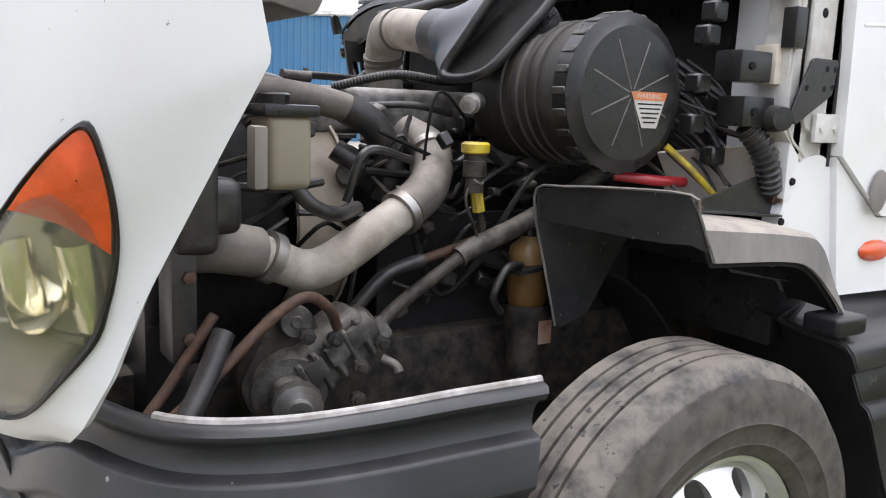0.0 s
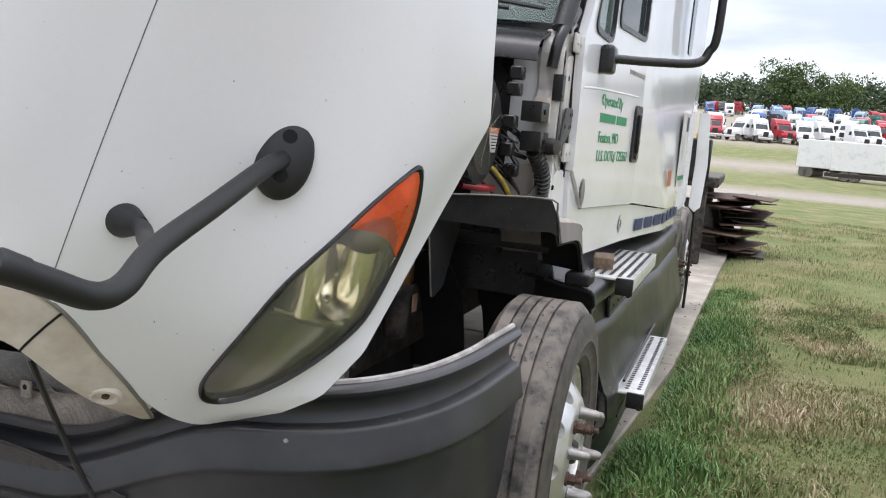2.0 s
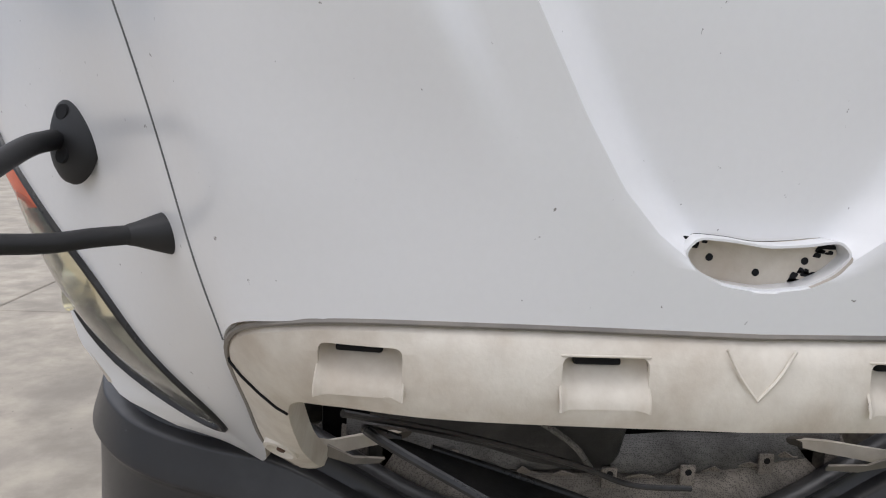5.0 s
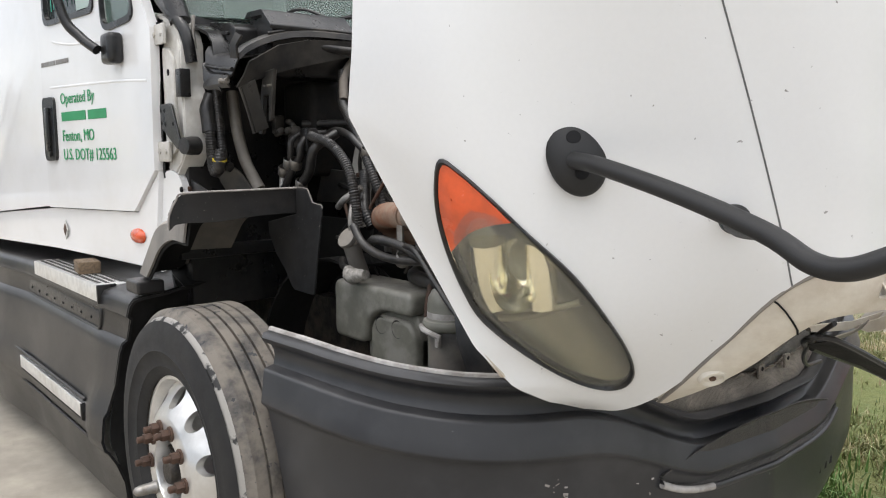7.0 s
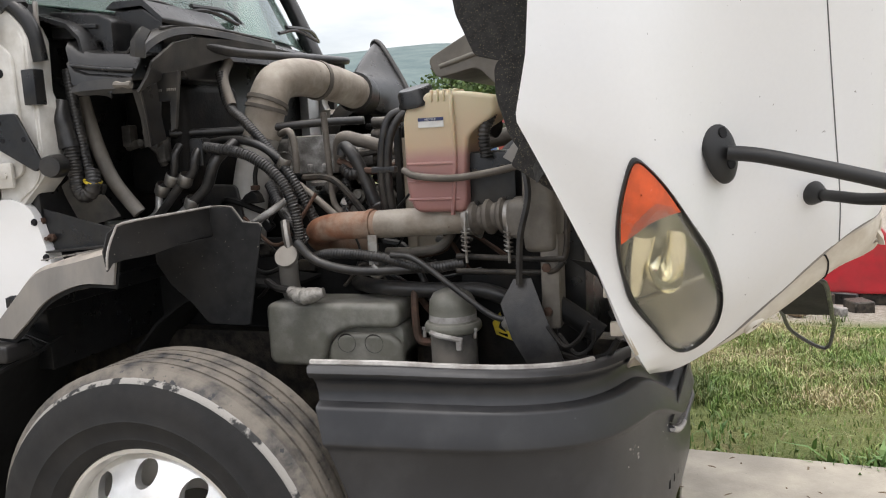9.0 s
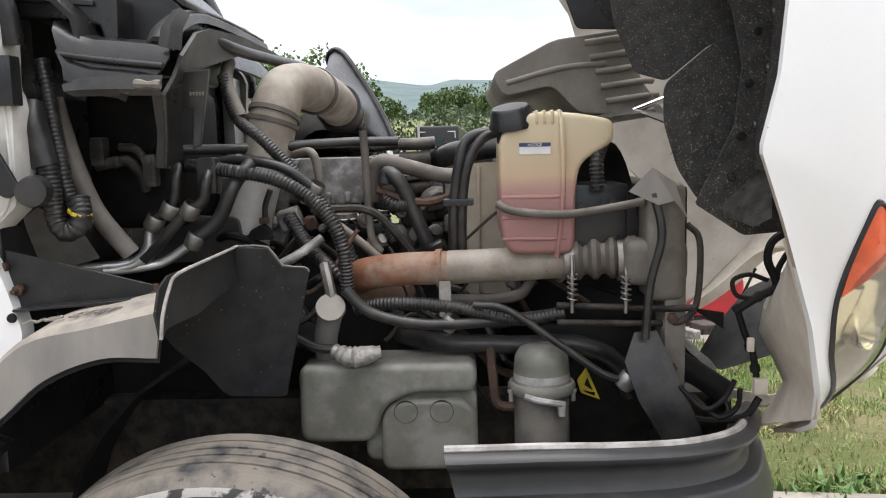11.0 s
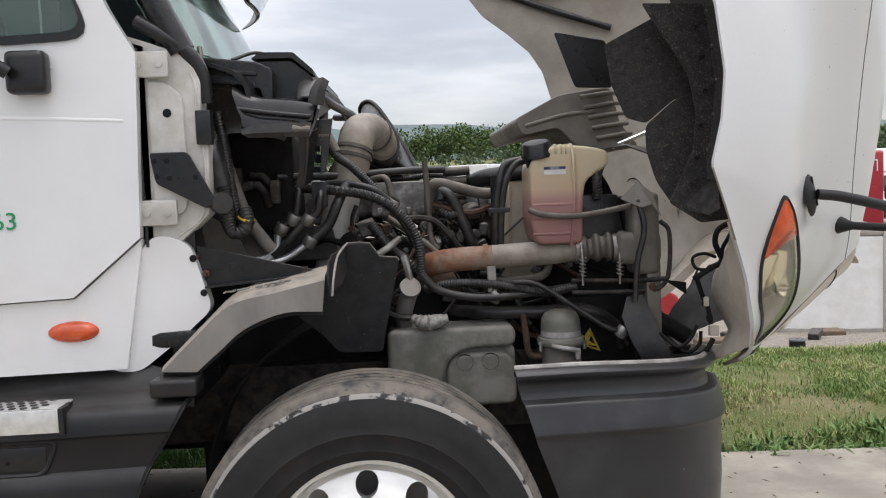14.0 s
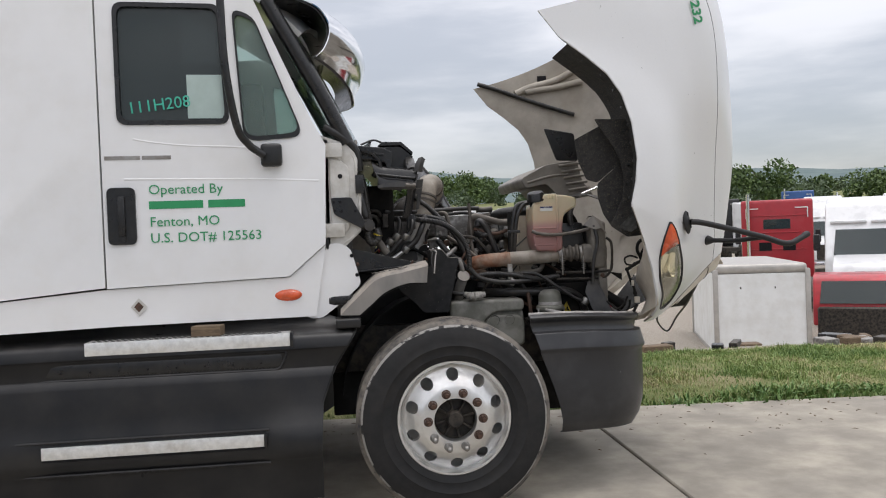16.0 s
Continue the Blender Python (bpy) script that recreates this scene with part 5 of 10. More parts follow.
part("duct_crease", tube([(.60, -.448, 1.755), (.74, -.45, 1.79), (.86, -.45, 1.80)], .008, 10), "ductgrey", hood, "moulded duct crease")
part("hood_strut", tube([(.88, -.60, 1.66), (1.10, -.56, 1.74), (1.24, -.52, 1.79)], .008, 10), "chrome", truck, "chrome gas strut")
# seal, pressed ridges and a hole inside the hood's far flank
part("hood_seal", tube([(.56, 1.108, 2.655), (.686, 1.10, 2.615), (.80, 1.10, 2.575), (.935, 1.095, 2.525), (1.18, 1.08, 2.44), (1.34, 1.06, 2.385)], .018, 10), "rubber", hood, "black rubber hood seal")
for pts in ([(.87, 1.105, 2.57), (.99, 1.10, 2.62), (1.192, 1.09, 2.67), (1.36, 1.075, 2.75)], [(.95, 1.10, 2.585), (1.2, 1.088, 2.615), (1.41, 1.062, 2.655)]):
    part("pressed_ridge", tube(pts, .026, 12), "beige", hood, "pressed beige ridge")
part("access_hole", box((1.09, 1.096, 2.685), (.075, .012, .05), .005, 2), "gapdark", hood, "dark access hole")
M["palebeige"] = surf("dusty_pale_beige_moulding", (0.66, 0.60, 0.51), 0.65, var=0.12, scale=8, dirt=(0.30, 0.25, 0.19), dirt_amt=0.3, dirt_scale=5, dirt_sharp=0.6, bump=0.25, bump_scale=90)
# the hood's right flank stands a little further out than its left
def right_swell(me):
    for v in me.vertices:
        if v.co.y < -.75:
            v.co.y -= .045 * smooth01(.75, 1.12, -v.co.y)


for o in [hood] + list(hood.children):
    right_swell(o.data)

# right lamp carrier, its wiring and the foot of the felt liner
CARRIER = [(1.285, 1.342, 1.41), (1.245, 1.289, 1.37), (1.197, 1.202, 1.31), (1.187, 1.140, 1.25), (1.220, 1.076, 1.19), (1.248, 1.013, 1.13), (1.216, .949, 1.07), (1.17, .90, 1.01)]
rows = []
for x0, z0, z1 in CARRIER:
    x1, y1 = interp([(a[0], a[1]) for a in ARCH], z1) + .004, interp([(a[0], a[2]) for a in ARCH], z1) + .026
    rows.append([(x0 + .08, -.66, z0), (x0 + .012, -.70, z0)] + [(x0 + (x1 - x0) * f, -.72 - (y1 - .72) * f, z0 + (z1 - z0) * f) for f in (0, .2, .4, .6, .8, 1)])
part("lamp_carrier", sheet(rows, thick=.008), "palebeige", hood, "dusty pale beige lamp carrier joined to the hood edge")
part("carrier_crease", tube([(1.187, -.735, 1.195), (1.172, -.86, 1.205), (1.155, -1.0, 1.21)], .005, 8), "palebeige", hood, "moulded carrier crease")
for pts, r in (([(1.26, -.78, 1.39), (1.21, -.80, 1.384), (1.175, -.80, 1.362), (1.166, -.80, 1.32), (1.187, -.80, 1.262), (1.147, -.80, 1.237), (1.10, -.80, 1.208)], .010),
               ([(1.25, -.77, 1.38), (1.22, -.79, 1.345), (1.19, -.80, 1.30), (1.187, -.80, 1.262)], .007),
               ([(1.10, -.80, 1.208), (1.118, -.80, 1.152), (1.136, -.80, 1.11), (1.147, -.80, 1.05)], .008), ([(1.155, -.80, 1.0), (1.12, -.80, .955), (1.04, -.78, .94), (.95, -.76, .96)], .009),
               ([(1.167, -.80, 1.274), (1.126, -.80, 1.288), (1.089, -.80, 1.275), (1.098, -.80, 1.241), (1.137, -.80, 1.232)], .0055)):
    part("wiring_loom", tube(pts, r, 8), "oilblack", hood, "black taped wiring loom")
for x, z in ((1.147, 1.237), (1.10, 1.208), (1.13, 1.12), (1.143, 1.07)):
    part("loom_tape", lathe([(.0115, -.008), (.0125, 0), (.0115, .008)], 8, m=orient((.6, 0, .5) if z > 1.2 else (.2, 0, -1), (x, -.80, z))), "oilblack", hood, "wound black tape")
part("loom_connector", box((1.152, -.81, 1.03), (.032, .02, .036), .004), "cream", hood, "pale plug connector")
part("loom_connector", box((1.128, -.81, 1.128), (.015, .014, .032), .003), "cream", hood, "pale plug connector")
# lighter copy of the felt: light on the upturned foot put into colour
M["feltlit"] = surf("lit_grey_felt", (0.085, 0.082, 0.076), 0.9, var=0.35, scale=30, speck=(0.02, 0.02, 0.02), speck_amt=0.35, speck_scale=90, bump=0.6, bump_scale=200)
b = bmesh.new()
vs = [b.verts.new(p) for p in ((.965, -.92, 1.486), (.98, -.95, 1.455), (1.0, -1.04, 1.44), (1.02, -1.12, 1.43), (1.040, -1.155, 1.45), (1.087, -1.02, 1.549))]
for k in range(1, 5):
    b.faces.new((vs[0], vs[k], vs[k + 1]))
bmesh.ops.solidify(b, geom=b.faces[:], thickness=.006)
part("liner_foot", b, "feltlit", hood, "turned foot of the felt liner, coloured lighter as lit", smooth=False)

# ---- cladding, steps, fenders and pillars on both sides ----
CL_PROF = [(.97, 1.07), (1.0, 1.035), (1.03, 1.0), (1.06, .985), (1.15, .975), (1.185, .965), (1.197, .945), (1.20, .90), (1.185, .885), (1.182, .80), (1.20, .785),
           (1.207, .75), (1.215, .62), (1.228, .52), (1.236, .495), (1.24, .40), (1.232, .36), (1.222, .35), (1.21, .30), (1.195, .22), (1.185, .12), (1.15, .11)]
CL_FRONT = [(.1, -.69), (.4, -.685), (.64, -.67), (.80, -.60), (.92, -.52), (1.0, -.48), (1.07, -.72)]
M["splash"] = surf("black_splash_panel", (0.017, 0.0172, 0.018), 0.55, var=0.3, scale=20, dirt=(0.03, 0.028, 0.026), dirt_amt=0.3, dirt_scale=6, speck=(0.30, 0.28, 0.24), speck_amt=0.14, speck_scale=120, bump=0.1, bump_scale=300)
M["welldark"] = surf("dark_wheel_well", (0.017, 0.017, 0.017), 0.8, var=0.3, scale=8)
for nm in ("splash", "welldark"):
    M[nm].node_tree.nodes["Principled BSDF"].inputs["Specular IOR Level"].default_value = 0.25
M["perf"] = surf("dark_perforation", (0.05, 0.048, 0.045), 0.8, var=0.3)
for s in (1, -1):
    wide = .05 if s > 0 else 0.0
    rows = []
    for y, z in CL_PROF:
        x0 = interp(CL_FRONT, z)
        row = []
        for k in range(40):
            f = k / 39
            x = x0 + (-3.95 - x0) * f ** 1.3
            bulge = .034 * smooth01(-1.0, -.82, x) * smooth01(.24, .38, z) * smooth01(.60, .46, z)
            flare = bulge + .012 * smooth01(-.62, -.9, x) + wide * smooth01(.3, 1.0, 1.3 - z) * smooth01(-.5, -1.2, x)
            yy = y + flare + .05 * smooth01(-1.9, -2.6, x)
            if z > .99:
                yy = min(yy, side_y(x) - .01)
            row.append((x, s * yy, z))
        rows.append(row)
    part("lower_cladding", sheet(rows, thick=.01), "clad", truck, "dark grey moulded step cladding", angle=45)
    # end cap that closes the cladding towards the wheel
    part("cladding_end", sheet([[(interp(CL_FRONT, z) - .002, s * y, z) for y, z in CL_PROF], [(interp(CL_FRONT, z) - .16, s * (y * .55), z) for y, z in CL_PROF]], thick=.008), "welldark", truck, "dark wall closing the wheel well")
    for (x0, x1, y0, y1, zt, h, nm) in ((-1.84, -.83, 1.055 + wide * .9, 1.212 + wide * 1.8, .982, .066, "upper"), (-2.05, -.975 + wide * 2.4, 1.15, 1.262 + wide * 2.8, .483, .062, "lower")):
        b = box(((x0 + x1) / 2, s * (y0 + y1) / 2, zt - .006), (x1 - x0, y1 - y0, .012), .004, 2)
        box(((x0 + x1) / 2, s * (y1 - .006), zt - h / 2), (x1 - x0, .014, h), .004, 2, b)
        step = part("step", b, "tread", truck, "worn aluminium step with grip holes")
        hb = None
        n = 30
        for i in range(n):
            for j in range(5):
                hb = lathe([(.0105, 0), (.010, .0012), (0, .001)], 8, hb, Matrix.Translation((x0 + .04 + (x1 - x0 - .08) * (i + .5 * (j % 2)) / n, s * (y0 + .02 + (y1 - y0 - .045) * j / 4), zt + .0012)))
        tagged(part("grip_pattern", hb, "perf", step, "rows of dark grip holes"), kind="stuff")
        part("step_end", box((x1 + .008, s * (y1 - .03), zt - h / 2), (.016, .075, h + .008), .004, 2), "black", step, "black step end cap")
        # dark strip paints the step's shadow on the cladding
        part("step_gap", box(((x0 + x1) / 2, s * (y1 - .012), zt - h - .007), (x1 - x0, .016, .012), .002, 1), "gapdark", step, "dark strip for the step's shadow")
    # recess between the steps: a rail, and an added black box that fills it
    rail = round_poly([(-2.24, .797), (-.885, .797), (-.845, .89), (-2.24, .89)], .03, 5)
    part("slot_rail", sweep([Vector((x, s * (1.194 + wide * .3), z)) for x, z in rail] + [Vector((rail[0][0], s * (1.194 + wide * .3), rail[0][1]))], .008, 8), "clad", truck, "moulded rail round the recessed strip")
    for z, y in ((.505, 1.243), (.335, 1.226)):
        part("clad_ridge", sweep([Vector((x, s * (y + .012 + wide), z)) for x in [-2.3 + .15 * k for k in range(10)]], .007, 8), "clad", truck, "moulded cladding ridge")
    part("clad_slot", box((-1.55, s * (1.190 + wide * .3), .843), (1.35, .02, .07), .012, 2), "black", truck, "black strip filling the recess")
    for i in range(9):
        part("clad_bolt", lathe([(.006, 0), (.005, .004), (0, .004)], 8, m=orient((0, s, 0), (-2.1 + i * .14, s * (1.20 + wide * .3), .835))), "gapdark", truck)
    part("clad_tab", box((-.53, s * 1.13, 1.012), (.13, .10, .05), .012, 3), "clad", truck, "moulded cladding tab")
    # white cab corner panel in front of the door
    tri_out = round_poly([(-.615, 1.43), (-.56, 1.43), (-.505, 1.40), (-.452, 1.206), (-.555, 1.115), (-.67, 1.03), (-.745, 1.035), (-.80, 1.11), (-.70, 1.31)], .03)
    part("corner_panel", side_panel(tri_out, (), s, .05, -.03), "cab_white", truck, "white lower cab corner panel")
    for x, z in ((-.50, 1.36), (-.475, 1.255)):
        part("panel_bolt", lathe([(.011, 0), (.009, .006), (0, .007)], 10, m=orient((0, s, 0), (x, s * (side_y(x) - .03), z))), "gapdark", truck)
    # cab front pillar with hinge plates
    pil = round_poly([(-.66, 2.02), (-.60, 2.0), (-.51, 1.967), (-.465, 1.92), (-.448, 1.88), (-.455, 1.735), (-.434, 1.69), (-.443, 1.49), (-.532, 1.41), (-.60, 1.385), (-.66, 1.35)], .008)
    pillar = part("cab_pillar", prism(pil, "y", s * .90, s * .985, .005), "jamb", truck, "white cab front pillar")
    part("pillar_face", prism(round_poly([(-.60, 1.885), (-.545, 1.88), (-.50, 1.84), (-.495, 1.56), (-.51, 1.50), (-.60, 1.47)], .018), "y", s * .983, s * .998, .005), "jamb", pillar)
    for z in (1.93, 1.50):
        part("door_hinge", box((-.59, s * 1.01, z), (.12, .014, .075), .006), "jamb", pillar, "pale painted door hinge plate")
        for dx in (-.03, .03):
            part("hinge_bolt", lathe([(.011, 0), (.011, .005), (0, .006)], 6, m=orient((0, s, 0), (-.585 + dx, s * 1.017, z))), "jamb", pillar)
    part("pillar_hole", lathe([(.013, 0), (.011, .001), (0, .0005)], 14, m=orient((0, s, 0), (-.545, s * .9985, 1.79))), "gapdark", pillar, "round drain hole")
    part("pillar_bracket", prism(round_poly([(-.60, 1.675), (-.49, 1.675), (-.415, 1.53), (-.44, 1.505), (-.585, 1.585)], .012), "y", s * 1.008, s * 1.018, .003), "black", pillar, "dark steel hood latch bracket")
    for hx, hz in ((-.585, 1.65), (-.55, 1.65), (-.58, 1.605), (-.545, 1.60), (-.47, 1.60)):
        part("bracket_hole", lathe([(.008, 0), (.007, .001), (0, .0005)], 10, m=orient((0, s, 0), (hx, s * 1.0182, hz))), "gapdark", pillar)
    part("rubber_stop", lathe([(.0, .03), (.03, .028), (.034, .0), (.034, -.03)], 18, m=orient((.3, s, 0), (-.405, s * .985, 1.52))), "rubber", pillar, "round rubber hood stop")
    part("pillar_pad", box((-.442, s * .985, 1.745), (.045, .04, .10), .004), "black", pillar, "black rubber pad")
    part("pillar_trim", tube([(-.62, s * .985, 2.06), (-.54, s * .985, 2.01), (-.475, s * .97, 1.96), (-.445, s * .96, 1.90), (-.44, s * .95, 1.82)], .022, 10), "black", pillar, "black rubber trim over the pillar")
    part("door_jamb", prism([(-.72, 1.36), (-.605, 1.38), (-.60, 1.99), (-.72, 2.03)], "y", s * .955, s * .985, .006), "jamb", pillar, "dusty white door jamb")
    part("pillar_edge", tube([(-.475, s * .986, 1.905), (-.462, s * .986, 1.86), (-.468, s * .986, 1.73), (-.450, s * .986, 1.68), (-.458, s * .986, 1.50), (-.54, s * .986, 1.425)], .004, 8), "jamb", pillar, "folded pillar edge")
    part("door_seal", tube([(-.625, s * 1.0, 1.40), (-.628, s * 1.0, 1.7), (-.622, s * 1.0, 1.98)], .005, 8), "rubber", pillar, "black door seal")
    # inner fender: outer flare, top bracket and front panel
    top = [(-.56, 1.05), (-.50, 1.13), (-.42, 1.235), (-.30, 1.262), (.01, 1.29)] if s > 0 else [(-.57, 1.065), (-.47, 1.16), (-.37, 1.245), (-.24, 1.275), (-.10, 1.305)]
    low = [(-.545, 1.035), (-.47, 1.10), (-.38, 1.165), (-.28, 1.19), (-.02, 1.205)] if s > 0 else [(-.47, 1.05), (-.41, 1.10), (-.33, 1.165), (-.22, 1.205), (-.11, 1.205)]
    rows = [[(x, s * 1.145, z) for x, z in [(p.x, p.z) for p in spline([(a, 0, b) for a, b in low], 5)]],
            [(x, s * 1.135, z) for x, z in [(p.x, p.z - .012) for p in spline([(a, 0, b) for a, b in top], 5)]],
            [(x, s * 1.12, z) for x, z in [(p.x, p.z) for p in spline([(a, 0, b) for a, b in top], 5)]],
            [(x, s * .98, z) for x, z in [(p.x, p.z + .012) for p in spline([(a, 0, b) for a, b in top], 5)]],
            [(x, s * .80, z) for x, z in [(p.x, p.z + .005) for p in spline([(a, 0, b) for a, b in top], 5)]]]
    part("inner_fender", sheet(rows, thick=.008), "greyplastic", truck, "dusty grey plastic inner fender")
    # dark copy of the fender sheet: the shade under it put into colour
    part("fender_underside", sheet([[(x, s * (abs(y) - .012), z - .012) for x, y, z in r] for r in rows[:4]], thick=.006), "welldark", truck, "dark sheet for the shade under the fender")
    part("fender_bracket", prism([(-.55, 1.41), (-.14, 1.305), (-.14, 1.285), (-.43, 1.27), (-.52, 1.275)], "y", s * .945, s * .951, .001, seg=1), "black", truck, "dark steel fender bracket")
    part("bracket_flange", box((-.30, s * .965, 1.283), (.34, .05, .006), .001, 1, m=pose(0, 0, 0, 0, -4, 0)), "black", truck, "dark steel bracket flange")
    for x, z in ((-.17, 1.305), (-.47, 1.31), (-.50, 1.36)):
        part("bracket_bolt", lathe([(.012, 0), (.012, .012), (.006, .014), (.006, .03), (0, .031)], 8, m=Matrix.Translation((x, s * .965, z - .015)) if x > -.2 else orient((0, s, 0), (x, s * .952, z))), "rustnut", truck)
    if s < 0:
        # upright splash panel beside the engine and the strip that runs out from it to the fender
        liner_panel = part("fender_liner", prism([(-.27, 1.20), (-.22, 1.128), (-.15, 1.07), (-.107, 1.018), (-.09, 1.008), (.035, 1.004), (.048, 1.010), (.060, 1.07), (.113, 1.305), (.106, 1.317), (.05, 1.322), (.018, 1.366), (-.06, 1.369), (-.06, 1.28), (-.27, 1.24)], "y", -.756, -.748, .002, seg=1), "splash", truck, "black splash panel with pale mud specks")
        part("panel_strip", sheet([[(-.055 - .002 * k - .02 * smooth01(1.10, 1.2, -y), y, z0 + (z1 - z0) * k / 4) for k in (4, 3, 2, 1, 0)] for y, z0, z1 in ((-.75, 1.285, 1.368), (-.90, 1.282, 1.367), (-1.05, 1.27, 1.366), (-1.15, 1.272, 1.365), (-1.18, 1.268, 1.345), (-1.20, 1.25, 1.30))], thick=.006), "splash", liner_panel, "black upper strip of the splash panel")
        # paler lip tubes: the panel edge's highlight put into their colour
        part("panel_lip", tube([(.113, -.752, 1.307), (.104, -.752, 1.318), (.05, -.752, 1.324), (.018, -.752, 1.368), (-.055, -.752, 1.371)], .0025, 6, 2), "greydust", liner_panel, "lighter grey panel lip")
        part("panel_lip", tube([(-.055, -.752, 1.371), (-.055, -.95, 1.370), (-.055, -1.15, 1.368), (-.062, -1.178, 1.348), (-.07, -1.20, 1.30), (-.075, -1.203, 1.255)], .0035, 6, 3), "paleedge", liner_panel, "pale strip lip")
    else:
        liner_panel = part("fender_liner", prism([(.133, 1.322), (.128, 1.24), (.09, 1.12), (.045, .968), (.03, .962), (-.06, .99), (-.13, 1.10), (-.20, 1.20), (-.20, 1.25), (.0, 1.262), (.09, 1.30)], "y", .712, .720, .002, seg=1), "splash", truck, "black splash panel with a lighter edge")
        part("panel_strip", sheet([[(x - .003 * k, y, z1 + (z0 - z1) * k / 4) for k in range(5)] for x, y, z1, z0 in ((.133, .714, 1.326, 1.250), (.115, .80, 1.339, 1.247), (.08, .95, 1.348, 1.240), (.055, 1.05, 1.350, 1.238), (.04, 1.11, 1.350, 1.243), (.025, 1.125, 1.31, 1.235), (.0, 1.135, 1.25, 1.225))], thick=.006), "splash", liner_panel, "black upper strip of the splash panel")
        # same paler lip, an edge highlight given by colour
        part("panel_lip", tube([(.0, 1.138, 1.245), (.025, 1.128, 1.31), (.040, 1.112, 1.352), (.083, .95, 1.351), (.118, .80, 1.341), (.134, .715, 1.328), (.129, .715, 1.24), (.092, .715, 1.12), (.047, .715, .968)], .0035, 6, 3), "greydust", liner_panel, "lighter grey panel lip")
    # wheel well roof, and an added dark inner wall that blocks the view through
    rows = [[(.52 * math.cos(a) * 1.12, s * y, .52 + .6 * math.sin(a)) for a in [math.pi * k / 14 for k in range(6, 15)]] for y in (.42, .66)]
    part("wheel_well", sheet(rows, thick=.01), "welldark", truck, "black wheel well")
    part("well_wall", box((-.12, s * .40, .80), (1.05, .012, .86), .004, 1), "welldark", truck, "dark wall closing the wheel well")
    # side marker and mirrors
    b = lathe([(0, .022), (.5, .02), (.85, .012), (1.0, .0), (1.04, -.004)], 28)
    bmesh.ops.scale(b, vec=(.072, .031, 1), verts=b.verts)
    bmesh.ops.transform(b, matrix=orient((0, s, 0), (-.845, s * (side_y(-.845) - .012), 1.165)), verts=b.verts)
    part("side_marker", b, "amber", truck, "oval orange side marker lamp")
    part("door_mirror_arm", tube(flip([(-.93, 1.13, 1.90), (-1.0, 1.17, 1.955), (-1.05, 1.22, 2.05), (-1.09, 1.26, 2.35), (-1.10, 1.26, 2.72)], s) if s < 0 else
                                 [(-.90, 1.10, 1.91), (-1.1, 1.25, 1.925), (-1.25, 1.42, 1.945), (-1.28, 1.47, 2.0), (-1.27, 1.50, 2.12), (-1.25, 1.5, 2.7)], .02, 12), "black", truck, "black tube door mirror arm")
    b = box((-.895, s * (side_y(-.895) + .03), 1.905), (.11, .06, .12), .022, 3)
    part("mirror_foot", b, "black", truck, "black mirror arm foot")
    part("placard", prism([(-1.59, 1.10), (-1.55, 1.145), (-1.59, 1.19), (-1.63, 1.145)], "y", s * (side_y(-1.6) - .010), s * (side_y(-1.6) - .006)), "paper", truck, "small diamond placard", smooth=False)
    part("placard_mark", prism([(-1.59, 1.118), (-1.566, 1.145), (-1.59, 1.172), (-1.614, 1.145)], "y", s * (side_y(-1.6) - .007), s * (side_y(-1.6) - .004)), "rustnut", truck, "dark diamond mark", smooth=False)

part("moulded_text", letters("NO STEP", .05, Matrix.Translation((-.40, -1.085, 1.262)) @ pose(0, 0, 0, 0, -8, 0), .002), "greyplastic", truck, "moulded grey lettering", smooth=False)

# left sleeper stickers, windows and number bars
for x0, x1, z0, z1, mt, lb in ((-2.52, -2.64, 1.32, 1.42, "red", "small red sticker"), (-3.0, -3.5, 1.30, 1.80, "paper", "framed white poster panel"), (-3.28, -3.42, 1.68, 1.78, "dark_ink", "dark poster picture")):
    part("sticker", text_bar(None, 1, x0, x1, z0, z1, .004 if mt == "paper" else .007), mt, truck, lb, smooth=False)
for k in range(7):
    x = -1.9 - k * .22
    part("lettering", text_bar(None, 1, x, x - .17, 1.085, 1.15, -.004), "dark_ink", truck, "dark blue number bar", smooth=False)
for k in range(3):
    part("lettering", text_bar(None, 1, -3.05 - k * .14, -3.16 - k * .14, 1.345, 1.375, .008), "green_ink", truck, "green poster line", smooth=False)
b = lathe([(0, .002), (.9, .002), (1, 0)], 28)
bmesh.ops.scale(b, vec=(.045, .06, 1), verts=b.verts)
bmesh.ops.transform(b, matrix=orient((0, 1, 0), (-.80, side_y(-.80) + .007, 1.335)), verts=b.verts)
part("round_sticker", b, "greyplastic", truck, "grey oval idle sticker")
part("sleeper_window", side_panel(round_poly([(-2.95, 2.15), (-2.75, 2.15), (-2.75, 2.9), (-2.95, 2.9)], .05), (), 1, .01, .006), "darkglass", truck, "narrow dark sleeper window")
for s in (1, -1):
    q = (-1.25 if s < 0 else -1.12)
    solo("wooden_block", box((0, 0, .026), (.15 if s < 0 else .2, .09, .052), .006, 2), "wood", "weathered brown wooden block lying on the step", "wood block",
         m=pose(q, s * 1.13, .983, 0, 0, 8 * s))
# handwriting and a pale sheet on the right side window
part("window_writing", letters("111H208", .085, Matrix.Translation((-1.60, -(side_y(-1.6) - .006), 2.13)) @ pose(0, 0, 0, 90, 0, 0) @ pose(0, 0, 0, 0, 0, 6), .0006), surf("green_marker_pen", (.05, .45, .33), .5, var=.05), truck, "green marker pen writing", smooth=False)
part("window_paper", text_bar(None, -1, -1.31, -1.11, 2.105, 2.33, -.005), surf("pale_green_sheet", (.42, .52, .49), .6, var=.05), truck, "pale sheet in the window", smooth=False)
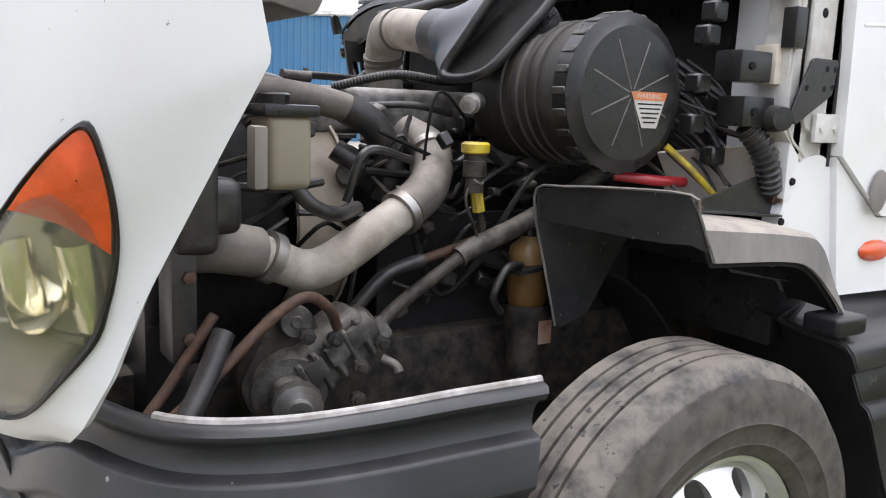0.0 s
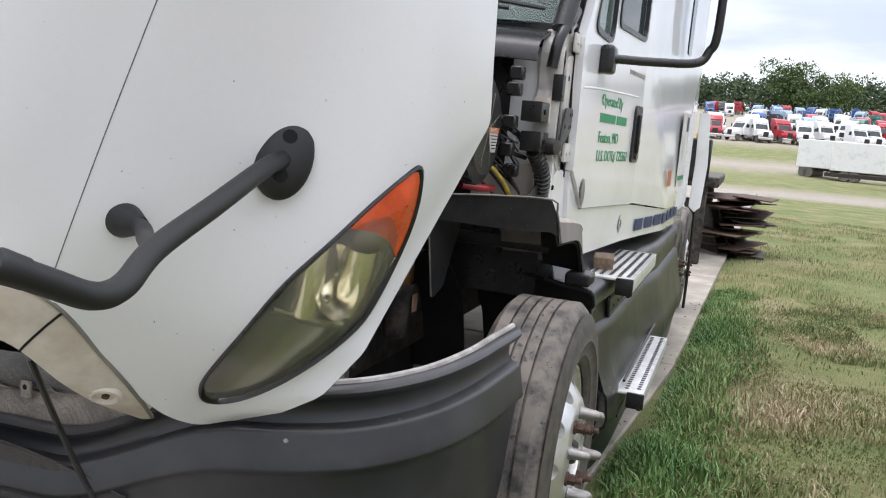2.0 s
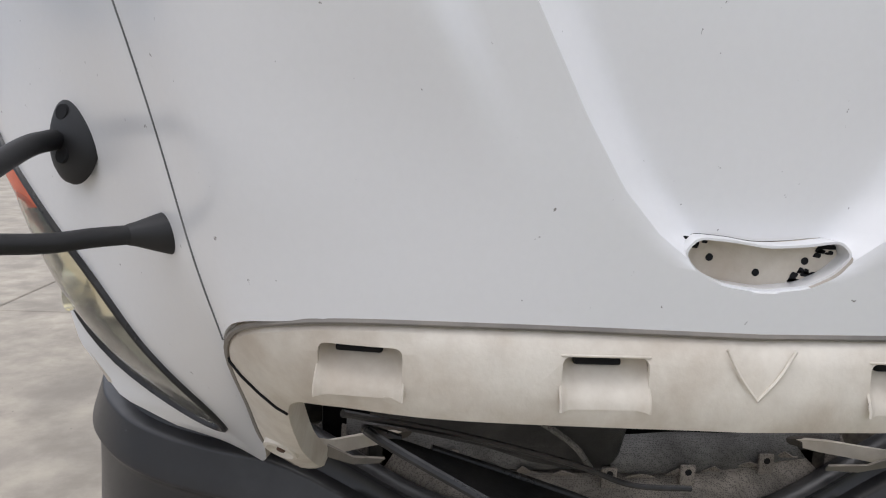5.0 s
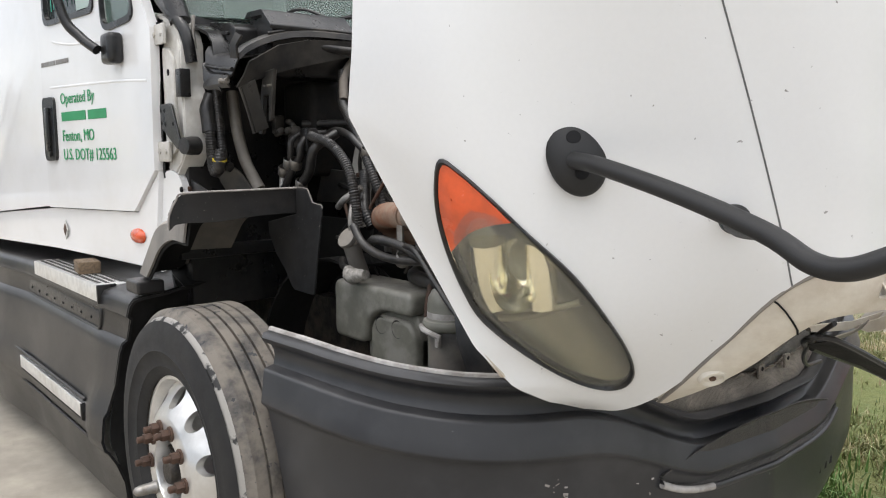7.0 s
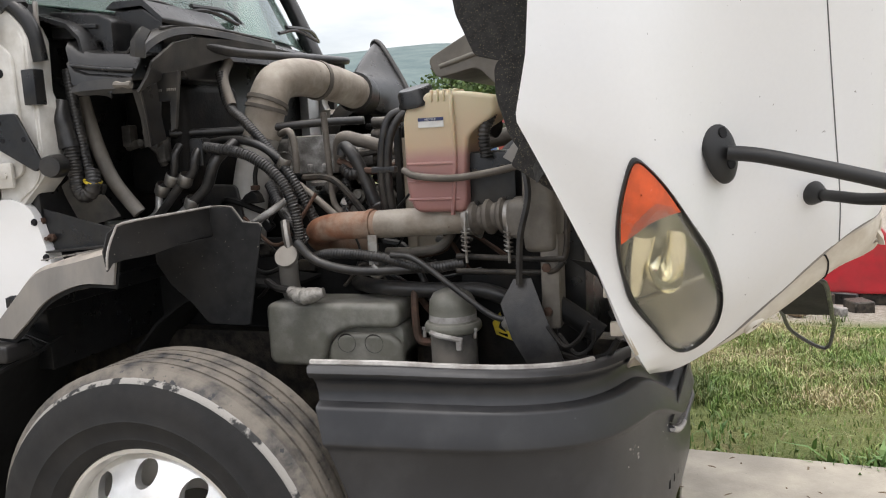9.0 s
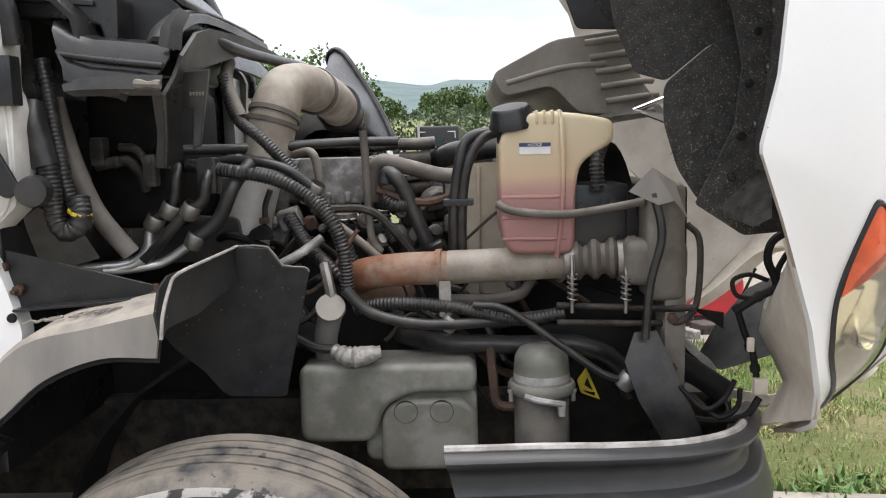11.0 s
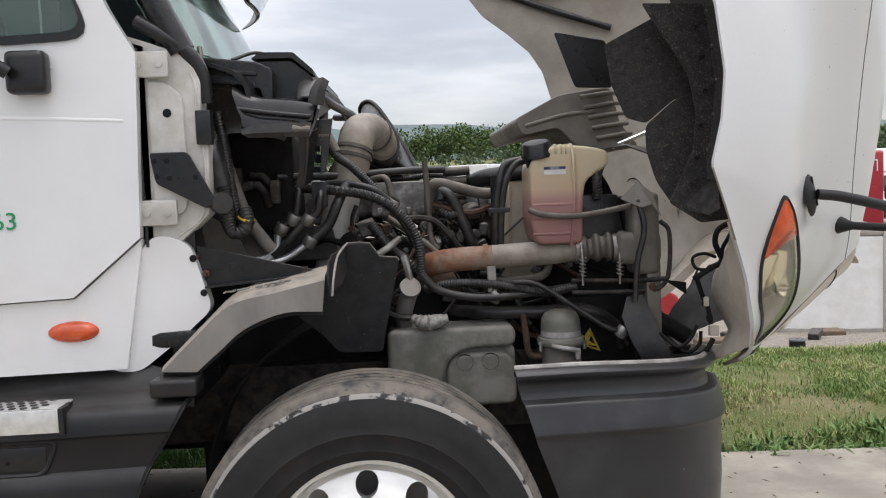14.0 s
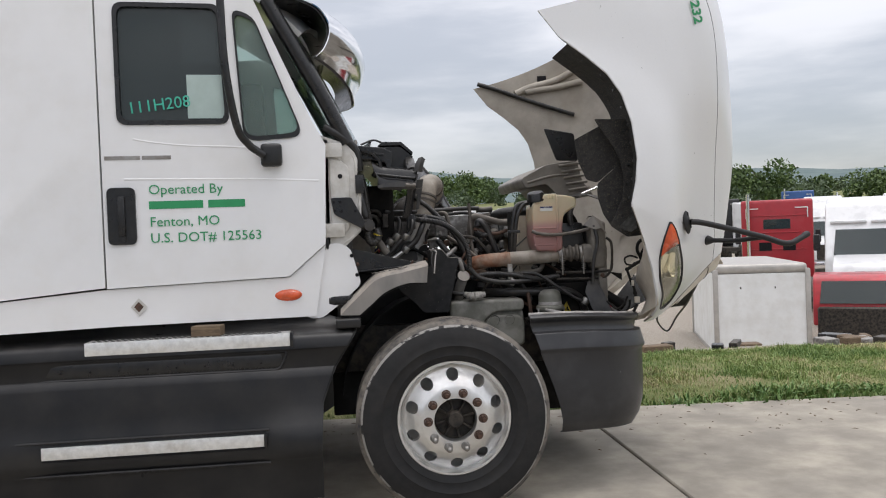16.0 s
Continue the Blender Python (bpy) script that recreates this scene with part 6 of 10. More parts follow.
# frame, axle and rear deck
for s in (1, -1):
    part("frame_rail", box((-2.6, s * .43, .78), (7.6, .09, .27), .01), "grime", truck, "grimy black frame rail")
# added dark walls block the view under the truck to the far side
for s in (1, -1):
    part("frame_horn", box((.74, s * .43, .62), (.92, .05, .56), .01), "oilblack", truck, "added dark underbody wall")
part("oil_pan", box((.35, 0, .58), (1.0, .55, .42), .05, 2), "oilblack", truck, "oily black oil pan")
part("front_axle", tube([(0, -.95, .5), (0, -.75, .44), (0, -.4, .42), (0, .4, .42), (0, .75, .44), (0, .95, .5)], .055, 10), "grime", truck, "grimy front axle beam")
part("deck", box((-5.3, 0, .98), (2.5, .9, .08), .01), "grime", truck, "grimy rear deck")
for s in (1, -1):
    part("deck_fairing", box((-4.08, s * 1.05, 1.5), (.06, .2, 1.0), .01), "black", truck, "black cab rear fairing")

# ---- engine bay ----
part("engine_block", box((.12, .0, 1.02), (.95, .5, .62), .04, 2), "oilblack", truck, "grimy dark engine block")
b = box((.14, -.02, 1.50), (.86, .46, .13), .03, 3)
for k in range(6):
    box((-.2 + k * .14, -.265, 1.47), (.05, .05, .1), .01, 2, b)
cover = part("valve_cover", b, "castgrey", truck, "dusty grey cast valve cover")
part("cover_rail", box((.138, -.296, 1.512), (.15, .03, .022), .005, 1, m=Matrix.Translation((.138, 0, 1.512)) @ Matrix.Rotation(-.12, 4, "Y") @ Matrix.Translation((-.138, 0, -1.512))), "castdark", cover, "notched rail")
for k in range(10):
    part("rail_tooth", box((.075 + .014 * k, -.313, 1.506 + .0017 * k), (.005, .008, .016), .001, 1), "oilblack", cover)
for x, z in ((.163, 1.532), (.19, 1.455), (.07, 1.55), (.085, 1.445), (.225, 1.56)):
    part("cover_bolt", lathe([(.014, 0), (.014, .006), (.009, .007), (.009, .016), (0, .017)], 10, m=orient((0, -1, 0), (x, -.30, z))), "steel", cover, "dull steel cover bolt")
part("cover_label", box((.13, -.2975, 1.475), (.045, .003, .02), .0005, 1), "paper", cover, "small worn white label", smooth=False)
part("oil_cap", lathe([(.045, 0), (.045, .012), (.036, .018), (0, .020)], 20, m=Matrix.Translation((.135, -.36, 1.40))), "castgrey", truck, "dusty round oil cap")
for x0, x1, z, r in ((.30, .40, 1.602, .018), (.30, .385, 1.555, .026), (.30, .385, 1.475, .024), (.31, .40, 1.435, .020)):
    part("injector_pipe", tube([(x0, -.28, z), ((x0 + x1) / 2, -.285, z), (x1, -.28, z + .003)], r, 14), "castdark" if r < .02 else "grime", truck, "dusty metal pipe end")
part("thermostat", lathe([(.05, 0), (.05, .02), (.042, .03), (.042, .06), (.03, .07), (0, .07)], 18, m=orient((.2, -1, .1), (.40, -.30, 1.43))), "castdark", truck, "dusty thermostat housing")
part("thin_cable", tube([(.40, -.33, 1.53), (.42, -.36, 1.51), (.425, -.37, 1.46), (.40, -.37, 1.42), (.36, -.36, 1.41)], .004, 6), "rubber", truck, "thin black cable")
part("thin_cable", tube([(.31, -.42, 1.42), (.34, -.46, 1.40), (.36, -.47, 1.36), (.33, -.46, 1.31)], .004, 6), "rubber", truck, "thin black cable")
part("shroud_side", sheet([[(.480, -.50, z), (.53, -.515, z + .004), (.60, -.52, z + .006)] for z in (1.20, 1.30, 1.40, 1.49, 1.545)], thick=.006), "shroud", truck, "dusty cream fan shroud side")
part("shroud_edge", box((.468, -.50, 1.40), (.022, .03, .36), .006, 2), "oilblack", truck, "black shroud flange")
part("shroud_rib", box((.52, -.518, 1.37), (.006, .01, .34), .002, 1), "shroud", truck, "moulded shroud rib")
part("upper_hose", tube([(.395, -.22, 1.545), (.45, -.25, 1.572), (.52, -.28, 1.582), (.62, -.31, 1.588), (.75, -.36, 1.56)], .032, 16), "rubber", truck, "wide black upper coolant hose")
part("hose_collar", tube([(.40, -.225, 1.549), (.42, -.235, 1.559)], .037, 16), "oilblack", truck, "black hose collar")
part("belt_cover", box((.34, -.30, 1.33), (.10, .08, .12), .03, 3), "grime", truck, "grimy accessory housing")
for x, y, z, r in ((.30, -.45, 1.365, .022), (.345, -.42, 1.35, .028), (.26, -.46, 1.345, .018), (.40, -.42, 1.36, .02), (.215, -.47, 1.40, .02), (.31, -.44, 1.42, .016)):
    part("fuel_fitting", lathe([(r, -.02), (r * 1.1, -.012), (r * 1.1, .006), (r * .7, .01), (r * .7, .022), (0, .024)], 6 if r < .02 else 14, m=orient((.2, -1, .35), (x, y, z))), "castdark" if r > .019 else "steel", truck, "grimy fuel fitting")
part("ribbed_hose", sweep(spline([(.27, -.48, 1.46), (.30, -.50, 1.44), (.335, -.50, 1.445)], 6), .018, 12, ribs=.003, pitch=.009), "rubber", truck, "short ribbed black hose")
part("ribbed_hose", sweep(spline([(.27, -.47, 1.425), (.275, -.48, 1.38), (.295, -.49, 1.345)], 6), .014, 12, ribs=.003, pitch=.009), "rubber", truck, "short ribbed black hose")
b = box((.13, -.36, 1.505), (.22, .05, .13), .015, 2)
for k in range(4):
    box((.05 + k * .055, -.39, 1.46), (.018, .02, .03), .004, 1, b)
part("engine_bracket", b, "castgrey", truck, "dusty cast engine bracket")
part("radiator", box((1.0, 0, 1.02), (.09, 1.16, .92), .01), "black", truck, "black radiator core")
for s in (1, -1):
    xo = -.035 if s < 0 else 0
    tank = box((.985 + xo, s * .70, 1.36), (.090, .12, .28), .025, 3)
    box((.965 + xo, s * .70, 1.31), (.15, .10, .11), .03, 3, tank)
    box((1.008 + xo, s * .70, 1.14), (.052, .10, .26), .012, 2, tank)
    # left tank takes the dark rubber colour to stand for its shade
    part("radiator_tank", tank, "tanktan" if s < 0 else "rubber", truck, "radiator side tank, dusty grey right and darkened left")
    for dz in (-.06, .06):
        part("tank_bolt", lathe([(.013, 0), (.013, .008), (.007, .010), (0, .010)], 6, m=orient((0, s, 0), (1.0 + xo, s * .751, 1.12 + dz))), "rustnut", truck)
# fan shroud
sh = []
for r, x in ((.30, .462), (.286, .458), (.28, .465), (.278, .53), (.285, .60), (.275, .605)):
    sh.append([Vector((x, .06 + r * math.cos(a), 1.195 + r * math.sin(a))) for a in [2 * math.pi * k / 36 for k in range(36)]])
part("fan_ring", sheet(sh, closed=True, thick=.008), "shroud", truck, "dusty tan fan shroud ring")
sh = []
for r, x in ((.28, .602), (.34, .64), (.42, .70), (.50, .80), (.53, .95)):
    sh.append([Vector((x, r * math.cos(a), 1.13 + r * .88 * math.sin(a))) for a in [2 * math.pi * k / 36 for k in range(36)]])
part("fan_shroud", sheet(sh, closed=True, thick=.008), "oilblack", truck, "oily black fan shroud")
fan = lathe([(.0, .04), (.08, .04), (.09, .0), (.09, -.05)], 20, m=orient((1, 0, 0), (.55, .06, 1.195)))
for k in range(9):
    a = 2 * math.pi * k / 9
    box((.55, .06 + .16 * math.cos(a), 1.195 + .16 * math.sin(a)), (.02, .19, .09), .004, 1, fan, Matrix.Rotation(a, 4, "X") @ Matrix.Rotation(.5, 4, "Y"))
part("fan", fan, "black", truck, "black engine fan")

# coolant bottle
bot = [(.585, 1.332), (.735, 1.332), (.744, 1.36), (.746, 1.48), (.756, 1.548), (.82, 1.585), (.835, 1.60), (.835, 1.645), (.775, 1.66), (.70, 1.668), (.64, 1.668), (.585, 1.64), (.566, 1.60), (.566, 1.40)]
b = prism(round_poly(bot, .03), "y", -.715, -.53, .024, seg=4)
reservoir = part("coolant_reservoir", b, "coolant", truck, "translucent amber coolant bottle part filled with pink coolant")
part("bottle_rib", tube([(.70, -.716, 1.325), (.715, -.718, 1.48), (.712, -.716, 1.65), (.712, -.6, 1.668)], .006, 8), "coolant", reservoir, "moulded bottle seam")
for k in range(4):
    part("bottle_rib", box((.655 + .018 * k, -.66, 1.655), (.007, .12, .034), .003, 1), "coolant", reservoir, "moulded bottle rib")
cap = lathe([(.056, -.012), (.057, -.004), (.052, .004), (.050, .03), (.044, .036), (.03, .034), (0, .036)], 12, m=orient((-.15, -.25, 1), (.600, -.675, 1.648)))
lathe([(.043, -.045), (.043, .002)], 16, cap, orient((-.15, -.25, 1), (.600, -.675, 1.648)))
for k in range(3):
    part("bottle_groove", tube([(.572, -.712, 1.37 + .05 * k), (.66, -.716, 1.37 + .05 * k), (.722, -.712, 1.37 + .05 * k)], .005, 8), "coolant", reservoir, "moulded bottle ridge")
part("reservoir_cap", cap, "black", reservoir, "black screw cap")
part("bottle_label", box((.650, -.7170, 1.583), (.074, .002, .027), .0005, 1), "paper", reservoir, "small white label", smooth=False)
part("label_band", box((.650, -.7190, 1.592), (.074, .002, .009), .0005, 1), "dark_ink", reservoir, "blue label band", smooth=False)
part("label_text", letters("NOTICE", .009, Matrix.Translation((.633, -.7205, 1.5888)) @ pose(0, 0, 0, 90, 0, 0), .0003), "paper", reservoir, "white label word", smooth=False)
part("bottle_hose", tube([(.56, -.715, 1.455), (.60, -.73, 1.438), (.70, -.735, 1.428), (.80, -.73, 1.437), (.90, -.74, 1.455)], .010, 10), "tanrubber", reservoir, "tan rubber vent hose")
part("bottle_bracket", box((.80, -.60, 1.40), (.15, .16, .19), .01), "black", truck, "black bottle bracket")
for x, z in ((.76, 1.44), (.84, 1.45), (.76, 1.35), (.84, 1.36)):
    part("bracket_bolt", lathe([(.009, 0), (.009, .006), (0, .007)], 6, m=orient((0, -1, 0), (x, -.68, z))), "grime", truck)
for dx in (0, .035):
    part("coolant_hose", tube([(.60 - dx, -.60, 1.63), (.53 - dx, -.62, 1.61), (.49 - dx * .6, -.63, 1.54), (.475 - dx * .6, -.62, 1.42), (.475 - dx * .6, -.58, 1.28)], .013, 10), "rubber", truck, "black rubber coolant hose")
part("hose_clip", box((.468, -.628, 1.455), (.075, .03, .018), .004), "black", truck, "black hose clip")
# torn heat wraps and strap by the bottle
part("torn_flap", sheet([[(.84, -.66, 1.655), (.90, -.70, 1.66), (.97, -.72, 1.63), (1.0, -.72, 1.56)], [(.82, -.55, 1.66), (.90, -.56, 1.68), (1.0, -.6, 1.655), (1.04, -.62, 1.56)]], thick=.004), "rubber", truck, "torn black rubber flap")
part("torn_flap", sheet([[(.86, -.76, 1.48), (.91, -.78, 1.535), (.96, -.78, 1.50)], [(.92, -.80, 1.45), (.955, -.80, 1.46), (.985, -.80, 1.42)]], thick=.004), "greyplastic", truck, "torn grey felt flap")
part("rubber_strap", tube([(.915, -.775, 1.475), (.93, -.79, 1.38), (.905, -.79, 1.27), (.895, -.785, 1.14)], .010, 6), "rubber", truck, "hanging black rubber strap")
part("torn_cover", sheet([[(.875, -.76, 1.15), (.925, -.77, 1.155)], [(.845, -.80, 1.09), (.965, -.80, 1.06)], [(.875, -.815, 1.0), (1.01, -.815, .95)], [(.94, -.82, .89), (1.05, -.80, .86)]], thick=.006), "rubber", truck, "torn black rubber cover", angle=20)
part("duct_tube", tube([(.938, -.70, 1.092), (1.009, -.71, 1.051), (1.10, -.72, .99)], .030, 14), "oilblack", truck, "black plastic duct tube")
part("brace_plate", prism([(1.02, 1.195), (1.10, 1.182), (1.10, 1.14)], "y", -.705, -.70, .001, seg=1), "oilblack", truck, "black brace plate")
for dx, dz in ((0, 0), (.03, -.02)):
    part("rubber_web", tube([(.97 + dx, -.80, 1.03 + dz), (1.02 + dx, -.83, .985 + dz), (1.06 + dx, -.84, 1.01 + dz), (1.085 + dx * .4, -.84, 1.055 + dz)], .006, 8), "oilblack", truck, "black rubber lead")
part("corrugated_hose", sweep(spline([(.80, -.7, 1.48), (.797, -.70, 1.55), (.815, -.68, 1.60)], 6), .016, 12, ribs=.003, pitch=.009), "rubber", truck, "short corrugated hose")

# horizontal tan pipe on the right with rusty bend, bellows and clamps
pipe_r = tube([(.33, -.36, 1.19), (.20, -.48, 1.22), (.21, -.57, 1.265), (.30, -.615, 1.287), (.44, -.63, 1.293)], .042, 18)
part("exhaust_pipe", pipe_r, "rust", truck, "rusty curved metal pipe")
tan_pipe = part("charge_pipe", tube([(.44, -.63, 1.293), (.6, -.645, 1.30), (.76, -.66, 1.31)], .042, 18), "pipe", truck, "dusty tan metal pipe")
part("pipe_collar", tube([(.41, -.627, 1.292), (.425, -.629, 1.2925)], .047, 18), "rust", tan_pipe, "rusty pipe collar")
part("bellows", sweep(spline([(.74, -.66, 1.31), (.86, -.68, 1.317), (.95, -.69, 1.32)], 6), .045, 18, ribs=.012, pitch=.034), "tanrubber", truck, "dusty rubber bellows")
for x in (.735, .86):
    part("hose_clamp", tube([(x - .012, -.66 - (x - .735) * .16, 1.31), (x + .012, -.662 - (x - .735) * .16, 1.3105)], .050, 18), "steel", truck, "steel band clamp")
    part("clamp_bolt", tube([(x, -.715 - (x - .735) * .1, 1.33), (x, -.725 - (x - .735) * .1, 1.27), (x, -.72 - (x - .735) * .1, 1.19)], .0045, 6), "steel", truck, "long clamp bolt")
    part("clamp_spring", sweep([Vector((x + .011 * math.cos(a), -.725 - (x - .735) * .1 + .011 * math.sin(a), 1.285 - .0011 * i)) for i, a in enumerate([k * .55 for k in range(60)])], .0025, 5), "steel", truck, "steel clamp spring")
part("pipe_hanger", box((.43, -.665, 1.22), (.03, .01, .09), .003), "steel", truck, "steel pipe hanger")

# washer tank
wt = round_poly([(.06, 1.06), (.505, 1.06), (.505, .985), (.34, .985), (.27, .95), (.245, .86), (.06, .86)], .035, 6)
b = prism(wt, "y", -.685, -.52, .022, seg=5)
tank = part("washer_tank", b, "tank", truck, "dusty grey green washer bottle")
part("tank_swell", prism(round_poly([(.262, .925), (.30, .965), (.47, .965), (.505, .93), (.505, .78), (.262, .78)], .03, 5), "y", -.672, -.53, .024, seg=5), "tank", tank, "moulded lower swelling")
part("tank_channel", prism(round_poly([(.22, .99), (.505, .99), (.505, .80), (.22, .80)], .03), "y", -.652, -.53, .01), "tank", tank, "moulded channel")
for x in (.325, .415):
    part("tank_dimple", lathe([(.030, .002), (.024, -.002), (.018, -.008), (0, -.009)], 20, m=orient((0, -1, 0), (x, -.671, .935))), "rubber", tank, "round dimple")
neck = tube([(.12, -.60, 1.05), (.125, -.63, 1.12), (.145, -.665, 1.19)], .03, 14)
part("filler_neck", neck, "greyplastic", tank, "grey filler neck")
part("filler_cap", lathe([(.036, 0), (.038, .006), (.036, .016), (.01, .018), (0, .018)], 20, m=orient((.1, -.75, .5), (.147, -.672, 1.20))), "greyplastic", tank, "grey filler cap")
part("cap_mount", tube([(.13, -.64, 1.31), (.14, -.655, 1.27), (.15, -.66, 1.22)], .014, 8), "steel", tank, "small steel mount")
part("foil_wrap", tube([(.15, -.68, 1.10), (.20, -.70, 1.085), (.27, -.69, 1.095)], lambda f: .014 + .012 * math.sin(f * 3.1) + .003 * math.sin(f * 40), 10), "foil", truck, "frayed silver foil wrap")
part("foil_hose", tube([(.05, -.64, 1.12), (.10, -.67, 1.105), (.16, -.685, 1.10)], .012, 8), "rubber", truck, "black rubber hose")

# filter canister with warning label
CAN = Matrix.Translation((.666, -.66, .86))
can = lathe([(.0, .246), (.03, .243), (.055, .232), (.066, .212), (.069, .19), (.069, .155), (.073, .150), (.073, .146)], 36, m=CAN)
canister = part("filter_canister", can, "tank", truck, "dusty grey filter canister with clamp band")
part("canister_rust", lathe([(.0698, .150), (.0700, .165), (.0696, .172)], 36, m=CAN), "paleedge", canister, "flaking pale paint at the rim")
low = [(.068, .125)]
for k in range(40):
    low.append((.0685 + (.0006 if k % 2 else 0), .12 - .006 * k))
part("canister_body", lathe(low + [(.05, -.13), (0, -.13)], 36, m=CAN), "greydust", canister, "dusty grey streaked canister body")
part("canister_band", lathe([(.070, .118), (.080, .122), (.084, .130), (.084, .140), (.080, .147), (.070, .150)], 36, m=CAN), "tank", canister, "clamp band")
part("band_latch", tube([(.62, -.735, .99), (.65, -.748, .984), (.70, -.745, .974), (.712, -.738, .97)], .008, 8), "paleedge", canister, "pale band latch")
part("latch_grip", box((.706, -.742, .958), (.018, .014, .034), .003, 1), "paleedge", canister, "pale latch grip")
for dx in (-.078, .074):
    part("band_bolt", lathe([(.010, 0), (.010, .008), (.006, .009), (.006, .03), (0, .031)], 8, m=orient((0, -.2, -1), (.666 + dx, -.69, .995))), "steel", canister)
part("canister_fitting", tube([(.60, -.66, .94), (.555, -.655, .95), (.545, -.65, 1.02), (.54, -.63, 1.09)], .012, 8), "rustnut", truck, "rusty fitting")
part("warning_sign", prism([(.764, .985), (.788, 1.018), (.824, .932), (.774, .950)], "y", -.585, -.582), "yellow", truck, "yellow warning sticker on a black plate", smooth=False)
part("warning_mark", prism([(.783, .972), (.790, .992), (.805, .957)], "y", -.5875, -.5855), "gapdark", truck, "black warning mark", smooth=False)
for k in range(3):
    part("warning_line", prism([(.783 + .004 * k, .958 - .002 * k), (.810, .946 + .003 * k), (.8095, .943 + .003 * k), (.783 + .004 * k, .954 - .002 * k)], "y", -.5873, -.5853), "gapdark", truck, "unreadable warning line", smooth=False)
part("side_plate", box((.84, -.56, .96), (.34, .03, .34), .01), "oilblack", truck, "black side plate")

